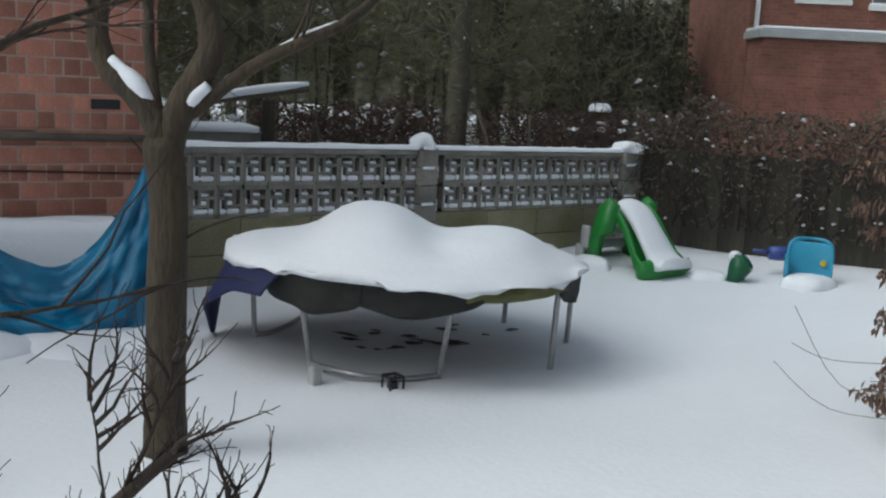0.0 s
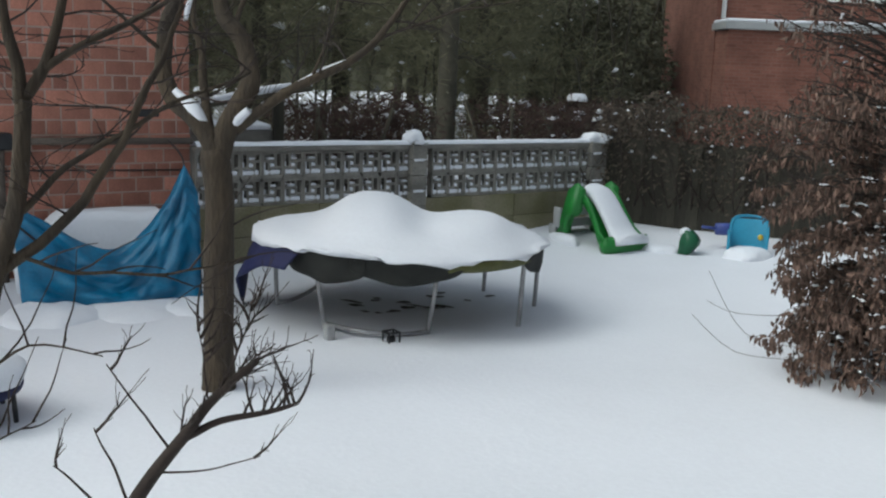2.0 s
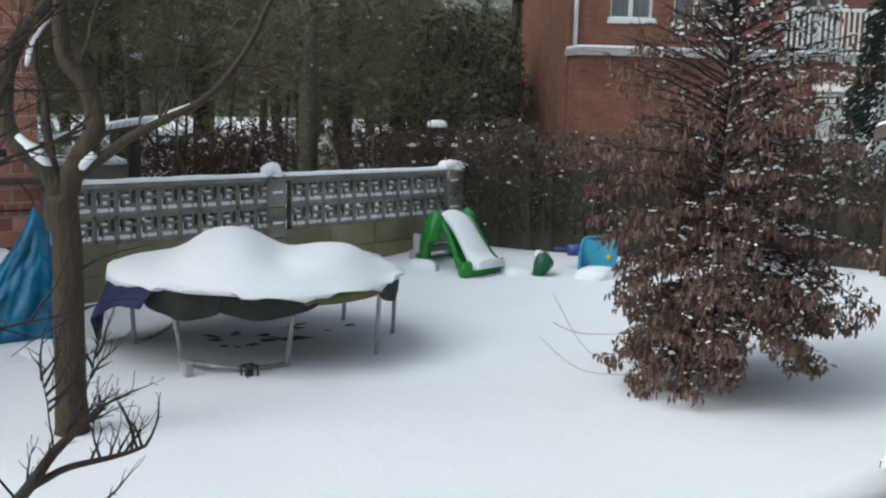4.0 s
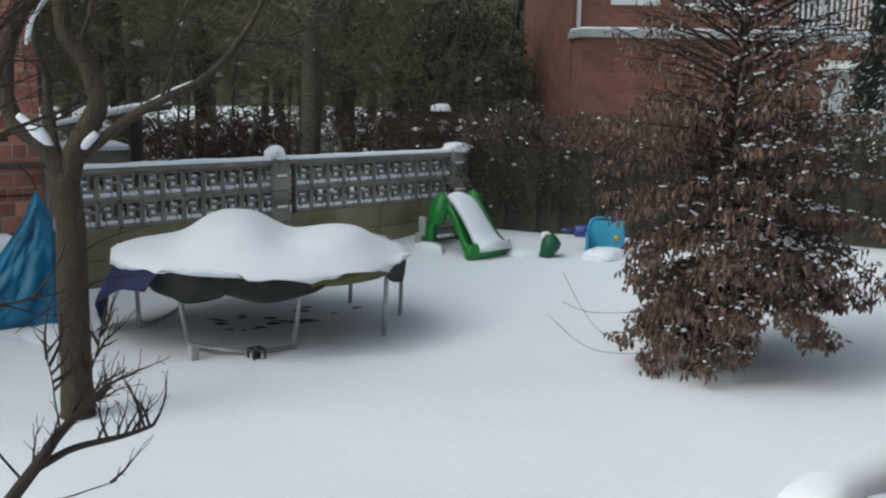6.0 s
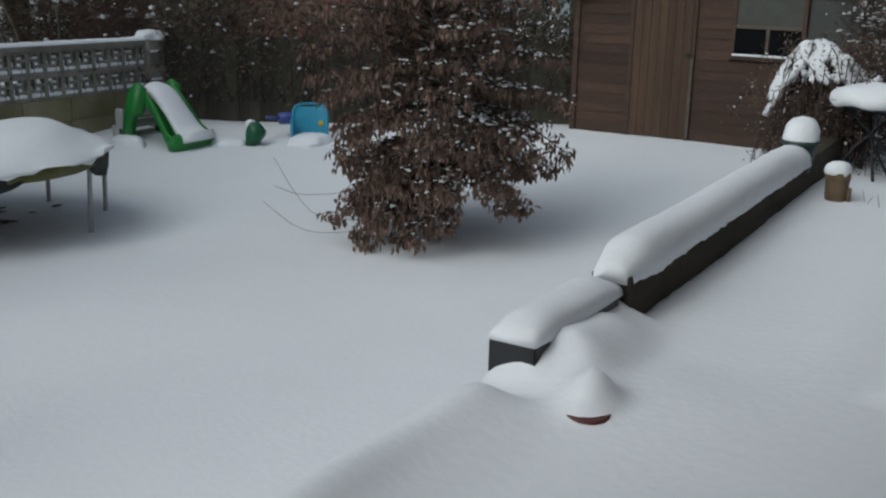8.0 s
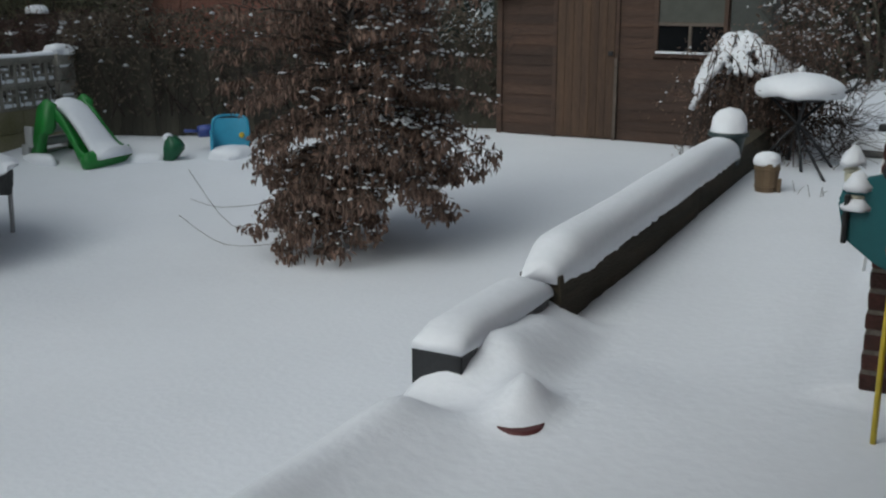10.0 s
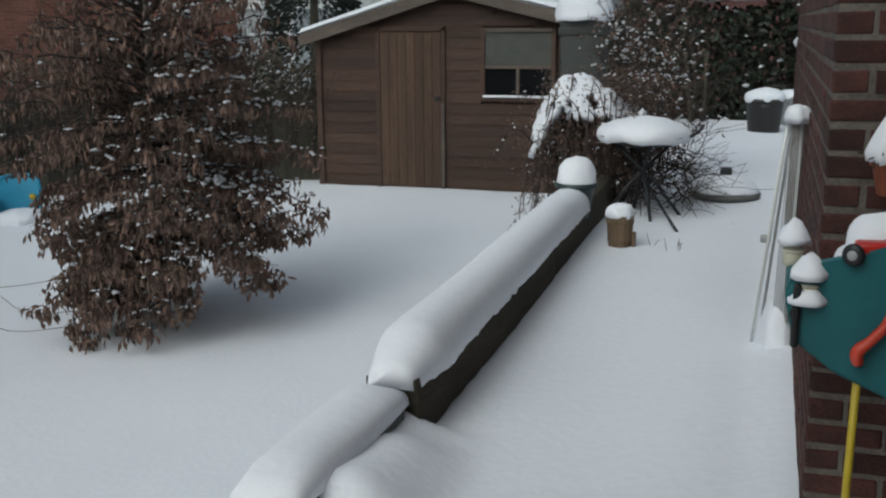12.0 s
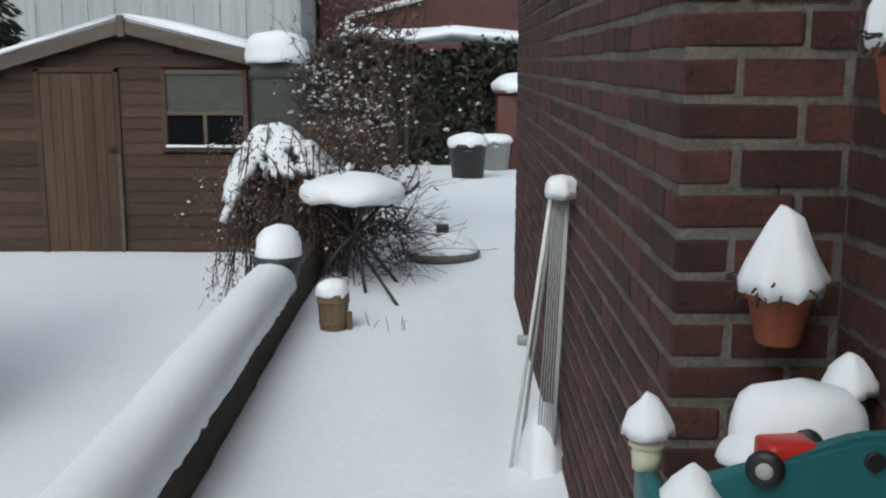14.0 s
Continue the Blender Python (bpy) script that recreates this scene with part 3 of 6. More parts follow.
for k in range(16):
    bm = B()
    cx, cy = TC.x - 0.15 + rs.gauss(0, 0.20), TC.y + rs.gauss(0.05, 0.42)
    sx, sy = rs.uniform(0.02, 0.12), rs.uniform(0.02, 0.07)
    vs = []
    for i in range(26):
        a = 2 * math.pi * i / 26
        w = 1 + 0.7 * noise.noise(Vector((math.cos(a) * 1.6 + k * 5, math.sin(a) * 1.6, 3)))
        x, y = cx + sx * w * math.cos(a) - 0.2 * sy * w * math.sin(a), cy + sy * w * math.sin(a) + 0.5 * sx * w * math.cos(a)
        vs.append(bm.verts.new((x, y, ground(x, y) + 0.012)))
    bm.faces.new(vs)
    tagged(part("soil_patch", bm, SOIL, None, "", False), "bare dark soil under the trampoline", "soil", "soil patches", kind="structure")


# ---- toys by the boundary ----
def slide_toy():
    s = thing("toddler_slide", "green plastic toddler slide with grey steps covered in snow", "slide", at=(-9.52, 8.74, -0.17), turn=2)
    s.scale = (0.82, 1.28, 1.0)
    # local x runs along the boundary from steps to foot, local y away
    for y0, y1 in ((-0.26, -0.20), (0.20, 0.26)):
        bm = B()
        prof = [(-0.42, 0.0), (-0.30, 0.30), (-0.18, 0.66), (-0.02, 0.77), (0.15, 0.70), (0.10, 0.42), (0.02, 0.34), (-0.08, 0.36), (-0.14, 0.24), (-0.16, 0.0)]
        a = [bm.verts.new((x, y0, z)) for x, z in prof]
        b = [bm.verts.new((x, y1, z)) for x, z in prof]
        bm.faces.new(a)
        bm.faces.new(b[::-1])
        for k in range(len(a)):
            bm.faces.new((a[k], a[(k + 1) % len(a)], b[(k + 1) % len(b)], b[k]))
        bmesh.ops.bevel(bm, geom=bm.edges[:], offset=0.012, segments=2, affect="EDGES")
        part("side_panel", bm, GREEN, s, "rounded green side panel")
    ch = [(-0.02, 0.60), (0.10, 0.58), (0.25, 0.46), (0.42, 0.27), (0.56, 0.12), (0.68, 0.05), (0.76, 0.07)]
    bm, rs = B(), []
    for x, z in ch:
        w = 0.20 + 0.05 * sm(0.3, 0.7, x)
        sec = [(-w - 0.03, 0.10), (-w - 0.03, -0.05), (w + 0.03, -0.05), (w + 0.03, 0.10), (w, 0.10), (w - 0.02, 0.0), (-w + 0.02, 0.0), (-w, 0.10)]
        rs.append([bm.verts.new((x, y, max(z + dz, -0.04))) for y, dz in sec])
    for a, b in zip(rs, rs[1:]):
        for k in range(8):
            bm.faces.new((a[k], a[(k + 1) % 8], b[(k + 1) % 8], b[k]))
    bm.faces.new(rs[0])
    bm.faces.new(rs[-1][::-1])
    bmesh.ops.bevel(bm, geom=bm.edges[:], offset=0.008, segments=1, affect="EDGES")
    part("chute", bm, GREEN, s)
    for i, (x, z) in enumerate(((-0.40, 0.10), (-0.33, 0.26), (-0.26, 0.42))):
        part("step", box(B(), (x - 0.10, -0.20, z - 0.10), (x + 0.03, 0.20, z), 0.02, 2), GREY_PL, s, "pale grey step")
    for y in (-0.27, 0.22):
        part("stringer", box(B(), (-0.56, y, -0.02), (-0.40, y + 0.045, 0.20), 0.02, 2), GREY_PL, s)
        part("stringer", box(B(), (-0.47, y, 0.16), (-0.31, y + 0.045, 0.42), 0.02, 2), GREY_PL, s)
    part("foot_bulge", lathe(B(), [(0.02, -0.30), (0.10, -0.27), (0.13, -0.15), (0.135, 0.0), (0.13, 0.15), (0.10, 0.27), (0.02, 0.30)], 18), GREEN, s).matrix_local = pose(0.70, 0, 0.05, 90, 0, 0)
    # the snow that fills the chute
    bm, rs = B(), []
    for x, _, z in smooth_path([(x, 0, z) for x, z in ch], 3):
        w = 0.20 + 0.05 * sm(0.3, 0.7, x)
        e = 0.13 + 0.04 * noise.noise(Vector((x * 5, 0, 1)))
        rs.append([bm.verts.new((x, w * math.cos(math.pi * k / 8), max(z, 0.02) + e * math.sin(math.pi * k / 8) ** 0.6 + 0.02)) for k in range(9)])
    for a, b in zip(rs, rs[1:]):
        for k in range(8):
            bm.faces.new((a[k], a[k + 1], b[k + 1], b[k]))
        bm.faces.new((a[8], a[0], b[0], b[8]))
    bm.faces.new(rs[0])
    bm.faces.new(rs[-1][::-1])
    ob = part("snow_mound", bm, SNOW)
    ob.matrix_world = s.matrix_world.copy()
    tagged(ob, "snow lying in the slide chute", "snow")
    ob = snow_dome("snow_mound", (-0.15, -0.36, -0.06), 0.30, 0.18, sx=1.0, sy=0.5)
    ob.matrix_world = s.matrix_world.copy()
    tagged(ob, "snow drift against the slide", "snow")
    return s


slide_toy()

g = thing("toy_rocker", "small green plastic toy tipped over in the snow", "toy", at=(-8.40, 9.30, -0.14), turn=20)
bm = B()
prof = [(-0.10, -0.05), (0.02, -0.06), (0.15, 0.10), (0.13, 0.17), (0.02, 0.27), (-0.06, 0.23), (-0.05, 0.12)]
a = [bm.verts.new((x, -0.09, z)) for x, z in prof]
b = [bm.verts.new((x, 0.09, z)) for x, z in prof]
bm.faces.new(a)
bm.faces.new(b[::-1])
for k in range(len(a)):
    bm.faces.new((a[k], a[(k + 1) % len(a)], b[(k + 1) % len(a)], b[k]))
bmesh.ops.bevel(bm, geom=bm.edges[:], offset=0.02, segments=2, affect="EDGES")
part("body", bm, DKGREEN, g)
ob = snow_dome("snow_mound", (-8.43, 9.28, 0.07), 0.075, 0.08, sx=0.8)
tagged(ob, "small snow cap on a tipped toy", "snow")
tagged(snow_dome("snow_mound", (-8.72, 9.20, -0.20), 0.24, 0.10, wob=0.2), "low mound of snow on the lawn", "snow")

ch = thing("kids_chair", "turquoise plastic garden chair lying half buried in snow", "chair", at=(-7.90, 9.82, -0.13), turn=40)
ch.scale = (0.84, 0.9, 0.86)
bm = box(B(), (-0.26, -0.02, 0.02), (0.26, 0.025, 0.50), 0.02, 2)
for v in bm.verts:
    v.co.y += 0.10 * (v.co.z / 0.5) - 0.10 * (v.co.x / 0.26) ** 2
part("backrest", bm, CYAN, ch)
part("backrest_rim", tube(B(), smooth_path([(-0.25, -0.09, 0.0), (-0.26, -0.04, 0.30), (-0.22, 0.0, 0.50), (0, 0.10, 0.53), (0.22, 0.0, 0.50), (0.26, -0.04, 0.30), (0.25, -0.09, 0.0)], 5), 0.022, 8), CYAN, ch)
part("seat", box(B(), (-0.26, -0.30, 0.02), (0.22, -0.02, 0.06), 0.02, 2), CYAN, ch)
part("side_arm", box(B(), (-0.30, -0.26, 0.02), (-0.25, -0.02, 0.34), 0.02, 2), CYAN, ch)
part("badge", lathe(B(), [(0.035, -0.01), (0.042, 0.0), (0.035, 0.02)], 16, (0, 0, 0)), YELLOW, ch, "yellow plastic disc").matrix_local = pose(0.16, -0.075, 0.26, 80, 0, 0)
tagged(snow_dome("snow_mound", (-7.80, 9.70, -0.16), 0.26, 0.15, wob=0.3), "snow heaped on a fallen chair", "snow")
pl = thing("toy_barrow", "blue plastic toy lying in snow behind a chair", "toy", at=(-8.35, 9.92, 0.10), turn=60)
part("body", lathe(B(), [(0.03, -0.13), (0.075, -0.12), (0.08, 0.0), (0.075, 0.12), (0.03, 0.13)], 16), BLUE_PL, pl).matrix_local = pose(0, 0, 0, 0, 90, 0)
part("handle", tube(B(), [(-0.1, 0, 0), (-0.3, 0.02, 0.02)], 0.02, 8), BLUE_PL, pl)

# ---- block-built neighbour house with pipes ----
HX, HEDGE = -10.0, 3.56
nb = thing("neighbour_house", "pinkish red clay block gable wall of the neighbouring house", "house")
part("wall", box(B(), (HX - 5, -14, -0.4), (HX - 0.005, HEDGE - 0.005, 6.5)), BLOCK_MORTAR, nb, "pale mortar wall core", False)
pipe = thing("drain_pipe", "grey drain pipe running along the block wall", "pipe", at=(HX + 0.07, 0, 0))
part("run", tube(B(), [(0, 1.72, 1.18), (0, 3.56, 1.16)], 0.035, 10), GREY_WOOD, pipe)
part("downpipe", tube(B(), smooth_path([(0, 1.76, 1.18), (0.0, 1.72, 1.05), (0, 1.72, -0.2)], 4), 0.04, 10), GREY_WOOD, pipe)
part("elbow", box(B(), (-0.06, 1.64, 1.10), (0.07, 1.82, 1.26), 0.02, 2), GUNMETAL, pipe)
cab = thing("cable", "thin dark cable clipped along the block wall", "cable", at=(HX + 0.02, 0, 0))
part("run", tube(B(), [(0, 0.2, 0.86), (0, 1.9, 0.90), (0, 3.5, 0.86)], 0.008, 6), GUNMETAL, cab)
vent = thing("air_brick", "small dark vent grille in the block wall", "vent", at=(HX + 0.004, 3.12, 1.44))
part("plate", box(B(), (-0.01, -0.12, -0.04), (0.012, 0.12, 0.04), 0.004), GUNMETAL, vent, "", False)

# ---- blue tarpaulin over a snowed-up heap ----
tarp = thing("tarpaulin", "crumpled bright blue tarpaulin hung up and sagging in snow", "tarpaulin")
bm = B()
NU, NV = 72, 30
grid = []
for i in range(NU + 1):
    u = i / NU
    bx, by = -9.20 + 0.34 * u, 1.70 + 1.54 * u
    ztop = 0.64 - 0.40 * sm(0.02, 0.52, u) ** 0.75
    if u > 0.5:
        ztop += 0.78 * min((u - 0.5) / 0.43, 1.0) ** 2.1
    if u > 0.93:
        ztop -= 3.5 * (u - 0.93)
    col = []
    for j in range(NV + 1):
        v = j / NV
        z = -0.32 + (ztop + 0.32) * v
        sag = math.sin(math.pi * u) * 0.10 * math.sin(math.pi * v)
        fold = 0.055 * math.sin((v * 2.2 - 1.7 * (u - 0.55) ** 2 * 4) * 5.2) * math.sin(math.pi * u) + 0.03 * noise.noise(Vector((u * 6, v * 5, 0))) + 0.05 * noise.noise(Vector((u * 2.4 + v * 2, v * 7 - u * 3, 4)))
        ray_a = math.atan2(v - 1.05, (u - 0.93) * 1.6)
        rad = math.hypot(v - 1.05, (u - 0.93) * 1.6)
        fold += 0.030 * (1 - abs(math.sin(ray_a * 9.0 + 0.6 * noise.noise(Vector((u * 3, v * 3, 8)))))) * sm(1.5, 0.25, rad)
        fold += 0.060 * abs(noise.noise(Vector((u * 5 - v * 2, v * 9, 11)))) + 0.035 * abs(noise.noise(Vector((u * 13, v * 11, 3))))
        left_a, left_r = math.atan2(v - 1.0, (u + 0.02) * 1.6), math.hypot(v - 1.0, (u + 0.02) * 1.6)
        fold += 0.045 * (1 - abs(math.sin(left_a * 6.0 + 0.8 * noise.noise(Vector((u * 3, v * 3, 5)))))) * sm(1.3, 0.3, left_r) * sm(0.0, 0.15, left_r)
        back = -0.17 * v ** 1.4
        col.append(bm.verts.new((bx + back + sag + fold, by + 0.05 * fold + (u - 0.5) * 0.04 * v, z + 0.4 * fold * (1 - v))))
    grid.append(col)
for c0, c1 in zip(grid, grid[1:]):
    for j in range(NV):
        bm.faces.new((c0[j], c1[j], c1[j + 1], c0[j + 1]))
sheet = part("sheet", bm, TARP, tarp)
sol = sheet.modifiers.new("thickness", "SOLIDIFY")
sol.thickness = 0.008
part("rope", tube(B(), smooth_path([(-9.17, 3.20, 0.86), (-9.4, 3.26, 1.05), (-9.93, 3.30, 1.18)], 4), 0.008, 6), GUNMETAL, tarp, "dark tie rope")
bm = B()
vs = []
for i in range(25):
    for j in range(11):
        u, v = i / 24, j / 10
        e = min(1, 6 * min(u, 1 - u), 6 * min(v, 1 - v) if v > 0.5 else 1)
        z = -0.2 + (0.58 + 0.15 * sm(0.16, 0.30, u) + 0.03 * noise.noise(Vector((u * 5, v * 3, 2)))) * (0.35 + 0.65 * e ** 0.5) - 0.42 * (1 - sm(-0.05, 0.32, v))
        vs.append(bm.verts.new((-9.55 + 0.16 * sm(0.2, 1.0, u) - 0.44 * v, 1.75 + 1.62 * u, z)))
for i in range(24):
    for j in range(10):
        bm.faces.new((vs[i * 11 + j], vs[(i + 1) * 11 + j], vs[(i + 1) * 11 + j + 1], vs[i * 11 + j + 1]))
tagged(part("snow_mound", bm, SNOW), "flat-topped snow heap behind the tarpaulin", "snow")
for c, r, h in (((-8.9, 1.9, -0.30), 0.45, 0.14), ((-8.75, 2.6, -0.30), 0.5, 0.12), ((-8.6, 3.15, -0.30), 0.4, 0.13), ((-9.3, 1.05, -0.28), 0.40, 0.30)):
    tagged(snow_dome("snow_mound", c, r, h, wob=0.25), "low mound of snow against the tarpaulin", "snow", "snow mounds")

# small round exercise trampoline by the tree
st = thing("mini_trampoline", "small round blue-rimmed trampoline loaded with snow", "trampoline", at=(-6.55, 0.72, -0.25))
part("rim", lathe(B(), [(0.30, 0.20), (0.44, 0.19), (0.45, 0.22), (0.44, 0.25), (0.30, 0.25)], 30), NAVY, st)
for k in range(6):
    a = k * math.pi / 3
    part("leg", tube(B(), [(0.40 * math.cos(a), 0.40 * math.sin(a), 0.22), (0.42 * math.cos(a), 0.42 * math.sin(a), -0.05)], 0.016, 8), GUNMETAL, st)
tagged(snow_dome("snow_mound", (-6.55, 0.72, 0.0), 0.44, 0.22, under=0.01), "domed snow cap on a small trampoline", "snow")


# ---- trees and shrubs ----
def twigs(bm, p, d, length, r, depth, rng, droop=0.0, n=5):
    """A crooked twig with side shoots."""
    pts, p, d = [Vector(p)], Vector(p), Vector(d).normalized()
    k = 5
    for i in range(k):
        d = (d + Vector((rng.uniform(-1, 1), rng.uniform(-1, 1), rng.uniform(-1, 1) - droop)) * 0.24).normalized()
        p = p + d * (length / k)
        pts.append(p.copy())
    tube(bm, pts, [max(r * (1 - 0.75 * i / k), 0.0018) for i in range(k + 1)], n)
    if depth > 0:
        for i in range(1, k + 1):
            for _ in range(rng.choice((1, 1, 2))):
                side = Vector((rng.uniform(-1, 1), rng.uniform(-1, 1), rng.uniform(-0.5, 1)))
                dd = ((pts[i] - pts[i - 1]).normalized() + side * 0.8).normalized()
                twigs(bm, pts[i], dd, length * rng.uniform(0.3, 0.55), r * (1 - 0.7 * i / k) * 0.6, depth - 1, rng, droop, 4)


def snow_line(pts, r, parent, squash=0.6):
    """A ridge of snow along the top of a limb."""
    pts = smooth_path(pts, 4)
    bm = B()
    m = len(pts) - 1
    tube(bm, pts, [r * (0.35 + 0.65 * math.sin(math.pi * min(max(i / m, 0.04), 0.96)) ** 0.5) * (1 + 0.6 * noise.noise(p * 14)) for i, p in enumerate(pts)], 8)
    return part("snow", bm, SNOW, parent, "snow caught on the limb")


rng = random.Random(5)
apple = thing("apple_tree", "bare old apple tree with snow in its crotches", "tree", at=(-6.39, 2.43, -0.25))
O = Vector((-6.39, 2.43, -0.25))


def rel(*pts):
    return [Vector(p) - O for p in pts]


bm = B()
tube(bm, smooth_path(rel((-6.39, 2.43, -0.35), (-6.39, 2.43, 0.0), (-6.385, 2.43, 0.6), (-6.39, 2.44, 1.1), (-6.40, 2.40, 1.42)), 4), [0.130] * 2 + [0.115] * 2 + [0.104] * 6 + [0.098] * 4 + [0.102, 0.098, 0.085], 14)
part("trunk", bm, BARK, apple)
limbs = [
    (((-6.39, 2.42, 1.22), (-6.43, 2.40, 1.45), (-6.52, 2.31, 1.63), (-6.64, 2.20, 1.76), (-6.71, 2.17, 2.05), (-6.69, 2.27, 2.43), (-6.58, 2.47, 2.73), (-6.55, 2.56, 3.01), (-6.56, 2.63, 3.42)), 0.080),
    (((-6.39, 2.42, 1.22), (-6.40, 2.46, 1.47), (-6.34, 2.58, 1.74), (-6.32, 2.64, 1.91), (-6.39, 2.59, 2.16), (-6.49, 2.50, 2.34), (-6.54, 2.51, 2.70), (-6.52, 2.59, 2.97), (-6.56, 2.62, 3.39)), 0.088),
    (((-6.42, 2.41, 1.40), (-6.51, 2.38, 1.83), (-6.54, 2.38, 2.05), (-6.61, 2.35, 2.28), (-6.62, 2.39, 2.58)), 0.036),
    (((-6.36, 2.54, 1.55), (-6.29, 2.62, 1.63), (-6.19, 2.78, 1.78), (-6.07, 2.95, 1.90), (-5.93, 3.15, 2.02), (-5.82, 3.32, 2.18), (-5.74, 3.47, 2.43), (-5.62, 3.74, 3.01)), 0.042),
    (((-6.42, 2.56, 2.19), (-6.40, 2.65, 2.52), (-6.37, 2.75, 2.82), (-6.37, 2.81, 3.13)), 0.020),
    (((-5.82, 3.32, 2.18), (-5.68, 3.52, 2.28), (-5.50, 3.77, 2.39), (-5.27, 4.07, 2.46)), 0.012),
    (((-6.07, 2.95, 1.90), (-6.00, 3.05, 2.2), (-5.96, 3.12, 2.55)), 0.011),
    (((-6.71, 2.17, 2.05), (-6.62, 1.95, 2.2), (-6.5, 1.6, 2.45)), 0.018),
]
for pts, r in limbs:
    p = smooth_path(rel(*pts), 5)
    m = len(p) - 1
    p = [q + Vector((noise.noise(q * 5), noise.noise(q * 5 + Vector((3, 0, 0))), 0)) * 0.02 for q in p]
    part("limb", tube(B(), p, [r * (1 - 0.6 * i / m) for i in range(m + 1)], 10), BARK, apple)
bm = B()
for pts, r in limbs[2:]:
    p = smooth_path(rel(*pts), 5)
    for q in p[4::4]:
        twigs(bm, q, (rng.uniform(-1, 1), rng.uniform(-0.4, 1), rng.uniform(0.0, 1)), rng.uniform(0.3, 0.7), 0.008, 1, rng)
twigs(bm, rel((-6.33, 2.50, 0.9))[0], (0.2, 1, 0.6), 0.5, 0.008, 0, rng)
tagged(part("twig_mass", bm, TWIG, apple), kind="stuff")
snow_line(rel((-6.42, 2.38, 1.54), (-6.50, 2.30, 1.68), (-6.60, 2.21, 1.80)), 0.046, apple)
snow_line(rel((-6.38, 2.44, 1.50), (-6.33, 2.52, 1.60), (-6.27, 2.60, 1.69)), 0.036, apple)
snow_line(rel((-6.64, 2.30, 2.26), (-6.62, 2.37, 2.47), (-6.54, 2.50, 2.66)), 0.022, apple)
snow_line(rel((-6.25, 2.68, 1.73), (-6.07, 2.96, 1.932), (-5.92, 3.16, 2.045)), 0.014, apple)
snow_line(rel((-6.36, 2.62, 2.14), (-6.44, 2.55, 2.27)), 0.016, apple)

O = Vector((-4.22, 0.40, -0.25))
plum = thing("young_tree", "slender bare tree with rising branches and buds", "tree", at=tuple(O))
main = smooth_path(rel((-4.25, 0.38, -0.3), (-4.20, 0.46, 0.45), (-4.17, 0.60, 1.12), (-4.15, 0.70, 1.45), (-4.15, 0.74, 1.85)), 5)
m = len(main) - 1
part("trunk", tube(B(), main, [0.050 - 0.018 * i / m for i in range(m + 1)], 12), BARK, plum)
plimbs = [
    (((-4.15, 0.74, 1.83), (-4.15, 0.70, 2.05), (-4.15, 0.66, 2.30), (-4.1, 0.55, 2.8)), 0.030),
    (((-4.15, 0.74, 1.83), (-4.12, 0.85, 2.06), (-4.11, 0.92, 2.40), (-4.1, 1.0, 2.8)), 0.028),
    (((-4.17, 0.62, 1.16), (-4.10, 0.90, 1.38), (-4.05, 1.12, 1.75), (-4.0, 1.24, 2.02), (-3.97, 1.32, 2.25)), 0.026),
    (((-4.15, 0.72, 1.40), (-4.10, 0.95, 1.62), (-4.0, 1.3, 1.85), (-3.95, 1.6, 1.98)), 0.016),
    (((-4.14, 0.78, 1.95), (-4.05, 1.0, 2.1), (-3.98, 1.25, 2.25), (-3.9, 1.5, 2.5)), 0.018),
    (((-4.16, 0.65, 1.25), (-4.2, 0.45, 1.5), (-4.2, 0.2, 1.7)), 0.020),
    (((-4.16, 0.66, 1.24), (-4.05, 0.88, 1.17), (-3.95, 1.25, 1.15), (-3.9, 1.6, 1.20)), 0.010),
    (((-4.19, 0.50, 0.70), (-4.1, 0.72, 0.86), (-4.0, 0.98, 0.80)), 0.008),
    (((-4.20, 0.46, 0.42), (-4.1, 0.62, 0.50), (-4.05, 0.72, 0.56)), 0.006),
]
bm2 = B()
for pts, r in plimbs:
    p = smooth_path(rel(*pts), 5)
    m = len(p) - 1
    p = [q + Vector((noise.noise(q * 6), noise.noise(q * 6 + Vector((3, 0, 0))), noise.noise(q * 6 + Vector((0, 5, 0))))) * 0.018 for q in p]
    part("limb", tube(B(), p, [r * (1 - 0.65 * i / m) for i in range(m + 1)], 8), BARK, plum)
    for q in p[3::2]:
        twigs(bm2, q, (rng.uniform(-0.6, 0.6), rng.uniform(-1, 1), rng.uniform(-0.1, 0.8)), rng.uniform(0.18, 0.5), 0.0055, 1 if r > 0.013 else 0, rng)
tagged(part("twig_mass", bm2, TWIG, plum), kind="stuff")

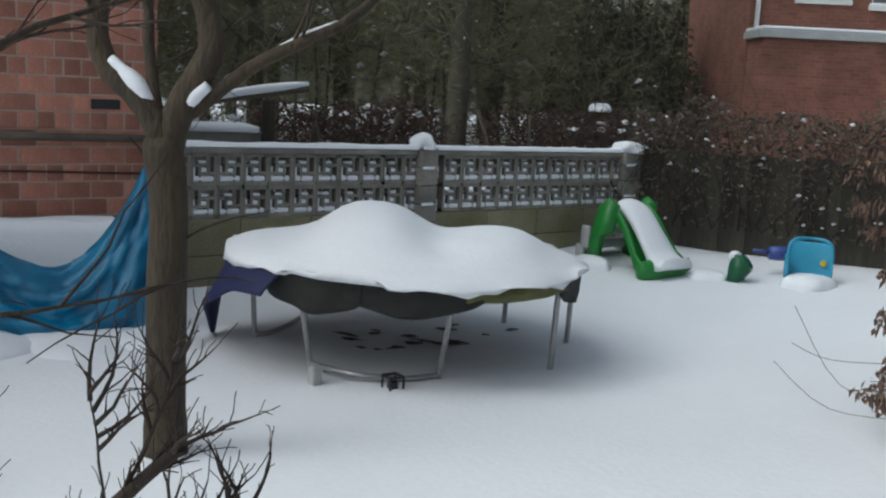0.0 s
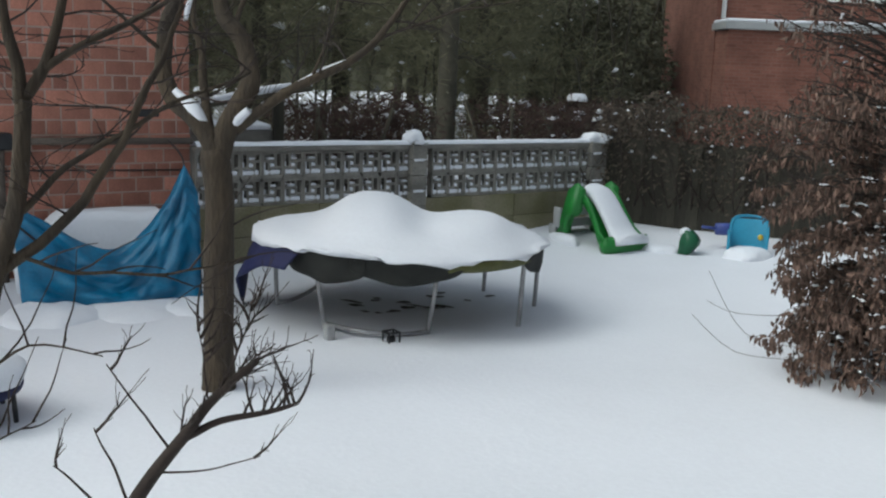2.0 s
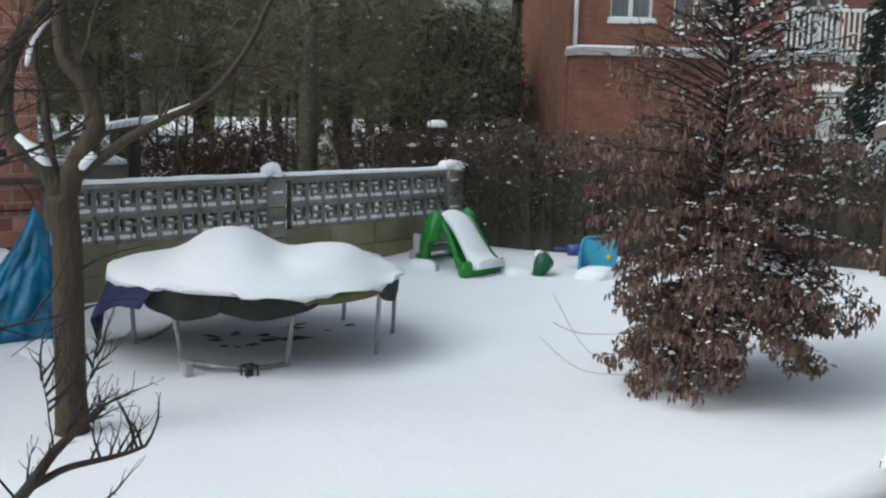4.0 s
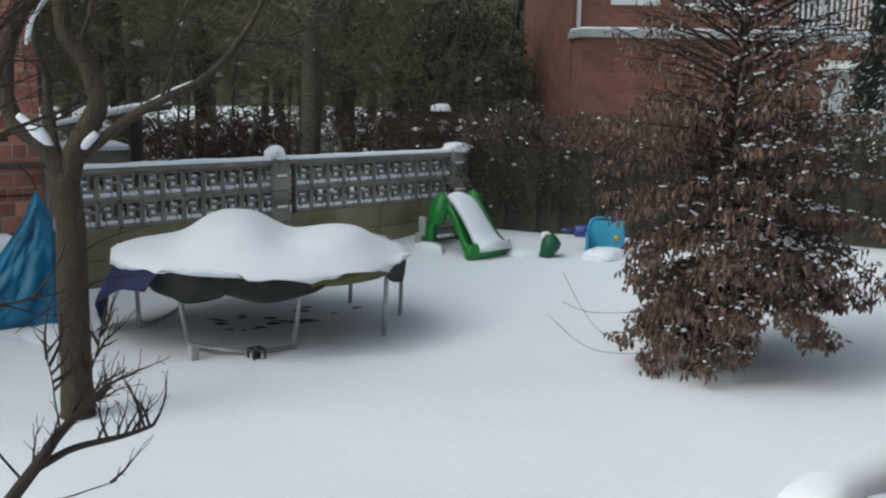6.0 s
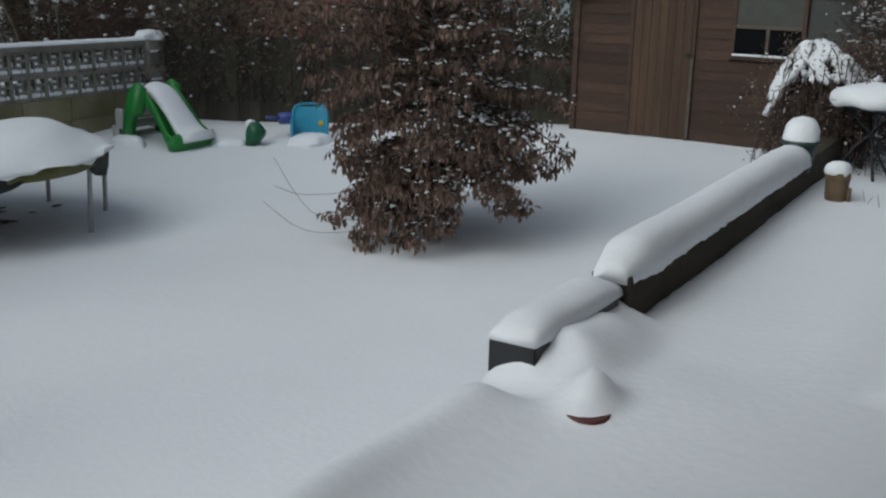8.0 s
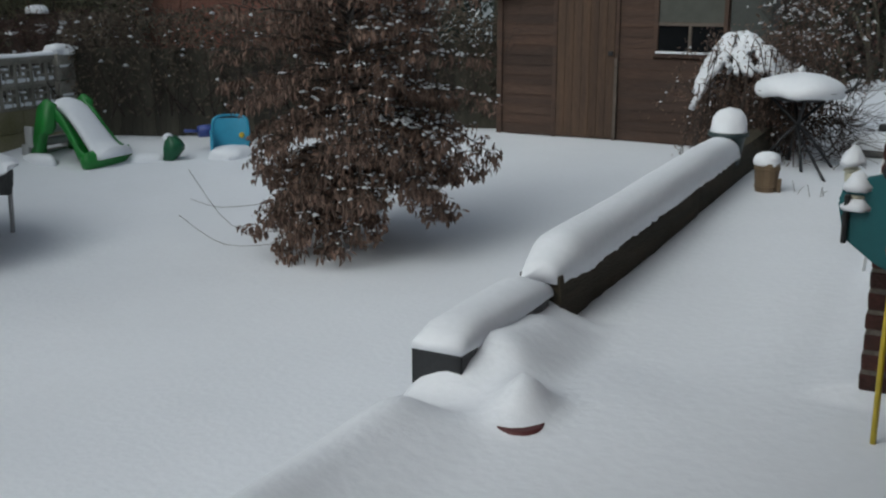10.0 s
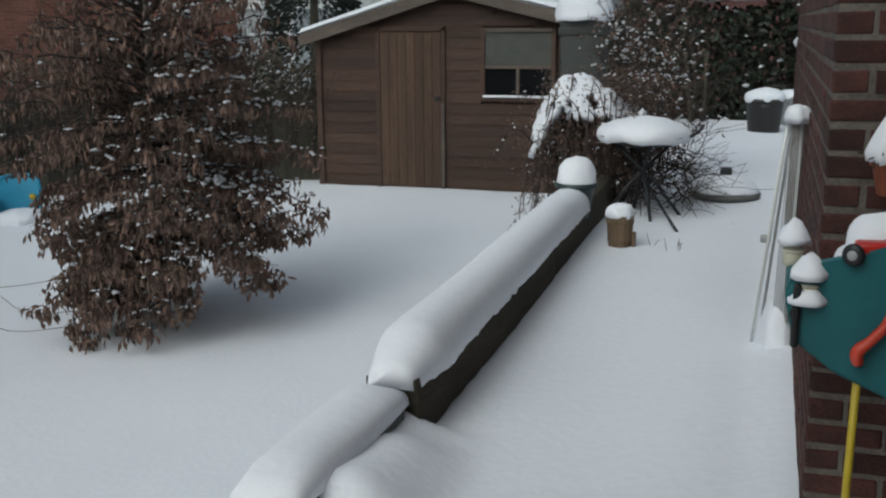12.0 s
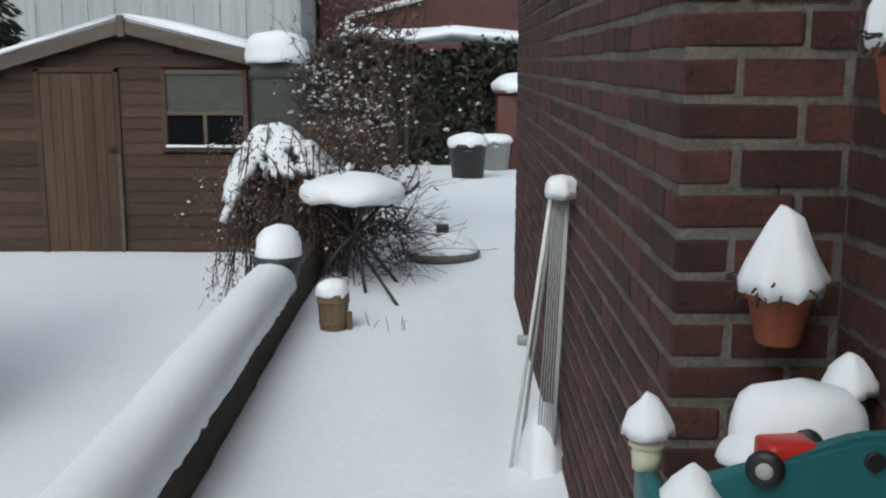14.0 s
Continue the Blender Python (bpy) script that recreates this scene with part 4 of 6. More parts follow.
O = Vector((-4.42, 1.10, -0.25))
shrub = thing("bare_shrub", "low bare shrub with spreading twiggy branches in snow", "shrub", at=tuple(O))
bm2 = B()
for bi, (pts, r) in enumerate(((((-4.45, 1.05, -0.3), (-4.34, 1.22, 0.0), (-4.26, 1.40, 0.28), (-4.20, 1.55, 0.48), (-4.12, 1.72, 0.66)), 0.030),
               (((-4.26, 1.40, 0.28), (-4.20, 1.58, 0.36), (-4.11, 1.78, 0.40), (-4.06, 1.90, 0.44)), 0.016),
               (((-4.28, 1.36, 0.22), (-4.32, 1.22, 0.45), (-4.36, 1.10, 0.66)), 0.009),
               (((-4.36, 1.18, -0.05), (-4.36, 1.10, 0.20), (-4.38, 1.04, 0.36)), 0.010),
               (((-4.40, 1.10, -0.1), (-4.42, 0.95, 0.10), (-4.42, 0.86, 0.20)), 0.010),
               (((-4.20, 1.55, 0.48), (-4.16, 1.64, 0.70), (-4.14, 1.70, 0.92)), 0.010),
               (((-4.22, 1.52, 0.44), (-4.22, 1.50, 0.65), (-4.24, 1.48, 0.82)), 0.007),
               (((-4.30, 1.30, 0.12), (-4.18, 1.50, 0.14), (-4.08, 1.72, 0.20)), 0.008))):
    p = smooth_path(rel(*pts), 5)
    m = len(p) - 1
    p = [q + Vector((noise.noise(q * 7), noise.noise(q * 7 + Vector((3, 0, 0))), 0)) * 0.012 for q in p]
    part("branch", tube(B(), p, [r * (1.4 if bi in (0, 1) else 0.8) * (1 - 0.6 * i / m) for i in range(m + 1)], 8), TWIG, shrub)
    for q in (p[m // 2:] if bi in (0, 1, 5, 6) else p[-2:-1]):
        twigs(bm2, q, (rng.uniform(-0.6, 0.6), rng.uniform(-0.2, 1), rng.uniform(0.35, 1)), rng.uniform(0.14, 0.30), 0.0085, 1, rng)
tagged(part("twig_mass", bm2, TWIG, shrub), kind="stuff")


def leaf_faces(verts, faces, p, d, ln, wd, rng):
    """One folded blade of two quads."""
    d = Vector(d).normalized()
    s = d.cross(Vector((rng.uniform(-1, 1), rng.uniform(-1, 1), rng.uniform(-0.3, 0.3)))).normalized()
    up = s.cross(d) * wd * 0.35
    i = len(verts)
    mid = p + d * ln * 0.5
    verts += [p, mid + s * wd * 0.5 + up, p + d * ln, mid - s * wd * 0.5 + up]
    faces += [(i, i + 1, i + 2), (i, i + 2, i + 3)]


# young beech that keeps its brown leaves
rng = random.Random(11)
O = Vector((-4.33, 7.08, -0.24))
beech = thing("beech_tree", "young beech with withered brown leaves and snow dusting", "tree", at=tuple(O))
part("trunk", tube(B(), smooth_path([(0, 0, -0.15), (0.02, 0, 0.6), (-0.02, 0.03, 1.4), (0.03, 0.0, 2.2), (0.02, 0.02, 3.1), (0, 0, 3.7)], 4),
                   [0.055 - 0.0023 * i for i in range(21)], 10), mat("beech_bark", (0.17, 0.16, 0.145), 0.8, 0.3, 8, 50, 0.4), beech)
lv, lf, bmb, sv = [], [], B(), []


def crown_reach(z, a):
    """How far the crown spreads at a height, in a direction."""
    base = 1.20 * sm(-0.55, 0.30, z) * (1 - 0.50 * sm(1.5, 3.6, z))
    low = 1.0 - 0.42 * (1 - sm(0.2, 0.95, z)) * (0.5 + 0.5 * math.cos(a - 0.75))
    base *= 1 - 0.30 * (0.5 + 0.5 * math.cos(a - 3.75)) * (1 - 0.5 * sm(0.5, 1.6, z))
    return max(base * low, 0.15) * (1 + 0.18 * noise.noise(Vector((math.cos(a) * 1.3, math.sin(a) * 1.3, z * 1.6))))


BOUGHS = 250
for k in range(BOUGHS):
    z0 = 0.16 + 3.5 * (k / BOUGHS) ** 1.12
    a = k * 2.39996 + rng.uniform(-0.4, 0.4)
    low = 1 - sm(0.9, 1.6, z0)
    z0 += 0.75 * (round((z0 + 0.07 * math.sin(2 * a + 1)) / 0.27) * 0.27 - z0) * low  # loose tiers
    lee = 0.5 + 0.5 * math.cos(a - 0.75)
    z0 += 0.56 * lee * (1 - sm(0.0, 1.1, z0))
    reach = crown_reach(z0 - 0.10, a) * (rng.uniform(0.70, 1.06) if rng.random() < 0.75 else rng.uniform(0.4, 0.7))
    rise = 0.16 + 0.42 * sm(0.5, 2.6, z0)
    pts = []
    for i in range(9):
        t = i / 8
        pts.append(Vector((math.cos(a) * reach * t, math.sin(a) * reach * t, z0 + rise * reach * t - 0.40 * reach * t * t * (1.25 - 0.75 * sm(0.4, 2.2, z0))))
                   + Vector((rng.uniform(-1, 1), rng.uniform(-1, 1), rng.uniform(-1, 1))) * 0.03 * t)
    tube(bmb, pts, [0.012 * (1 - 0.8 * i / 8) + 0.002 for i in range(9)], 5)
    dens = 1.0 - 0.55 * sm(1.0, 1.8, z0) - 0.36 * sm(1.7, 2.6, z0)
    out = Vector((math.cos(a), math.sin(a), 0))
    for i in range(2, 9):
        t = i / 8
        for sgn in (-1, 1):
            # flat sprays of side twigs with leaves hanging under them
            side = (Vector((-out.y, out.x, 0)) * sgn + out * rng.uniform(0.3, 0.9) + Vector((0, 0, rng.uniform(-0.25, 0.15)))).normalized()
            ln = reach * rng.uniform(0.18, 0.34) * (1.15 - 0.5 * t)
            end = pts[i] + side * ln + Vector((0, 0, -0.05 * ln))
            tube(bmb, [pts[i], pts[i].lerp(end, 0.5) + Vector((0, 0, 0.02)), end], [0.0045, 0.0035, 0.002], 3)
            for _ in range(int((5 + 9 * t) * dens)):
                p = pts[i].lerp(end, rng.random() ** 0.7) + Vector((rng.gauss(0, 0.018), rng.gauss(0, 0.018), rng.gauss(-0.012, 0.022)))
                d = Vector((rng.uniform(-0.45, 0.45), rng.uniform(-0.45, 0.45), -1)) if rng.random() < 0.8 else Vector((rng.uniform(-1, 1), rng.uniform(-1, 1), -0.2))
                leaf_faces(lv, lf, p, d, rng.uniform(0.05, 0.095), rng.uniform(0.020, 0.034), rng)
            if rng.random() < (0.12 + 0.88 * lee ** 1.4) * (1 - (0.80 - 0.40 * lee) * sm(0.9, 2.1, z0)):
                for _ in range(4):
                    sv.append((pts[i].lerp(end, rng.random()) + Vector((0, 0, 0.016)), rng.uniform(0.006, 0.021)))
    if z0 > 1.3:
        for i in (3, 5, 6, 7, 8):
            twigs(bmb, pts[i], out + Vector((rng.uniform(-0.9, 0.9), rng.uniform(-0.9, 0.9), rng.uniform(0.1, 1.0))), rng.uniform(0.15, 0.35), 0.0035, 0, rng, n=3)
    for _ in range(int(26 * dens)):  # a tassel at the tip
        p = pts[8] + Vector((rng.gauss(0, 0.05), rng.gauss(0, 0.05), rng.gauss(-0.02, 0.03)))
        leaf_faces(lv, lf, p, Vector((rng.uniform(-0.5, 0.5), rng.uniform(-0.5, 0.5), -1)), rng.uniform(0.05, 0.095), rng.uniform(0.020, 0.034), rng)
tagged(part("branchwork", bmb, TWIG, beech), kind="stuff")
tagged(raw("foliage", lv, lf, BEECH_LEAF, beech), kind="stuff")


def snow_bits(name, spots, parent, rng, flat=0.45):
    """Many small uneven lumps of snow in one mesh."""
    verts, faces = [], []
    for p, r in spots:
        i = len(verts)
        a0 = rng.uniform(0, 6)
        st = rng.uniform(0.7, 1.8)
        ring = []
        for k in range(6):
            a = k * math.pi / 3
            q = Vector((math.cos(a) * r * st, math.sin(a) * r, -r * 0.15 * rng.random()))
            q.rotate(Euler((rng.uniform(-0.5, 0.5), rng.uniform(-0.5, 0.5), a0)))
            verts.append(p + q)
        verts += [p + Vector((0, 0, r * flat * 1.6)), p - Vector((0, 0, r * 0.4))]
        for k in range(6):
            faces += [(i + k, i + (k + 1) % 6, i + 6), (i + (k + 1) % 6, i + k, i + 7)]
    ob = raw(name, verts, faces, SNOW_DUSTY, parent, "scattered lumps of snow", True)
    return tagged(ob, kind="stuff")


snow_bits("snow_scatter", sv, beech, rng)
bm = B()
for a in (((-0.40, -0.42, 0.15), (-0.75, -0.70, 0.22), (-1.02, -0.88, 0.70)), ((-0.40, -0.42, 0.05), (-0.75, -0.80, 0.08), (-1.05, -1.0, 0.34)), ((-0.45, -0.4, 0.40), (-0.8, -0.75, 0.38), (-1.0, -0.9, 0.46))):
    tube(bm, smooth_path(a, 4), 0.0022, 5)
part("shoot", bm, TWIG, beech, "thin bare shoots")

# ---- screen-block fence ----
FA, FB = Vector((-9.96, 3.58)), Vector((-10.33, 9.40))
fdir = (FB - FA).normalized()
fang = math.degrees(math.atan2(fdir.y, fdir.x))
FL = (FB - FA).length
F_TOP0, F_TOP1, LAT = 1.10, 1.03, 0.595
fence = thing("screen_block_wall", "weathered concrete garden wall with pierced screen blocks and snow", "garden wall", at=(FA.x, FA.y, 0), turn=fang)


def fz(s):
    return F_TOP0 + (F_TOP1 - F_TOP0) * s / FL


cols = 23
pil = 2.80
cw = FL / cols
unit = B()
hw, bar = cw / 2, 0.038
bh = LAT / 4
for lo, hi in (((-hw, -bh), (-hw + bar * 0.7, bh)), ((hw - bar * 0.7, -bh), (hw, bh)), ((-hw, bh - bar), (hw, bh)), ((-hw, -bh), (hw, -bh + bar))):
    box(unit, (lo[0], -0.045, lo[1]), (hi[0], 0.045, hi[1]), 0.004)
q = 0.052
for lo, hi in (((-q, -q), (-q + 0.028, q)), ((q - 0.028, -q), (q, q)), ((-q, q - 0.028), (q, q)), ((-q, -q), (q, -q + 0.028)),
               ((-hw, -q), (-q, -q + 0.03)), ((q, q - 0.03), (hw, q)), ((-q, q), (-q + 0.03, bh)), ((q - 0.03, -bh), (q, -q))):
    box(unit, (lo[0], -0.04, lo[1]), (hi[0], 0.04, hi[1]), 0.003)
unit_me = mesh_of(unit, "screen_block", CONCRETE, False)
ledge = B()
box(ledge, (-hw + 0.03, -0.04, -bh + bar), (hw - 0.03, 0.03, -bh + bar + 0.050), 0.012, 2)
box(ledge, (-hw + 0.026, -0.036, -bh + bar), (-hw + 0.048, 0.02, bh * 0.2), 0.009, 2)
box(ledge, (-q, -0.035, q), (q, 0.03, q + 0.024), 0.009, 2)
box(ledge, (-q + 0.020, -0.038, -q + 0.022), (q - 0.024, 0.03, q - 0.040), 0.009, 2)
ledge_me = mesh_of(ledge, "snow_ledge", SNOW)
for c in range(cols):
    s = (c + 0.5) * cw
    if abs(s - pil) < cw * 0.5:
        continue
    for r in range(2):
        z = fz(s) - 0.05 - bh - 2 * bh * r
        ob = new("screen_block", unit_me)
        ob.parent = fence
        ob.location = (s, 0, z)
        ob.rotation_euler = (0, 0, math.pi if (c + r) % 2 else 0)
        ob2 = new("snow_ledge", ledge_me)
        ob2.parent = fence
        ob2.location = (s, 0, z)
for i in range(8):
    s0, s1 = FL * i / 8, FL * (i + 1) / 8
    for z0, z1 in ((-0.5, 0.12), (0.125, fz(s0) - 0.05 - LAT - 0.004)):
        part("wall_block", box(B(), (s0 + 0.003, -0.075, z0), (s1 - 0.003, 0.075, z1), 0.006), MOSSY, fence, "", False)
    part("coping", slope_slab(s0 + 0.002, fz(s0), s1 - 0.002, fz(s1), -0.08, 0.08, 0.045, -0.048), CONCRETE, fence, "", False)
bm, rs = B(), []
for i in range(81):
    s = FL * i / 80
    h = 0.045 + 0.014 * noise.noise(Vector((s * 2, 0, 0))) + 0.008 * noise.noise(Vector((s * 9, 0, 0)))
    rs.append([bm.verts.new((s, 0.085 * math.cos(math.pi * k / 8), fz(s) + h * math.sin(math.pi * k / 8) ** 0.7 + 0.004)) for k in range(9)])
for a, b in zip(rs, rs[1:]):
    for k in range(8):
        bm.faces.new((a[k], a[k + 1], b[k + 1], b[k]))
ob = part("snow_strip", bm, SNOW)
ob.matrix_world = fence.matrix_world.copy()
tagged(ob, "narrow band of snow along the wall coping", "snow")
for s, w in ((pil, 0.11), (FL + 0.02, 0.16)):
    pz = fz(min(s, FL)) + 0.03
    zz = -0.4
    k = 0
    while zz < pz:
        z1 = min(zz + 0.185, pz)
        part("pillar_block", box(B(), (s - w, -0.13, zz), (s + w, 0.13, z1 - 0.008), 0.008), CONCRETE, fence, "", False)
        if k % 2 == 0 and zz > 0.3:
            part("snow_ledge", box(B(), (s - w * 0.8, -0.15, z1 - 0.02), (s + w * 0.5, -0.125, z1 + 0.01), 0.008, 2), SNOW, fence, "snow clinging to the pillar", False)
        zz = z1
        k += 1
    p = fence.matrix_world @ Vector((s, 0, pz))
    ob = snow_dome("snow_mound", tuple(p), 0.20 if s > 4 else 0.13, 0.11 if s > 4 else 0.15, wob=0.5, power=2.0)
    tagged(ob, "lumpy snow cap on a wall pillar", "snow", "pillar snow caps")

# dark board fence round the corner of the garden, overgrown
POLY = [Vector((-10.30, 9.50)), Vector((-9.10, 10.45)), Vector((-7.60, 11.10)), Vector((-5.32, 12.50))]
bfence = thing("board_fence", "dark weathered board fence overgrown with brown hedge", "fence")
board_me = mesh_of(box(B(), (-0.083, -0.011, -0.3), (0.083, 0.011, 1.15), 0.004), "board", FENCE_WOOD, False)
rng = random.Random(3)
hedge_v, hedge_f, hsnow = [], [], []
hb = B()
for a, b in zip(POLY, POLY[1:]):
    d = b - a
    n = int(d.length / 0.148)
    ang = math.atan2(d.y, d.x)
    for i in range(n):
        p = a + d * ((i + 0.5) / n)
        ob = new("board", board_me)
        ob.parent = bfence
        ob.location = (p.x + 0.012 * (i % 2), p.y + 0.012 * (i % 2), lawn(p.x, p.y) + rng.uniform(-0.03, 0.02))
        ob.rotation_euler = (rng.uniform(-0.01, 0.01), rng.uniform(-0.015, 0.015), ang)
        nrm = Vector((d.y, -d.x, 0)).normalized()
        for _ in range(230):
            q = Vector((p.x, p.y, 0)) + nrm * rng.uniform(-0.30, 0.22) + Vector((rng.uniform(-0.1, 0.1), rng.uniform(-0.1, 0.1), rng.uniform(0.15, 1.75) ** 1.0))
            q.z = 0.15 + (1.45 + 0.35 * noise.noise(Vector((p.x * 1.5, p.y * 1.5, 0)))) * rng.random() ** 0.55
            leaf_faces(hedge_v, hedge_f, q, (rng.uniform(-1, 1), rng.uniform(-1, 1), rng.uniform(-1, 0.6)), rng.uniform(0.05, 0.11), 0.028, rng)
            if rng.random() < 0.016 * (1 + 2 * noise.noise(q * 1.7)):
                hsnow.append((q, rng.uniform(0.015, 0.04)))
        for _ in range(2):
            twigs(hb, Vector((p.x, p.y, 0.2)) + nrm * 0.1, (rng.uniform(-0.6, 0.6), rng.uniform(-0.6, 0.6), 1), rng.uniform(1.0, 1.7), 0.010, 1, rng, n=4)
    bk_ = box(B(), (0, -0.01, -0.3), (d.length, 0.01, 1.08))
    part("backing", bk_, FENCE_WOOD, bfence, "", False).matrix_local = pose(a.x - 0.04 * d.y / d.length, a.y + 0.04 * d.x / d.length, 0, 0, 0, math.degrees(ang))
    for z in (0.25, 0.85):
        part("rail", tube(B(), [(a.x - d.y * 0.012, a.y + d.x * 0.012, z), (b.x - d.y * 0.012, b.y + d.x * 0.012, z)], 0.03, 6), FENCE_WOOD, bfence)
hedge = thing("hedge", "straggly brown hedge growing over the board fence", "hedge")
tagged(part("stemwork", hb, TWIG, hedge), kind="stuff")
tagged(raw("foliage", hedge_v, hedge_f, mat("hedge_leaf", (0.165, 0.130, 0.094), 0.8, 0.4, 5, 40, 0.2, rand=0.6, island=True), hedge), kind="stuff")
snow_bits("snow_scatter", hsnow, hedge, rng)

# ---- things on the terrace ----
# snow ball on a dark green pot on the end of the wall
pt = thing("flower_pot", "dark green plastic pot on the retaining wall with a snow ball", "flower pot", at=(-1.215, 7.10, 0.70))
pt.scale = (1.12, 1.12, 1.15)
part("pot", lathe(B(), [(0.075, 0.0), (0.105, 0.17), (0.125, 0.175), (0.125, 0.20), (0.10, 0.20)], 24), mat("bottle_green_plastic", (0.035, 0.062, 0.064), 0.5, 0.3), pt)
tagged(snow_dome("snow_ball", (-1.215, 7.10, 0.928), 0.126, 0.172, wob=0.06, power=2.3, under=0.01), "round ball of snow on a pot", "snow")

# little stave bucket
bk = thing("stave_bucket", "small wooden stave bucket topped with snow", "bucket", at=(-0.905, 6.93, 0.55))
bk.scale = (0.86, 0.86, 0.9)
for k in range(14):
    a = 2 * math.pi * k / 14
    bm = B()
    r0, r1, w = 0.078, 0.098, 0.0205
    q = []
    for r, z in ((r0, 0.0), (r1, 0.235)):
        wz = w * (r / r1)
        for rr in (r, r - 0.012):
            q.append([bm.verts.new((rr * math.cos(a) - sgn * wz * math.sin(a), rr * math.sin(a) + sgn * wz * math.cos(a), z + (0.008 * noise.noise(Vector((k * 3.1, 0, 0))) if z else 0))) for sgn in (-1, 1)])
    (a0, a1), (b0, b1), (c0, c1), (d0, d1) = q
    for f in ((a0, a1, c1, c0), (b1, b0, d0, d1), (a1, b1, d1, c1), (b0, a0, c0, d0), (c0, c1, d1, d0), (a1, a0, b0, b1)):
        bm.faces.new(f)
    part("stave", bm, WICKER, bk, "", False)
for z, r in ((0.06, 0.085), (0.19, 0.097)):
    part("hoop", lathe(B(), [(r, z - 0.008), (r + 0.004, z - 0.008), (r + 0.005, z + 0.008), (r, z + 0.008)], 28), WICKER, bk)
part("bottom", lathe(B(), [(0.001, 0.01), (0.07, 0.01), (0.07, 0.02), (0.001, 0.02)], 16), WICKER, bk)
part("ear", box(B(), (0.085, -0.02, 0.0), (0.115, 0.02, 0.12), 0.006), WICKER, bk, "", False)
tagged(snow_dome("snow_mound", (-0.905, 6.93, 0.755), 0.086, 0.085, wob=0.15, under=0.01), "snow cap on a small bucket", "snow")

# fire bowl on crossed legs
bw = thing("fire_bowl", "wide shallow metal bowl on dark crossed legs", "fire bowl", at=(-0.91, 8.10, TERRACE))
part("bowl", lathe(B(), [(0.03, 0.485), (0.16, 0.50), (0.27, 0.54), (0.315, 0.565), (0.325, 0.575), (0.31, 0.58), (0.25, 0.56)], 36), GUNMETAL, bw)
for a0 in (-72, 20, 110, 200, 290):
    a = radians(a0)
    part("leg", tube(B(), [(0.22 * math.cos(a), 0.22 * math.sin(a), 0.53), (-0.10 * math.cos(a), -0.10 * math.sin(a), 0.22), (-0.30 * math.cos(a), -0.30 * math.sin(a), -0.04)], 0.012, 7), GUNMETAL, bw)
part("grip", tube(B(), smooth_path([(0.28, -0.02, 0.555), (0.37, -0.05, 0.60), (0.42, -0.06, 0.66)], 3), 0.011, 7), GUNMETAL, bw)
rod = thing("poker", "dark iron rod leaning at the fire bowl", "rod", at=(-0.59, 7.46, TERRACE))
part("shaft", tube(B(), [(0, 0, -0.01), (-0.28, 0.55, 0.24)], 0.011, 7), GUNMETAL, rod)
tagged(snow_dome("snow_mound", (-0.91, 8.10, 1.115), 0.322, 0.15, wob=0.05, sx=1.0, power=2.5, under=0.02), "smooth thick snow cap in the fire bowl", "snow")

# round stone lid with a knob
ld = thing("grill_lid", "round grey lid with a square knob lying in snow", "lid", at=(-0.36, 9.02, TERRACE))
part("disc", lathe(B(), [(0.20, -0.02), (0.265, 0.0), (0.275, 0.035), (0.255, 0.05), (0.10, 0.08)], 36), mat("grey_stone", (0.16, 0.155, 0.15), 0.85, 0.3, 8, 60, 0.3), ld)
part("knob", box(B(), (-0.045, -0.04, 0.165), (0.045, 0.04, 0.235), 0.012, 2), GUNMETAL, ld)
tagged(snow_dome("snow_mound", (-0.36, 9.02, TERRACE + 0.045), 0.255, 0.135, wob=0.05, power=1.9, under=0.0), "flat dome of snow on a lid", "snow")


def bucket(name, label, x, y, r0, r1, h, material, snow_h, group=""):
    t = thing(name, label, "bin", group, (x, y, TERRACE - 0.02))
    part("body", lathe(B(), [(r0, 0), (r1 * 0.97, h * 0.9), (r1 * 1.04, h * 0.9), (r1 * 1.06, h), (r1 * 0.92, h)], 30), material, t)
    for a in (0, math.pi):
        part("handle", box(B(), (-0.05, -0.012, -0.02), (0.05, 0.02, 0.02), 0.008), material, t).matrix_local = Matrix.Rotation(a, 4, "Z") @ pose(0, -r1 * 1.05, h * 0.82)
    tagged(snow_dome("snow_mound", (x, y, TERRACE + h - 0.03), r1 * 1.06, snow_h, wob=0.08), "snow cap on a garden bin", "snow", "bin snow caps")


bucket("garden_bin", "dark grey plastic garden bin with snow on top", -0.12, 14.2, 0.19, 0.235, 0.44, mat("charcoal_plastic", (0.045, 0.042, 0.042), 0.55, 0.2), 0.14)
bucket("pale_bucket", "pale grey bucket behind the dark bin", 0.26, 15.3, 0.17, 0.21, 0.40, GREY_PL, 0.10)
bx = thing("water_butt", "dark red-brown storage box beside the hedge", "box", at=(0.62, 15.6, TERRACE))
part("body", box(B(), (-0.35, -0.3, -0.05), (0.45, 0.35, 0.98), 0.03, 2), mat("oxblood_paint", (0.11, 0.028, 0.022), 0.6, 0.3), bx)
part("lid", box(B(), (-0.39, -0.34, 0.985), (0.49, 0.39, 1.03), 0.012), mat("oxblood_lid", (0.10, 0.03, 0.025), 0.6, 0.3), bx)
tagged(snow_dome("snow_mound", (0.67, 15.6, 1.60), 0.45, 0.22, wob=0.1), "snow on a storage box", "snow")

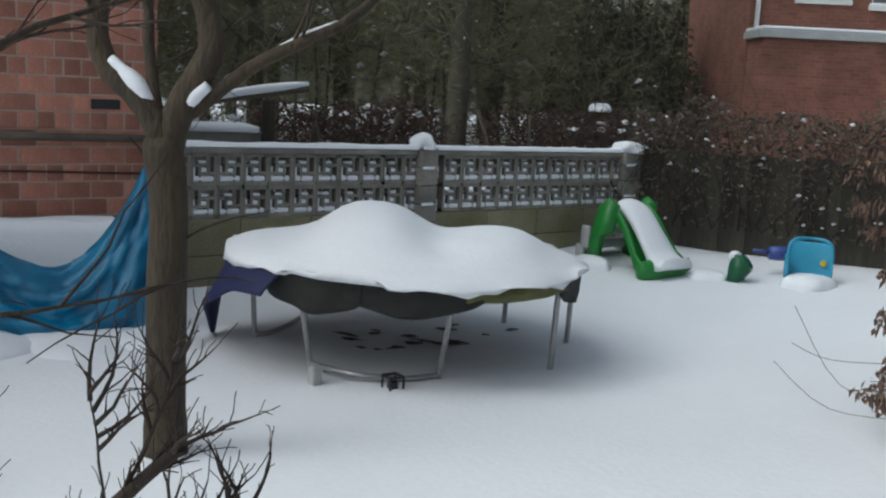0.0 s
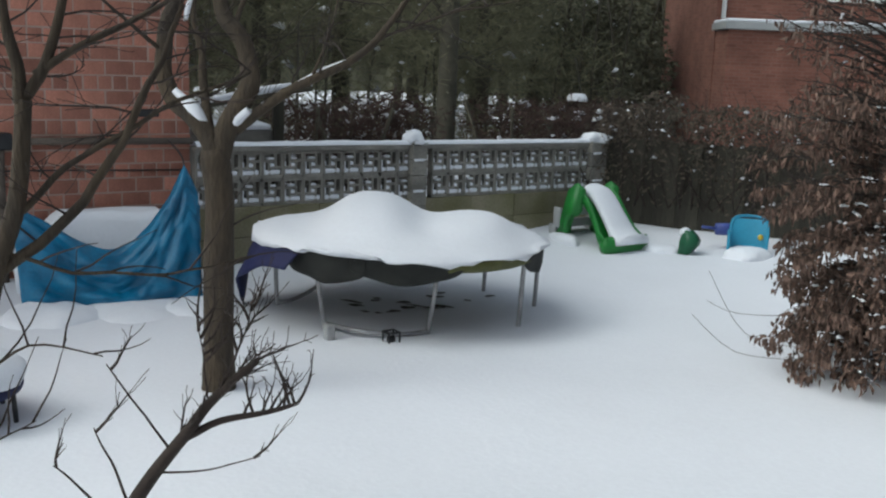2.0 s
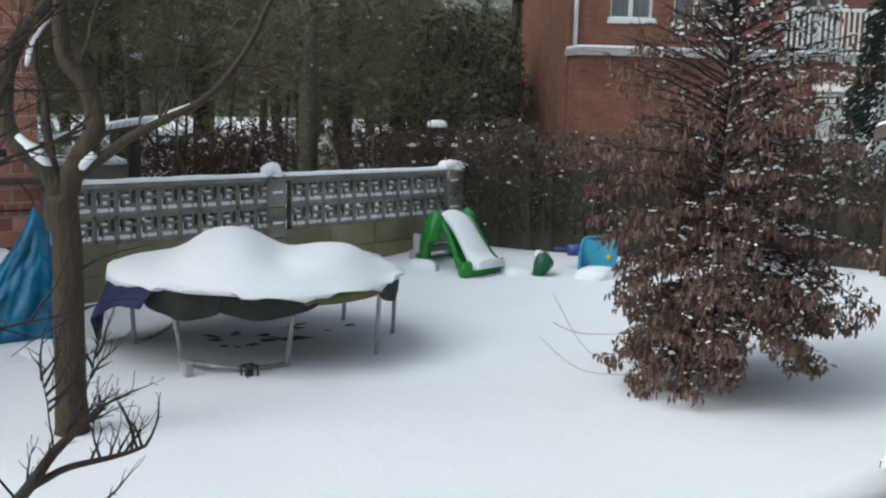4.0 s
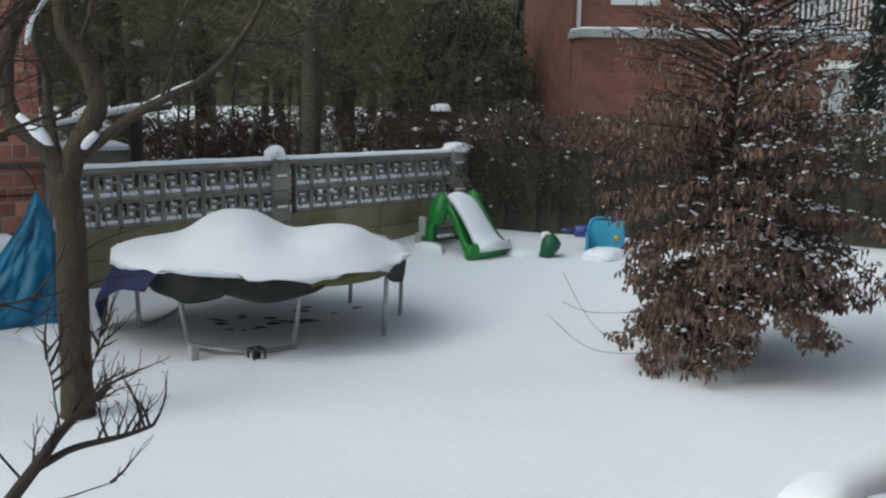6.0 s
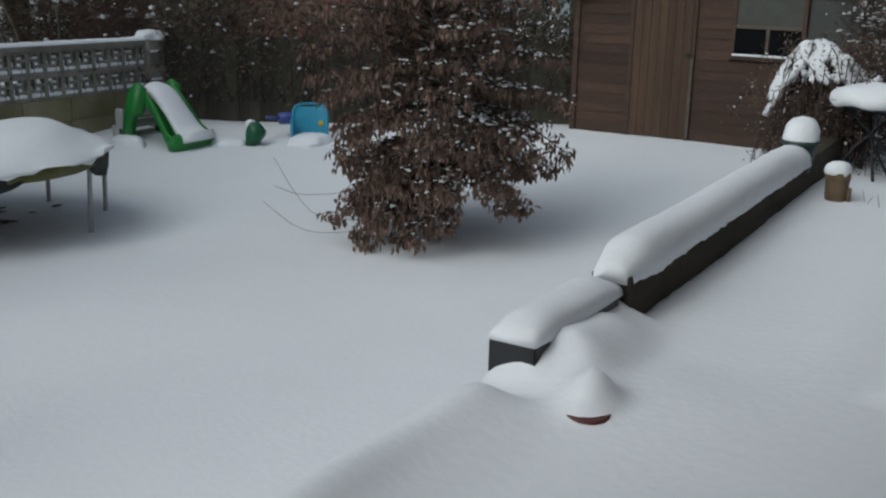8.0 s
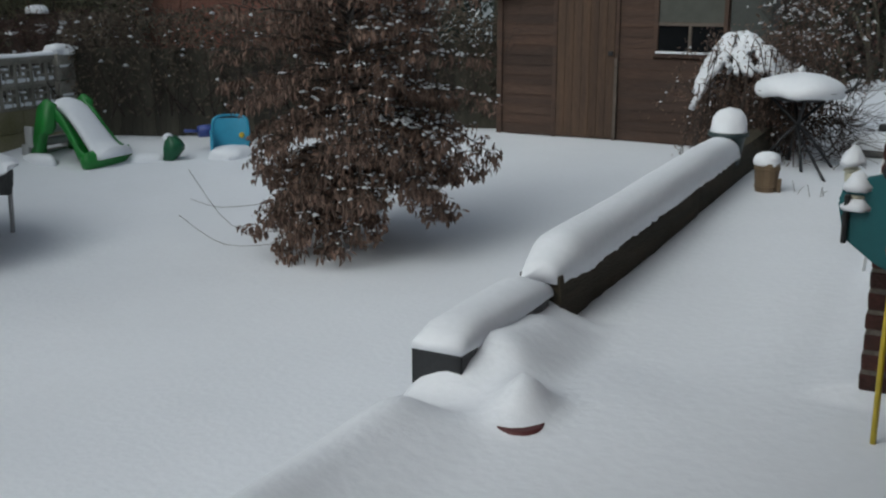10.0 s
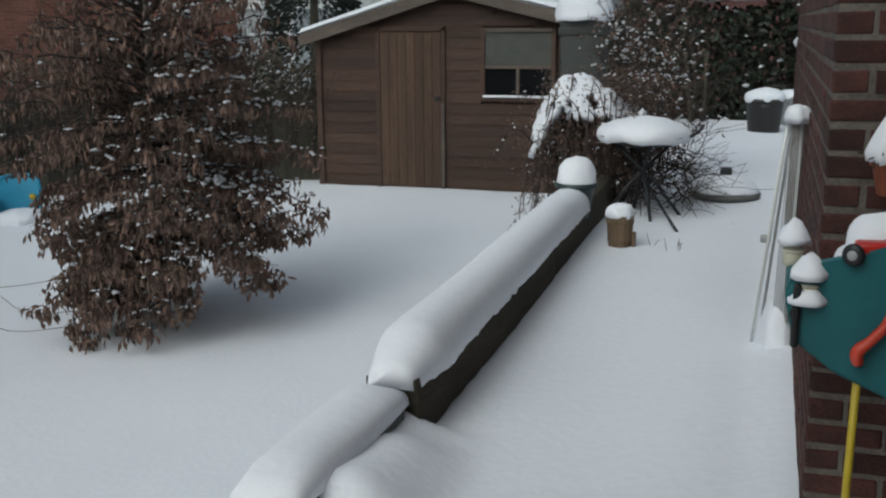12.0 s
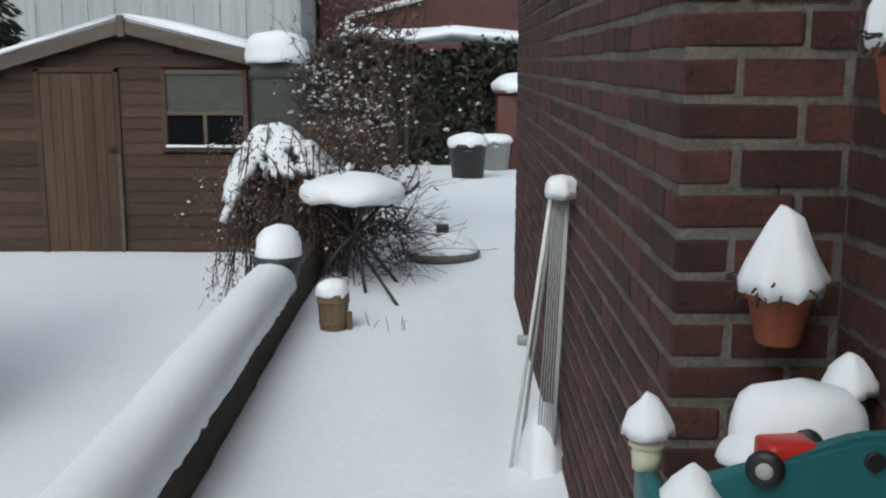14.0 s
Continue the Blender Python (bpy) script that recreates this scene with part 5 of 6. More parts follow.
# folded clothes airer leaning on the wall
air = thing("clothes_airer", "folded white wire clothes airer leaning on the brick wall", "clothes airer", at=(-0.02, 4.85, TERRACE))
fa, fb = Vector((-0.060, 0.10, 0.02)), Vector((0.030, -0.22, 1.02))
fc, fd = Vector((0.070, -0.02, 0.04)), Vector((0.080, -0.20, 1.01))
part("frame", tube(B(), [fa, fb], 0.0065, 8), WHITE_PAINT, air)
part("frame", tube(B(), [fa + Vector((0.03, 0.05, 0)), fb + Vector((0.015, 0.03, 0))], 0.006, 8), GREY_PL, air)
part("frame", tube(B(), [fc, fd], 0.006, 8), GREY_PL, air)
for k in range(7):
    t = k / 6
    lo = Vector((0.020, 0.02, 0.10)).lerp(fc, t)
    hi = (fb + Vector((0.01, 0.0, 0))).lerp(fd, t)
    part("wire", tube(B(), [lo, hi], 0.0022, 5), GREY_PL, air)
part("crossbar", tube(B(), [fb, fd], 0.011, 8), WHITE_PAINT, air)
part("hinge", box(B(), (-0.045, 0.02, 0.50), (-0.005, 0.05, 0.53), 0.005), GREY_PL, air)
tagged(snow_dome("snow_mound", (0.04, 4.64, 1.585), 0.048, 0.048, wob=0.2, under=0.02), "small snow cap on an airer", "snow")
tagged(snow_dome("snow_mound", (0.03, 4.92, 0.60), 0.10, 0.26, wob=0.2, sx=0.8, sy=1.5, power=2.2), "snow piled at the foot of the wall", "snow")

# ---- toy workbench by the house corner ----
tb = thing("toy_workbench", "teal plastic toy workbench holding snowy toys", "toy workbench", at=(0, 2.97, 0))
prof = [(-0.005, 1.345), (0.015, 1.405), (0.06, 1.415), (0.255, 1.478), (0.36, 1.483), (0.36, 1.10), (0.25, 1.108), (0.11, 1.168), (0.018, 1.238)]
bm = B()
a = [bm.verts.new((x, 0.0, z)) for x, z in prof]
b = [bm.verts.new((x, 0.035, z)) for x, z in prof]
bm.faces.new(a)
bm.faces.new(b[::-1])
for k in range(len(a)):
    bm.faces.new((a[k], a[(k + 1) % len(a)], b[(k + 1) % len(a)], b[k]))
bmesh.ops.bevel(bm, geom=bm.edges[:], offset=0.008, segments=2, affect="EDGES")
panel = part("panel", bm, TEAL, tb, "", False)
for x, z, r in ((0.272, 1.448, 0.013), (0.345, 1.448, 0.013), (0.335, 1.300, 0.017), (0.265, 1.128, 0.012), (0.335, 1.126, 0.012), (0.020, 1.300, 0.012)):
    part("peg_hole", lathe(B(), [(r * 0.7, -0.004), (r, -0.002), (r, 0.004), (r * 0.8, 0.004)], 16), RUBBER, panel, "round dark peg hole").matrix_local = pose(x, -0.002, z, 90, 0, 0)
part("tray", box(B(), (0.17, 0.035, 1.385), (0.318, 0.31, 1.41), 0.008, 2), TEAL, tb)
part("side_panel", box(B(), (0.0, 0.035, 1.30), (0.026, 0.18, 1.378), 0.008, 2), TEAL, tb)
part("leg", tube(B(), [(0.160, 0.02, 1.16), (0.157, 0.02, 0.9), (0.160, 0.02, 0.5)], 0.009, 10), YELLOW, tb, "yellow plastic leg")
part("clip", box(B(), (0.013, -0.018, 1.225), (0.030, -0.002, 1.37), 0.006, 2), RUBBER, tb, "black plastic clip", False)
lob = thing("toy_lever", "red-orange plastic handle on the toy workbench", "toy", at=(0.185, 2.955, 1.255))
lob.scale = (0.72, 0.8, 0.72)
part("grip", tube(B(), smooth_path([(0.045, 0, 0.075), (0.03, -0.01, 0.055), (-0.01, -0.012, 0.005), (-0.045, -0.010, -0.035), (-0.04, -0.008, -0.075)], 4), [0.020, 0.022, 0.022, 0.020, 0.018, 0.016, 0.016, 0.016, 0.016, 0.017, 0.018, 0.02, 0.02, 0.02, 0.019, 0.018, 0.015], 10), ORANGE, lob)
part("hub", lathe(B(), [(0.018, -0.012), (0.028, -0.008), (0.028, 0.008), (0.018, 0.012)], 18), RED, lob, "red wheel hub").matrix_local = pose(0.052, -0.008, 0.072, 90, 0, 0)
tagged(snow_dome("snow_mound", (0.222, 2.95, 1.325), 0.014, 0.018, under=0.004), "pinch of snow on a toy handle", "snow")
car = thing("toy_truck", "red toy truck with black wheels buried in snow", "toy truck", at=(0.152, 3.0, 1.43), turn=8)
part("body", box(B(), (-0.015, -0.025, -0.005), (0.055, 0.03, 0.034), 0.008, 2), RED, car)
for x, y in ((-0.028, -0.04), (0.06, 0.03)):
    part("wheel", lathe(B(), [(0.012, -0.009), (0.022, -0.008), (0.025, 0.0), (0.022, 0.008), (0.012, 0.009)], 24), RUBBER, car, "black wheel with pale hub").matrix_local = pose(x, y, 0.012, 90, 0, -30)
    part("hub", lathe(B(), [(0.005, -0.011), (0.011, -0.010), (0.011, 0.010), (0.005, 0.011)], 16), GREY_PL, car).matrix_local = pose(x, y, 0.012, 90, 0, -30)
ob = snow_dome("snow_mound", (0.215, 3.10, 1.41), 0.086, 0.105, wob=0.14, sx=1.08, sy=0.75, power=2.8, under=0.0)
tagged(ob, "thick rounded snow over toys on the bench", "snow")
tagged(snow_dome("snow_mound", (0.275, 3.16, 1.408), 0.050, 0.022, wob=0.3, sx=1.2, sy=0.9, power=3, under=0.0), "thin snow on the bench tray", "snow")
tagged(snow_dome("snow_mound", (0.165, 3.07, 1.412), 0.075, 0.03, wob=0.3, sx=0.85, sy=0.8, power=3, under=0.0), "thin snow over the front of the bench tray", "snow")
for i, (x, y, z, r) in enumerate(((0.012, 3.12, 1.425, 0.034), (0.045, 2.985, 1.375, 0.036), (0.295, 3.13, 1.485, 0.034))):
    sk = thing("toy_figure_stand", "cream plastic toy lamp capped with pointed snow", "toy", "toy stands", (x, y, z))
    part("stem", lathe(B(), [(0.020, -0.05), (0.022, -0.025), (0.014, -0.010), (0.013, 0.01), (0.02, 0.012)], 18), CREAM if i < 2 else GUNMETAL, sk)
    part("collar", lathe(B(), [(0.022, -0.018), (0.027, -0.014), (0.022, -0.008)], 18), CREAM if i < 2 else TEAL, sk)
    bm = lathe(B(), [(r * 0.6, 0.008), (r * 1.1, 0.004), (r * 1.08, 0.018), (r * 0.80, 0.034), (r * 0.45, 0.052), (r * 0.1, 0.062)], 22, (x, y, z), 0.3)
    roughen(bm, r * 0.16, 1.6 / r)
    tagged(part("snow_cone", bm, SNOW), "pointed cone of snow on a small toy", "snow", "snow cones")
    if i == 1:
        bm = lathe(B(), [(0.015, -0.048), (0.042, -0.052), (0.044, -0.042), (0.026, -0.020), (0.015, -0.016)], 22, (x, y, z), 0.2)
        tagged(part("snow_ring", bm, SNOW), "ring of snow round a small toy", "snow")

# terracotta pots hung on the wall
for x, y, z, r, cone in ((0.222, 3.225, 1.532, 0.047, 0.104), (0.288, 3.00, 1.885, 0.040, 0.10)):
    hp = thing("hanging_pot", "terracotta pot hung on the brick wall with pointed snow", "flower pot", "wall pots", (x, y, z))
    part("pot", lathe(B(), [(r * 0.62, 0), (r * 0.70, 0.004), (r * 0.98, 0.068), (r * 1.12, 0.070), (r * 1.14, 0.098), (r * 0.95, 0.098)], 28), TERRACOTTA, hp)
    part("hook", tube(B(), smooth_path([(0, 0.04, 0.09), (0.01, 0.075, 0.14), (0.012, 0.085, 0.24)], 3), 0.006, 6), GUNMETAL, hp)
    bm = lathe(B(), [(r * 0.8, 0.080), (r * 1.22, 0.078), (r * 1.30, 0.10), (r * 1.10, 0.125), (r * 0.82, 0.155), (r * 0.46, 0.190), (r * 0.12, 0.098 + cone)], 26, (x, y, z), 0.34)
    roughen(bm, r * 0.22, 1.5 / r)
    roughen(bm, r * 0.08, 5.0 / r)
    tagged(part("snow_cone", bm, SNOW), "pointed heap of snow on a wall pot", "snow", "snow cones")
    bm = B()
    for k in range(40):
        a = rng.uniform(0, 6.28)
        twigs(bm, (r * 1.0 * math.cos(a), r * 1.0 * math.sin(a), 0.095), (math.cos(a), math.sin(a), rng.uniform(-1.2, 0.3)), 0.035, 0.0022, 0, rng, n=4)
    tagged(part("stemwork", bm, TWIG, hp), kind="stuff")

# ---- climber and brush at the end of the wall ----
rng = random.Random(21)
cl = thing("climbing_shrub", "tangled bare climber weighed down with snow", "shrub", at=(-1.32, 8.75, 0.2))
O = Vector((-1.32, 8.75, 0.2))
bm, lv, lf, sp = B(), [], [], []
for k in range(150):
    a = rng.uniform(0, 6.28)
    c = Vector((rng.gauss(-0.0, 0.16), rng.gauss(0, 0.2), 0))
    top = Vector((c.x + 0.30 * math.cos(a), c.y + 0.35 * math.sin(a), rng.uniform(0.9, 1.32)))
    out = Vector((c.x + rng.uniform(0.30, 0.52) * math.cos(a), c.y + 0.55 * math.sin(a), rng.uniform(0.05, 0.85)))
    p = smooth_path([c, Vector((c.x * 1.1, c.y, 0.6)), top, out], 4)
    p = [q + Vector((noise.noise(q * 5 + c * 9), noise.noise(q * 5 + c * 11), noise.noise(q * 4 + c * 7))) * 0.045 for q in p]
    tube(bm, p, [0.007 - 0.004 * i / len(p) for i in range(len(p))], 4)
    for q in p[4:]:
        for _ in range(7):
            d = Vector((rng.uniform(-1, 1), rng.uniform(-1, 1), rng.uniform(-1.3, 0.3)))
            leaf_faces(lv, lf, q + Vector((rng.gauss(0, 0.05), rng.gauss(0, 0.05), rng.gauss(0, 0.05))), d, rng.uniform(0.02, 0.05), 0.012, rng)
        if rng.random() < 0.20 and q.z > 0.5:
            sp.append((q + Vector((0, 0, 0.01)), rng.uniform(0.006, 0.016)))
for k in range(120):  # the taller part behind
    z = rng.uniform(0.6, 2.7)
    a = rng.uniform(0, 6.28)
    c = Vector((0.10 + 0.08 * z + 0.28 * math.cos(a), 1.0 + 0.3 * math.sin(a), z - 0.3))
    twigs(bm, c, (rng.uniform(-1, 1), rng.uniform(-1, 1), rng.uniform(-0.2, 1)), rng.uniform(0.3, 0.6), 0.007, 1, rng, n=4)
    snowy = rng.random() < 0.24
    for _ in range(15):
        q = c + Vector((rng.gauss(0, 0.16), rng.gauss(0, 0.16), rng.gauss(0.1, 0.16)))
        leaf_faces(lv, lf, q, (rng.uniform(-1, 1), rng.uniform(-1, 1), rng.uniform(-1.4, 0.2)), rng.uniform(0.035, 0.08), 0.018, rng)
        if snowy and rng.random() < 0.8:
            sp.append((c + Vector((0.7 * (q.x - c.x), 0.7 * (q.y - c.y), 0.45 * (q.z - c.z) - 0.25 * (q.x - c.x))), rng.uniform(0.008, 0.022)))
for k in range(110):  # sprays towards the path
    c = Vector((rng.uniform(0.10, 0.70), rng.uniform(-0.45, 0.4), rng.uniform(0.30, 0.80)))
    twigs(bm, c, (rng.uniform(-0.4, 1), rng.uniform(-1, 0.3), rng.uniform(-0.5, 0.8)), rng.uniform(0.25, 0.5), 0.005, 1, rng, n=4)
    if rng.random() < 0.12:
        sp.append((c, 0.016))
for k in range(26):  # hanging strands
    x = rng.uniform(-0.50, -0.28)
    c = Vector((x, rng.uniform(-0.5, 0.2), rng.uniform(0.5, 1.0)))
    twigs(bm, c, (rng.uniform(-0.2, 0.05), rng.uniform(-0.2, 0.2), -1), rng.uniform(0.4, 0.9), 0.004, 0, rng, n=4)
tagged(part("stemwork", bm, TWIG, cl), kind="stuff")
tagged(raw("foliage", lv, lf, BEECH_LEAF, cl), kind="stuff")
snow_bits("snow_scatter", sp, cl, rng)


def ridge(x):
    """Height of the snow lying along the climber's arched back."""
    z = 1.54 - 0.24 * sm(-1.50, -0.98, x)
    return z - 1.9 * max(0.0, -1.58 - x) ** 1.5 * 1.6


bm, rows_ = B(), []
for i in range(45):
    x = -1.80 + 0.82 * i / 44
    line = []
    for j in range(33):
        y = 8.28 + 0.72 * j / 32
        q = Vector((x, y, 0))
        z = ridge(x) - 1.9 * abs(y - 8.62) ** 1.7 + 0.055 * noise.noise(q * 7) + 0.03 * noise.noise(q * 17)
        line.append(bm.verts.new((x + 0.02 * noise.noise(q * 12), y, z)))
    rows_.append(line)
for i in range(44):
    for j in range(32):
        q = Vector((rows_[i][j].co.x, rows_[i][j].co.y, 0))
        rim = max(abs(i - 15) / 29, abs(j - 15) / 17)
        hole = noise.noise(q * 11 + Vector((3, 1, 0))) + 0.5 * noise.noise(q * 26)
        if hole > 0.62 - 0.62 * rim - 0.16 * sm(-1.50, -1.15, q.x):
            continue
        bm.faces.new((rows_[i][j], rows_[i + 1][j], rows_[i + 1][j + 1], rows_[i][j + 1]))
bmesh.ops.delete(bm, geom=[v for v in bm.verts if not v.link_faces], context="VERTS")
cap = part("snow_mound", bm, SNOW)
th = cap.modifiers.new("thickness", "SOLIDIFY")
th.thickness = 0.05
th.offset = -1
tagged(cap, "ragged snow blanket on the climbing shrub", "snow")

post = thing("compost_tower", "tall grey-green square post bin capped with snow", "post", at=(-1.92, 11.3, 0.1))
part("body", box(B(), (-0.22, -0.2, -0.2), (0.22, 0.2, 1.86), 0.03, 2), mat("grey_green_plastic", (0.048, 0.054, 0.049), 0.7, 0.3, 4, 40, 0.3), post)
part("collar", box(B(), (-0.235, -0.215, 1.70), (0.235, 0.215, 1.78), 0.015, 2), mat("grey_green_trim", (0.045, 0.050, 0.046), 0.7, 0.3), post)
tagged(snow_dome("snow_mound", (-1.92, 11.3, 1.97), 0.29, 0.27, wob=0.1, power=3.0), "tall block of snow on a post bin", "snow")
tuft = thing("grass_tuft", "dry grass stalks sticking out of the snow", "grass", at=(-0.62, 6.95, 0.56))
bm = B()
for k in range(9):
    twigs(bm, (rng.uniform(-0.12, 0.12), rng.uniform(-0.1, 0.1), -0.02), (rng.uniform(-0.5, 0.5), rng.uniform(-0.5, 0.5), 1), rng.uniform(0.05, 0.14), 0.003, 0, rng, n=4)
tagged(part("stalkwork", bm, TWIG, tuft), kind="stuff")


# ---- evergreen hedge and buildings past the shed ----
def foliage_mass(name, label, category, material, lo, hi, count, ln, snow, seed, shape=None, wide=0.55):
    rg = random.Random(seed)
    t = thing(name, label, category, at=((lo[0] + hi[0]) / 2, (lo[1] + hi[1]) / 2, lo[2]))
    off = Vector(t.location)
    verts, faces, spots = [], [], []
    while len(faces) < count * 2:
        p = Vector([rg.uniform(lo[i], hi[i]) for i in range(3)])
        if shape and not shape(p):
            continue
        leaf_faces(verts, faces, p - off, (rg.uniform(-1, 1), rg.uniform(-1, 1), rg.uniform(-1, 0.6)), rg.uniform(0.6, 1.2) * ln, ln * wide, rg)
        if rg.random() < snow:
            spots.append((p - off, rg.uniform(0.15, 0.4) * ln * (0.55 / wide) ** 0.0))
    tagged(raw("foliage", verts, faces, material, t), kind="stuff")
    bm = B()
    for k in range(12):
        x, y = rg.uniform(lo[0], hi[0]) - off.x, rg.uniform(lo[1], hi[1]) - off.y
        tube(bm, smooth_path([(x, y, -0.2), (x + rg.uniform(-0.2, 0.2), y, (hi[2] - lo[2]) * 0.4), (x + rg.uniform(-0.4, 0.4), y, (hi[2] - lo[2]) * 0.85)], 3), 0.03, 6)
    tagged(part("stemwork", bm, FAR_BARK, t), kind="stuff")
    if spots:
        snow_bits("snow_scatter", spots, t, rg)
    return t


foliage_mass("laurel_hedge", "dense dark green laurel hedge flecked with snow", "hedge", IVY, (-2.6, 16.0, 0.2), (3.0, 17.4, 2.35), 11000, 0.14, 0.012, 1,
             lambda p: p.z < 2.25 + 0.15 * math.sin(p.x * 3) and (p.y > 16.3 or noise.noise(p * 2) > -0.2))
foliage_mass("brushwood", "brown leafless brushwood behind the path", "brushwood", RUSSET, (-2.6, 13.5, 0.2), (-0.9, 15.8, 1.75), 2400, 0.10, 0.03, 2,
             lambda p: p.z < 1.9 - 0.5 * (p.x + 2.4), 0.15)
tagged(snow_dome("snow_mound", (-0.2, 16.7, 2.28), 1.5, 0.16, wob=0.4, sx=1.0, sy=0.35, power=3), "snow lying on the hedge top", "snow")


def building(name, label, at, turn, w, d, h, material):
    t = thing(name, label, "building", at=at, turn=turn)
    part("wall", box(B(), (0, 0, -1), (w, d, h), 0.01), material, t, "", False)
    return t


pb = building("pale_building", "pale grey clad building behind the shed", (-9.5, 22.0, 0), 0, 6.2, 4, 4.6, PALE)
part("roof", box(B(), (-0.2, -0.2, 4.62), (6.4, 4.2, 4.8), 0.02), GREY_WOOD, pb, "", False)
for k in range(12):
    part("panel", box(B(), (k * 0.515 + 0.01, -0.02, 0), (k * 0.515 + 0.50, -0.002, 4.55), 0.004), PALE, pb, "", False)
rbld = building("red_building", "dull red building with a snowy gutter line", (-3.2, 24.0, 0), 0, 7.5, 4, 6.0, mat("dull_red_render", (0.10, 0.042, 0.038), 0.9, 0.3, 1.5, 20, 0.3))
part("gutter", tube(B(), [(0.6, -0.1, 2.9), (2.2, -0.1, 3.3)], 0.06, 8), WHITE_PAINT, rbld, "pale sloping gutter")
part("downpipe", tube(B(), [(0.6, -0.1, 2.9), (0.55, -0.1, 0.0)], 0.05, 8), WHITE_PAINT, rbld)

# dark conifer near the shed
rgc = random.Random(6)
con = thing("conifer", "dark green conifer behind the garden shed", "tree", at=(-7.2, 16.2, -0.1))
part("trunk", tube(B(), [(0, 0, -0.2), (0, 0, 2), (0, 0, 4.6)], [0.12, 0.08, 0.02], 8), FAR_BARK, con)
lv, lf = [], []
for k in range(6500):
    z = 4.7 * rgc.random() ** 1.15
    a = rgc.uniform(0, 6.283)
    r = (1.15 * (1 - z / 5.0) + 0.12) * (0.55 + 0.45 * rgc.random()) * (1 + 0.3 * noise.noise(Vector((math.cos(a) * 2, math.sin(a) * 2, z * 2))))
    leaf_faces(lv, lf, Vector((r * math.cos(a), r * math.sin(a), z)), (math.cos(a), math.sin(a), -0.5), rgc.uniform(0.10, 0.20), 0.05, rgc)
tagged(raw("crown", lv, lf, mat("conifer_needles", (0.020, 0.034, 0.022), 0.8, 0.4, 5, 40, 0.2, rand=0.5, island=True), con), kind="stuff")

# ---- red brick house beyond the boundary ----
hs = thing("red_brick_house", "two-storey red brick house with white windows and flat extension", "house", at=(-15.72, 17.75, 0), turn=54)
FBRICK = mat("far_red_brick", (0.300, 0.128, 0.090), 0.9, 0.35, 2.0, 30, 0.4, second=(0.225, 0.092, 0.064))
bt = FBRICK.node_tree
bn = bt.nodes.new("ShaderNodeTexBrick")
bn.inputs["Scale"].default_value = 1.0
bn.inputs["Brick Width"].default_value, bn.inputs["Row Height"].default_value, bn.inputs["Mortar Size"].default_value = 0.22, 0.075, 0.010
bn.inputs["Color1"].default_value, bn.inputs["Color2"].default_value, bn.inputs["Mortar"].default_value = (1, 1, 1, 1), (0.75, 0.7, 0.7, 1), (0.9, 1.1, 1.15, 1)
tc = bt.nodes.new("ShaderNodeTexCoord")
sx_ = bt.nodes.new("ShaderNodeSeparateXYZ")
cx_ = bt.nodes.new("ShaderNodeCombineXYZ")
ad_ = bt.nodes.new("ShaderNodeMath")
bt.links.new(tc.outputs["Object"], sx_.inputs[0])
bt.links.new(sx_.outputs[0], ad_.inputs[0])
bt.links.new(sx_.outputs[1], ad_.inputs[1])
bt.links.new(ad_.outputs[0], cx_.inputs[0])
bt.links.new(sx_.outputs[2], cx_.inputs[1])
bt.links.new(cx_.outputs[0], bn.inputs["Vector"])
mx_ = bt.nodes.new("ShaderNodeMix")
mx_.data_type, mx_.blend_type = "RGBA", "MULTIPLY"
mx_.inputs["Factor"].default_value = 1.0
bsdf = bt.nodes["Principled BSDF"]
bt.links.new(bsdf.inputs["Base Color"].links[0].from_socket, mx_.inputs[6])
bt.links.new(bn.outputs["Color"], mx_.inputs[7])
bt.links.new(mx_.outputs[2], bsdf.inputs["Base Color"])


def wall_with_holes(name, x0, x1, z0, z1, holes, y0, y1, material, parent):
    """A wall whose openings go right through."""
    bm = B()
    xs = sorted({x0, x1, *[h[0] for h in holes], *[h[1] for h in holes]})
    zs = sorted({z0, z1, *[h[2] for h in holes], *[h[3] for h in holes]})
    for a, b in zip(xs, xs[1:]):
        for c, d in zip(zs, zs[1:]):
            if not any(h[0] <= a and b <= h[1] and h[2] <= c and d <= h[3] for h in holes):
                box(bm, (a, y0, c), (b, y1, d))
    bmesh.ops.remove_doubles(bm, verts=bm.verts[:], dist=0.0005)
    return part(name, bm, material, parent, "", False)


wins = [(0.95, 1.98, 3.80, 4.85), (2.45, 4.15, 3.72, 4.80)]
wall_with_holes("front_wall", 0, 5.2, -0.5, 6.4, wins, 0, 0.3, FBRICK, hs)
wall_with_holes("front_wall", 5.2, 9.0, -0.5, 6.4, [(5.7, 6.8, 3.25, 4.9)], 0.5, 0.8, FBRICK, hs)
part("return_wall", box(B(), (5.0, 0.302, -0.5), (5.198, 0.9, 6.4)), FBRICK, hs, "", False)
bm = B()
prf = [(0.302, -0.5), (6.5, -0.5), (6.5, 4.9), (3.4, 7.4), (0.302, 6.4)]
a = [bm.verts.new((-0.002, y, z)) for y, z in prf]
b = [bm.verts.new((0.3, y, z)) for y, z in prf]
bm.faces.new(a)
bm.faces.new(b[::-1])
for k in range(5):
    bm.faces.new((a[k], a[(k + 1) % 5], b[(k + 1) % 5], b[k]))
part("gable_wall", bm, FBRICK, hs, "", False)
# black sheet behind the openings, painted as the rooms' lack of light
part("unlit_room_sheet", box(B(), (0.31, 1.6, -0.4), (8.9, 1.7, 6.3)), UNLIT, hs, "near-black sheet standing in for unlit rooms", False)
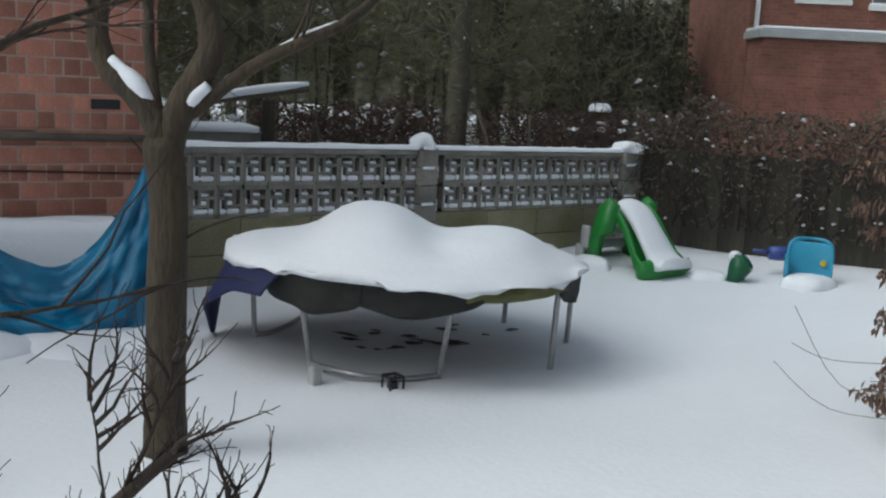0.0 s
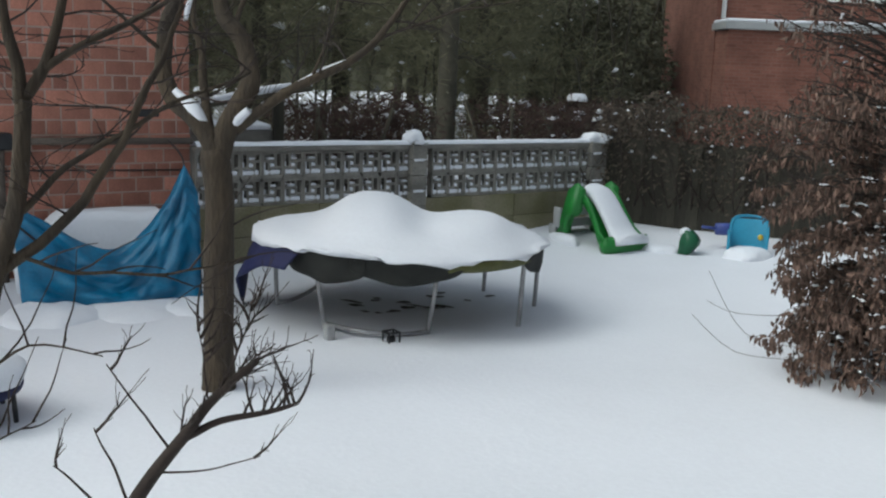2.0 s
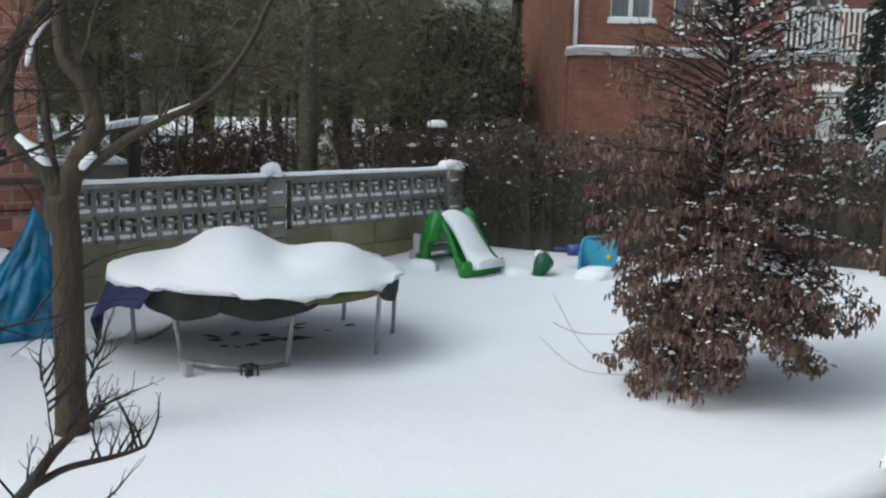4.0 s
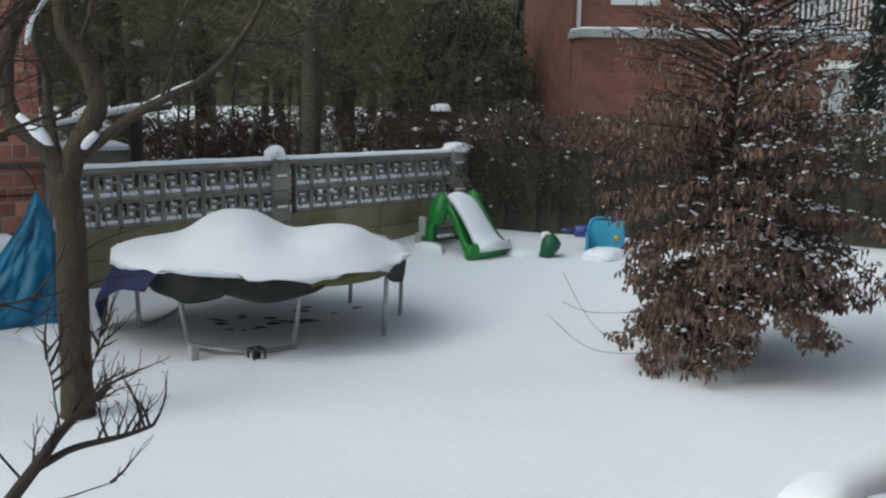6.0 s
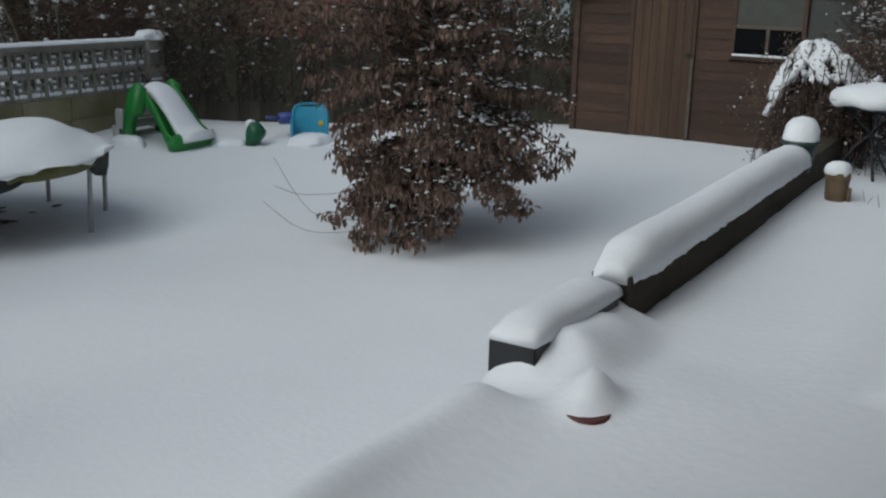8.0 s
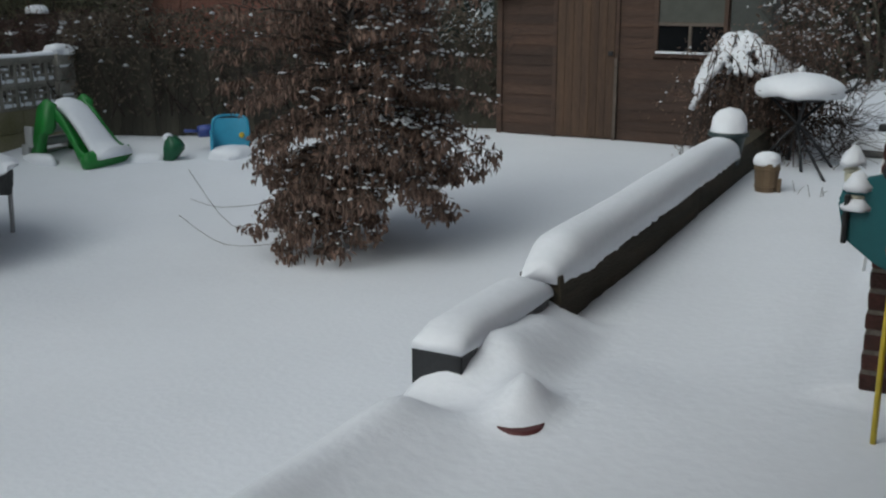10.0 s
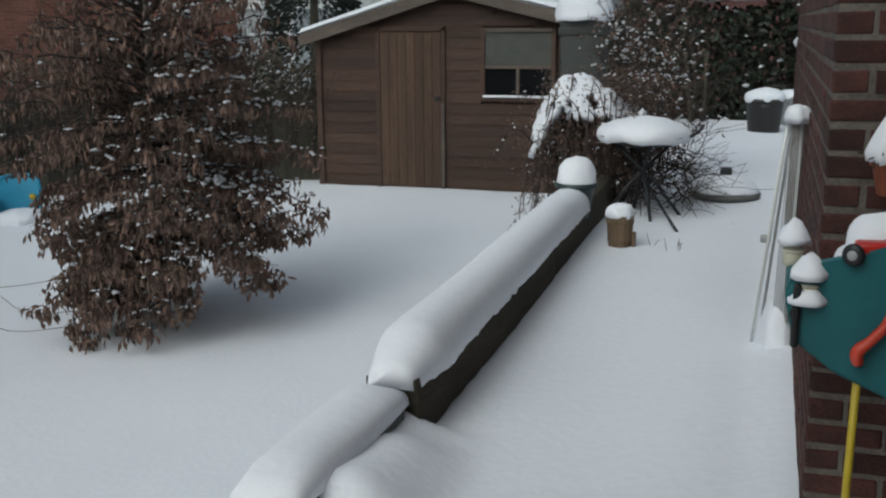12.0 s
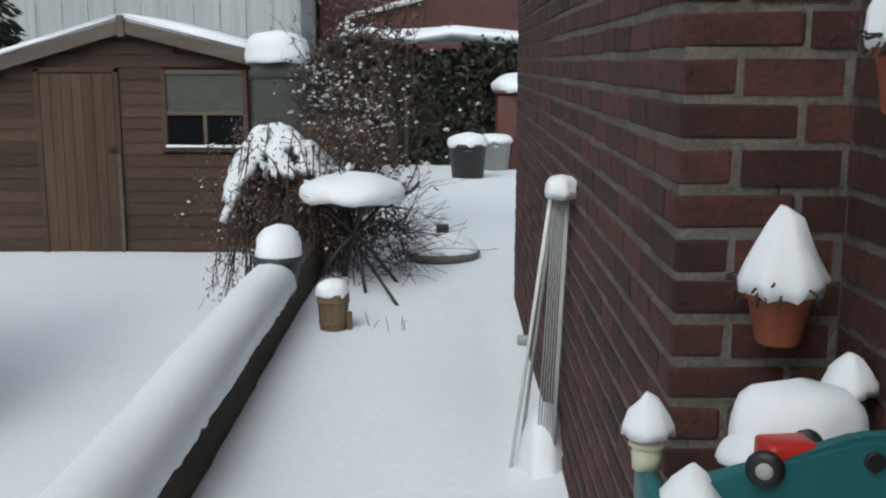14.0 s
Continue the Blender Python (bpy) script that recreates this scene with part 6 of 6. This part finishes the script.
for x0, x1, z0, z1 in wins + [(5.7, 6.8, 3.25, 4.9)]:
    yy = 0.12 if x1 < 5 else 0.62
    w = part("window", box(B(), (x0, yy + 0.05, z0), (x1, yy + 0.06, z1)), PALE_GLASS, hs, "white framed window", False)
    n = 3 if x1 - x0 > 1.5 else 2
    for lo, hi in (((x0, z0), (x0 + 0.07, z1)), ((x1 - 0.07, z0), (x1, z1)), ((x0, z1 - 0.07), (x1, z1)), ((x0, z0), (x1, z0 + 0.08))):
        part("frame", box(B(), (lo[0], yy, lo[1]), (hi[0], yy + 0.07, hi[1]), 0.004), WHITE_PAINT, w, "", False)
    for k in range(1, n):
        x = x0 + (x1 - x0) * k / n
        part("mullion", box(B(), (x - 0.05, yy, z0 + 0.08), (x + 0.05, yy + 0.07, z1 - 0.07), 0.004), WHITE_PAINT, w, "", False)
    part("net_curtain", box(B(), (x0 + 0.05, yy + 0.12, z0 + 0.35), (x1 - 0.05, yy + 0.14, z1)), mat("net_curtain_cloth", (0.33, 0.34, 0.33), 0.9, 0.3, 3, 40, 0.2, stretch=(8, 1, 0.5)), w, "pale net curtain", False)
    part("lintel", box(B(), (x0 - 0.15, -0.03 if x1 < 5 else 0.47, z1 + 0.005), (x1 + 0.15, 0.10 if x1 < 5 else 0.60, z1 + 0.16), 0.006), WHITE_PAINT, hs, "pale concrete lintel", False)
    part("sill", box(B(), (x0 - 0.06, -0.08 if x1 < 5 else 0.42, z0 - 0.09), (x1 + 0.06, 0.11 if x1 < 5 else 0.6, z0 - 0.005), 0.006), WHITE_PAINT, hs, "", False)
    tagged(part("snow_strip", box(B(), (x0 - 0.05, -0.075, z0 - 0.004), (x1 + 0.05, 0.10, z0 + 0.05), 0.02, 2), SNOW), "snow on a window sill", "snow", "sill snow").matrix_world = hs.matrix_world.copy()
ext = part("extension", box(B(), (0.02, -1.2, -0.5), (9.0, -0.01, 2.925), 0.01), FBRICK, hs, "single-storey brick extension", False)
part("fascia", box(B(), (-0.08, -1.35, 2.93), (9.1, -0.01, 3.08), 0.01), GREY_PL, hs, "white fascia board", False)
for x0, x1 in ((5.6, 8.4),):
    w = part("window", box(B(), (x0, -1.24, 0.9), (x1, -1.205, 2.5)), PALE_GLASS, hs, "white framed window", False)
    for lo, hi in (((x0, 0.9), (x0 + 0.08, 2.5)), ((x1 - 0.08, 0.9), (x1, 2.5)), ((x0, 2.42), (x1, 2.5)), ((x0, 0.9), (x1, 0.98)), (((x0 + x1) / 2 - 0.04, 0.9), ((x0 + x1) / 2 + 0.04, 2.5))):
        part("frame", box(B(), (lo[0], -1.29, lo[1]), (hi[0], -1.241, hi[1]), 0.004), WHITE_PAINT, w, "", False)
bm = box(B(), (-0.05, -1.32, 3.084), (9.05, -0.02, 3.15), 0.03, 3)
tagged(part("roof_snow", bm, SNOW), "flat snow on the extension roof", "snow").matrix_world = hs.matrix_world.copy()
cons = part("conservatory", box(B(), (5.4, -2.7, -0.3), (9.0, -1.36, 2.25), 0.01), PALE, hs, "white conservatory", False)
for k in range(7):
    part("frame", box(B(), (5.4 + k * 0.585, -2.76, 0.2), (5.49 + k * 0.585, -2.703, 2.2), 0.004), WHITE_PAINT, cons, "", False)
part("eave_board", box(B(), (5.3, -2.8, 2.255), (9.1, -1.36, 2.42), 0.01), WHITE_PAINT, cons, "", False)
rail = part("balcony_rail", box(B(), (4.6, -1.30, 4.02), (9.0, -1.24, 4.10), 0.008), WHITE_PAINT, hs, "white balcony railing", False)
for k in range(34):
    part("baluster", box(B(), (4.62 + k * 0.13, -1.29, 3.2), (4.66 + k * 0.13, -1.25, 4.018)), WHITE_PAINT, rail, "", False)
part("downpipe", tube(B(), [(0.15, -0.06, 3.2), (0.15, -0.06, 4.4), (0.13, -0.06, 6.4)], 0.05, 8), WHITE_PAINT, hs, "white downpipe")
for z in (4.3, 4.7, 5.4):
    part("pipe_collar", lathe(B(), [(0.05, -0.03), (0.07, -0.02), (0.07, 0.02), (0.05, 0.03)], 12, (0.15, -0.06, z)), WHITE_PAINT, hs)
part("bracket", box(B(), (-0.30, 4.4, 2.10), (0.0, 5.2, 2.17), 0.01), GUNMETAL, hs, "small dark ledge", False)
for y0, z0, y1, z1 in ((6.8, 4.65, 3.4, 7.42), (3.4, 7.42, 0.0, 6.45)):
    bm = B()
    a = [bm.verts.new(p) for p in ((-0.25, y0, z0), (-0.25, y1, z1), (-0.25, y1, z1 + 0.16), (-0.25, y0, z0 + 0.16))]
    b = [bm.verts.new((9.2, v.co.y, v.co.z)) for v in a]
    bm.faces.new(a)
    bm.faces.new(b[::-1])
    for k in range(4):
        bm.faces.new((a[k], a[(k + 1) % 4], b[(k + 1) % 4], b[k]))
    part("roof", bm, SLATE, hs, "", False)
    bm = B()
    a = [bm.verts.new(p) for p in ((-0.30, y0, z0 + 0.165), (-0.30, y1, z1 + 0.165), (-0.30, y1, z1 + 0.29), (-0.30, y0, z0 + 0.29))]
    b = [bm.verts.new((9.25, v.co.y, v.co.z)) for v in a]
    bm.faces.new(a)
    bm.faces.new(b[::-1])
    for k in range(4):
        bm.faces.new((a[k], a[(k + 1) % 4], b[(k + 1) % 4], b[k]))
    tagged(part("roof_snow", bm, SNOW, None, "", False), "snow on the house roof", "snow", "house roof snow").matrix_world = hs.matrix_world.copy()

# ---- what lies behind the screen wall ----
lw = thing("low_outbuilding", "low dark outbuilding with snow on its flat top", "outbuilding", at=(-13.2, 5.0, -0.1), turn=78)
part("wall", box(B(), (-1.2, -0.4, -0.3), (0.85, 0.4, 1.15), 0.01), CONCRETE, lw, "", False)
part("post", box(B(), (0.78, -0.48, 0), (0.93, -0.405, 1.55), 0.01), FENCE_WOOD, lw, "", False)
tagged(part("roof_snow", box(B(), (-1.25, -0.45, 1.153), (0.76, 0.45, 1.23), 0.03, 3), SNOW), "snow on a low outbuilding", "snow").matrix_world = lw.matrix_world.copy()
bh_ = thing("snowy_bough", "low bough thick with snow behind the wall", "branch", at=(-14.0, 6.0, 1.2))
part("wood", tube(B(), smooth_path([(0, -1.0, 0.05), (0, 0, 0.25), (0.1, 0.9, 0.38)], 4), 0.05, 6), FAR_BARK, bh_)
tagged(part("snow_strip", tube(B(), smooth_path([(-14.0, 5.0, 1.30), (-14.0, 6.0, 1.50), (-13.9, 6.9, 1.64)], 4), [0.03, 0.045, 0.05, 0.06, 0.06, 0.065, 0.06, 0.05, 0.03], 8), SNOW), "snow lying along a bough", "snow")
for sd, lo, hi, cnt in ((31, (-15.2, 6.6, -0.1), (-13.6, 9.2, 1.55), 2600), (32, (-16.0, 11.0, -0.1), (-13.5, 14.5, 1.55), 3000)):
    foliage_mass("russet_hedge", "reddish brown winter hedge beyond the wall", "hedge", RUSSET, lo, hi, cnt * 2, 0.24, 0.006, sd,
                 lambda p: p.z < 1.35 + 0.25 * noise.noise(Vector((p.x, p.y, 0))), 0.10)
tagged(snow_dome("snow_mound", (-15.0, 13.2, 1.40), 0.20, 0.13, wob=0.2), "lump of snow on a far post", "snow")


# woodland: a few kinds of tree, repeated
def wood_tree(seed, h, spread, leafy):
    rg = random.Random(seed)
    t = thing("woodland_tree", "tall dark winter tree overgrown with ivy", "tree", "woodland trees")
    part("trunk", tube(B(), smooth_path([(0, 0, -0.4), (rg.uniform(-0.1, 0.1), 0, h * 0.3), (rg.uniform(-0.3, 0.3), rg.uniform(-0.2, 0.2), h * 0.65), (rg.uniform(-0.4, 0.4), 0, h)], 4),
                       [0.20 - 0.013 * i for i in range(13)], 8), FAR_BARK, t)
    bm, verts, faces, spots = B(), [], [], []
    for k in range(40):
        z = h * rg.uniform(0.14, 0.95)
        a = rg.uniform(0, 6.283)
        ln = spread * rg.uniform(0.5, 1.1) * (1.1 - 0.6 * z / h)
        twigs(bm, (0, 0, z), (math.cos(a), math.sin(a), rg.uniform(0.1, 0.9)), ln, 0.040, 1, rg, 0.0, 4)
        for _ in range(int(leafy * (1.15 - 0.55 * z / h))):
            r = ln * rg.random() ** 0.6
            p = Vector((math.cos(a) * r + rg.gauss(0, 0.3), math.sin(a) * r + rg.gauss(0, 0.3), z + r * 0.35 + rg.gauss(0, 0.32)))
            leaf_faces(verts, faces, p, (rg.uniform(-1, 1), rg.uniform(-1, 1), rg.uniform(-1, 0.8)), rg.uniform(0.20, 0.46), rg.uniform(0.010, 0.026), rg)
            if rg.random() < 0.006:
                spots.append((p, rg.uniform(0.02, 0.05)))
    tagged(part("branchwork", bm, FAR_BARK, t), kind="stuff")
    tagged(raw("crown", verts, faces, WOODS, t), kind="stuff")
    if spots:
        snow_bits("snow_scatter", spots, t, rg)
    return t


for sd, lo, hi, cnt in ((41, (-24, 4, 0), (-19, 12, 3.2), 2600), (42, (-22, 12, 0), (-17.5, 17, 2.6), 2200), (43, (-27, -2, 0), (-22, 6, 3.6), 2000)):
    foliage_mass("undergrowth", "grey-brown leafless undergrowth at the wood's edge", "undergrowth", WOODS, lo, hi, cnt * 2, 0.45, 0.006, sd,
                 lambda p: noise.noise(p * 0.6) > -0.25 + 0.12 * p.z - 0.25, 0.07)
foliage_mass("ivy_thicket", "dark green ivy-grown thicket beside the brick house", "thicket", mat("thicket_leaf", (0.175, 0.175, 0.115), 0.8, 0.4, 2, 20, 0.2, rand=0.5, island=True),
             (-22.4, 16.2, 0), (-18.0, 20.4, 4.5), 9000, 0.22, 0.002, 44,
             lambda p: ((p.x + 20.2) / 2.2) ** 2 + ((p.y - 18.3) / 2.1) ** 2 + ((p.z - 1.4) / 3.0) ** 2 < 1 + 0.35 * noise.noise(p * 0.9), 0.30)
protos = [wood_tree(51, 10.5, 3.0, 300), wood_tree(52, 12.0, 2.6, 250), wood_tree(53, 9.5, 3.2, 330)]
rg = random.Random(77)
k = 0
for ring, (dist, n) in enumerate(((21, 8), (26, 11), (33, 14), (42, 16))):
    for i in range(n):
        az = radians(-92 + 62 * (i + 0.5) / n + rg.uniform(-1.5, 1.5))
        dd = dist + rg.uniform(-2, 2)
        deg = math.degrees(az)
        if dd < 32 and deg > -44:
            continue
        if dd < 27 and deg > -50 :
            continue
        x, y = dd * math.sin(az), dd * math.cos(az)
        m = pose(x, y, -0.1, 0, 0, rg.uniform(0, 360)) @ Matrix.Scale(rg.uniform(0.85, 1.2), 4)
        if k < 3:
            protos[k].matrix_world = m
        else:
            copy_thing(protos[k % 3], m).scale = Vector((1, 1, 1)) * rg.uniform(0.9, 1.2)
        k += 1
# the depth of the wood, an uneven dark band far behind
verts, faces = [], []
for i in range(141):
    az = radians(-125 + 175 * i / 140)
    for j, z in enumerate((-2, 6, 11.5 + 3.5 * noise.noise(Vector((i * 0.31, 0, 0))) + 1.6 * noise.noise(Vector((i * 1.7, 0, 0))))):
        if j == 2 and (-50 < math.degrees(az) < -41 or -75 < math.degrees(az) < -58):
            z *= 0.62
        d = 64 + 2 * noise.noise(Vector((i * 0.8, j * 2.0, 5)))
        verts.append((d * math.sin(az), d * math.cos(az), z if az < radians(-20) else z * 0.8))
for i in range(140):
    for j in range(2):
        faces.append((i * 3 + j, i * 3 + 3 + j, i * 3 + 4 + j, i * 3 + 1 + j))
tagged(raw("backdrop", verts, faces, mat("distant_wood", (0.215, 0.208, 0.140), 1.0, 0.5, 0.35, 2.5, 0.0, stretch=(2, 2, 0.35)), None, smooth=True), "dark distant woodland", "woodland", kind="structure")

# unseen walls behind the camera, added to close the place and shade the corner
BACK = mat("shade_wall_brick", (0.16, 0.05, 0.04), 0.9, 0.4, 6, 60, 0.4)
tagged(part("shade_wall_back", box(B(), (-1.3, -1.35, -0.4), (3.0, -1.10, 4.6)), BACK, None, "", False), "unseen plain red brick wall added to shade the house corner", "wall", kind="structure")
tagged(part("shade_wall_side", box(box(B(), (0.98, -1.10, -0.4), (1.25, 0.895, 4.6)), (0.345, 0.90, -0.4), (1.25, 2.615, 6.2)), BACK, None, "", False), "unseen plain red brick wall added to shade the house corner", "wall", kind="structure")

# ---- bricks of the house corner ----
BL, BW, BH, MOD = 0.181, 0.085, 0.0535, 0.193
me_str = brick_mesh("stretcher", BW, BL, BH, BRICK, 0.005)
me_hdr = brick_mesh("header", BL, BW, BH, BRICK, 0.005)
NEAR_TO, far_v, far_f = 5.35, [], []
rgb = random.Random(9)


def put_brick(me, x, y, z):
    ob = new("brick", me)
    ob.parent = house
    ob.location = (x, y, z)
    ob.rotation_euler = (rgb.uniform(-0.012, 0.012), rgb.uniform(-0.012, 0.012), rgb.uniform(-0.014, 0.014) + rgb.choice((0, math.pi)))


def rest_brick(lo, hi):
    i = len(far_v)
    j = [rgb.uniform(-0.002, 0.002) for _ in range(3)]
    far_v.extend([(x + j[0], y + j[1], z + j[2]) for x in (lo[0], hi[0]) for y in (lo[1], hi[1]) for z in (lo[2], hi[2])])
    far_f.extend([tuple(i + q for q in f) for f in ((0, 1, 3, 2), (4, 6, 7, 5), (0, 4, 5, 1), (2, 3, 7, 6), (0, 2, 6, 4), (1, 5, 7, 3))])


z, c = 0.52, 0
while z < WTOP:
    zc = z + BH / 2
    near = z < 2.25
    y = WY + (0 if c % 2 == 0 else BW + 0.012)
    if c % 2 == 0:  # stretcher along the side, header pieces on the short front face
        front = ((WX + BW + 0.012, WX + BW + 0.012 + 0.150),)
    else:
        put_brick(me_hdr, WX + BL / 2, WY + BW / 2, zc) if near else rest_brick((WX, WY, z), (WX + BL, WY + BW, z + BH))
        front = ((WX + BL + 0.012, RX + 0.004),)
    for x0, x1 in front:
        rest_brick((x0, WY, z), (min(x1, RX + 0.004), WY + 0.08, z + BH))
    while y < WEND - 0.1:
        if near and y < NEAR_TO:
            put_brick(me_str, WX + BW / 2, y + BL / 2, zc)
        else:
            rest_brick((WX, y, z), (WX + 0.08, min(y + BL, WEND), z + BH))
        y += MOD
    y = 2.62 + (MOD / 2 if c % 2 else 0)
    while y < WY - 0.03:
        rest_brick((RX, y, z), (RX + 0.07, min(y + BL, WY - 0.012), z + BH))
        y += MOD
    z += COURSE
    c += 1
tagged(raw("brickwork", far_v, far_f, BRICK_FAR, house), kind="stuff")

# ---- blocks of the neighbour's wall ----
me_b = mesh_of(box(B(), (-0.06, -0.1325, -0.0635), (0.06, 0.1325, 0.0635), 0.003), "block", BLOCK, False)
me_h = mesh_of(box(B(), (-0.06, -0.062, -0.0635), (0.06, 0.062, 0.0635), 0.003), "half_block", BLOCK, False)
far_v, far_f = [], []
z, c = -0.35, 0
count = 0
while z < 6.4:
    half = c % 3 == 2
    w = 0.141 if half else 0.282
    y = HEDGE - (0 if c % 2 else w / 2)
    while y > -3.0:
        yc = y - w / 2
        if yc > 1.0 and 0.1 < z < 3.1:
            ob = new("block", me_h if half else me_b)
            ob.parent = nb
            ob.location = (HX - 0.06 + rgb.uniform(-0.003, 0.003), yc + rgb.uniform(-0.003, 0.003), z + 0.07 + rgb.uniform(-0.002, 0.002))
        else:
            rest_brick((HX - 0.06, yc - w / 2 + 0.004, z + 0.004), (HX, yc + w / 2 - 0.005, z + 0.136))
        y -= w
    if c % 2 == 0:
        rest_brick((HX - 0.06, HEDGE - w / 2 + 0.005, z + 0.004), (HX, HEDGE, z + 0.136))
    z += 0.1435
    c += 1
tagged(raw("blockwork", far_v, far_f, BLOCK_FAR, nb), kind="stuff")
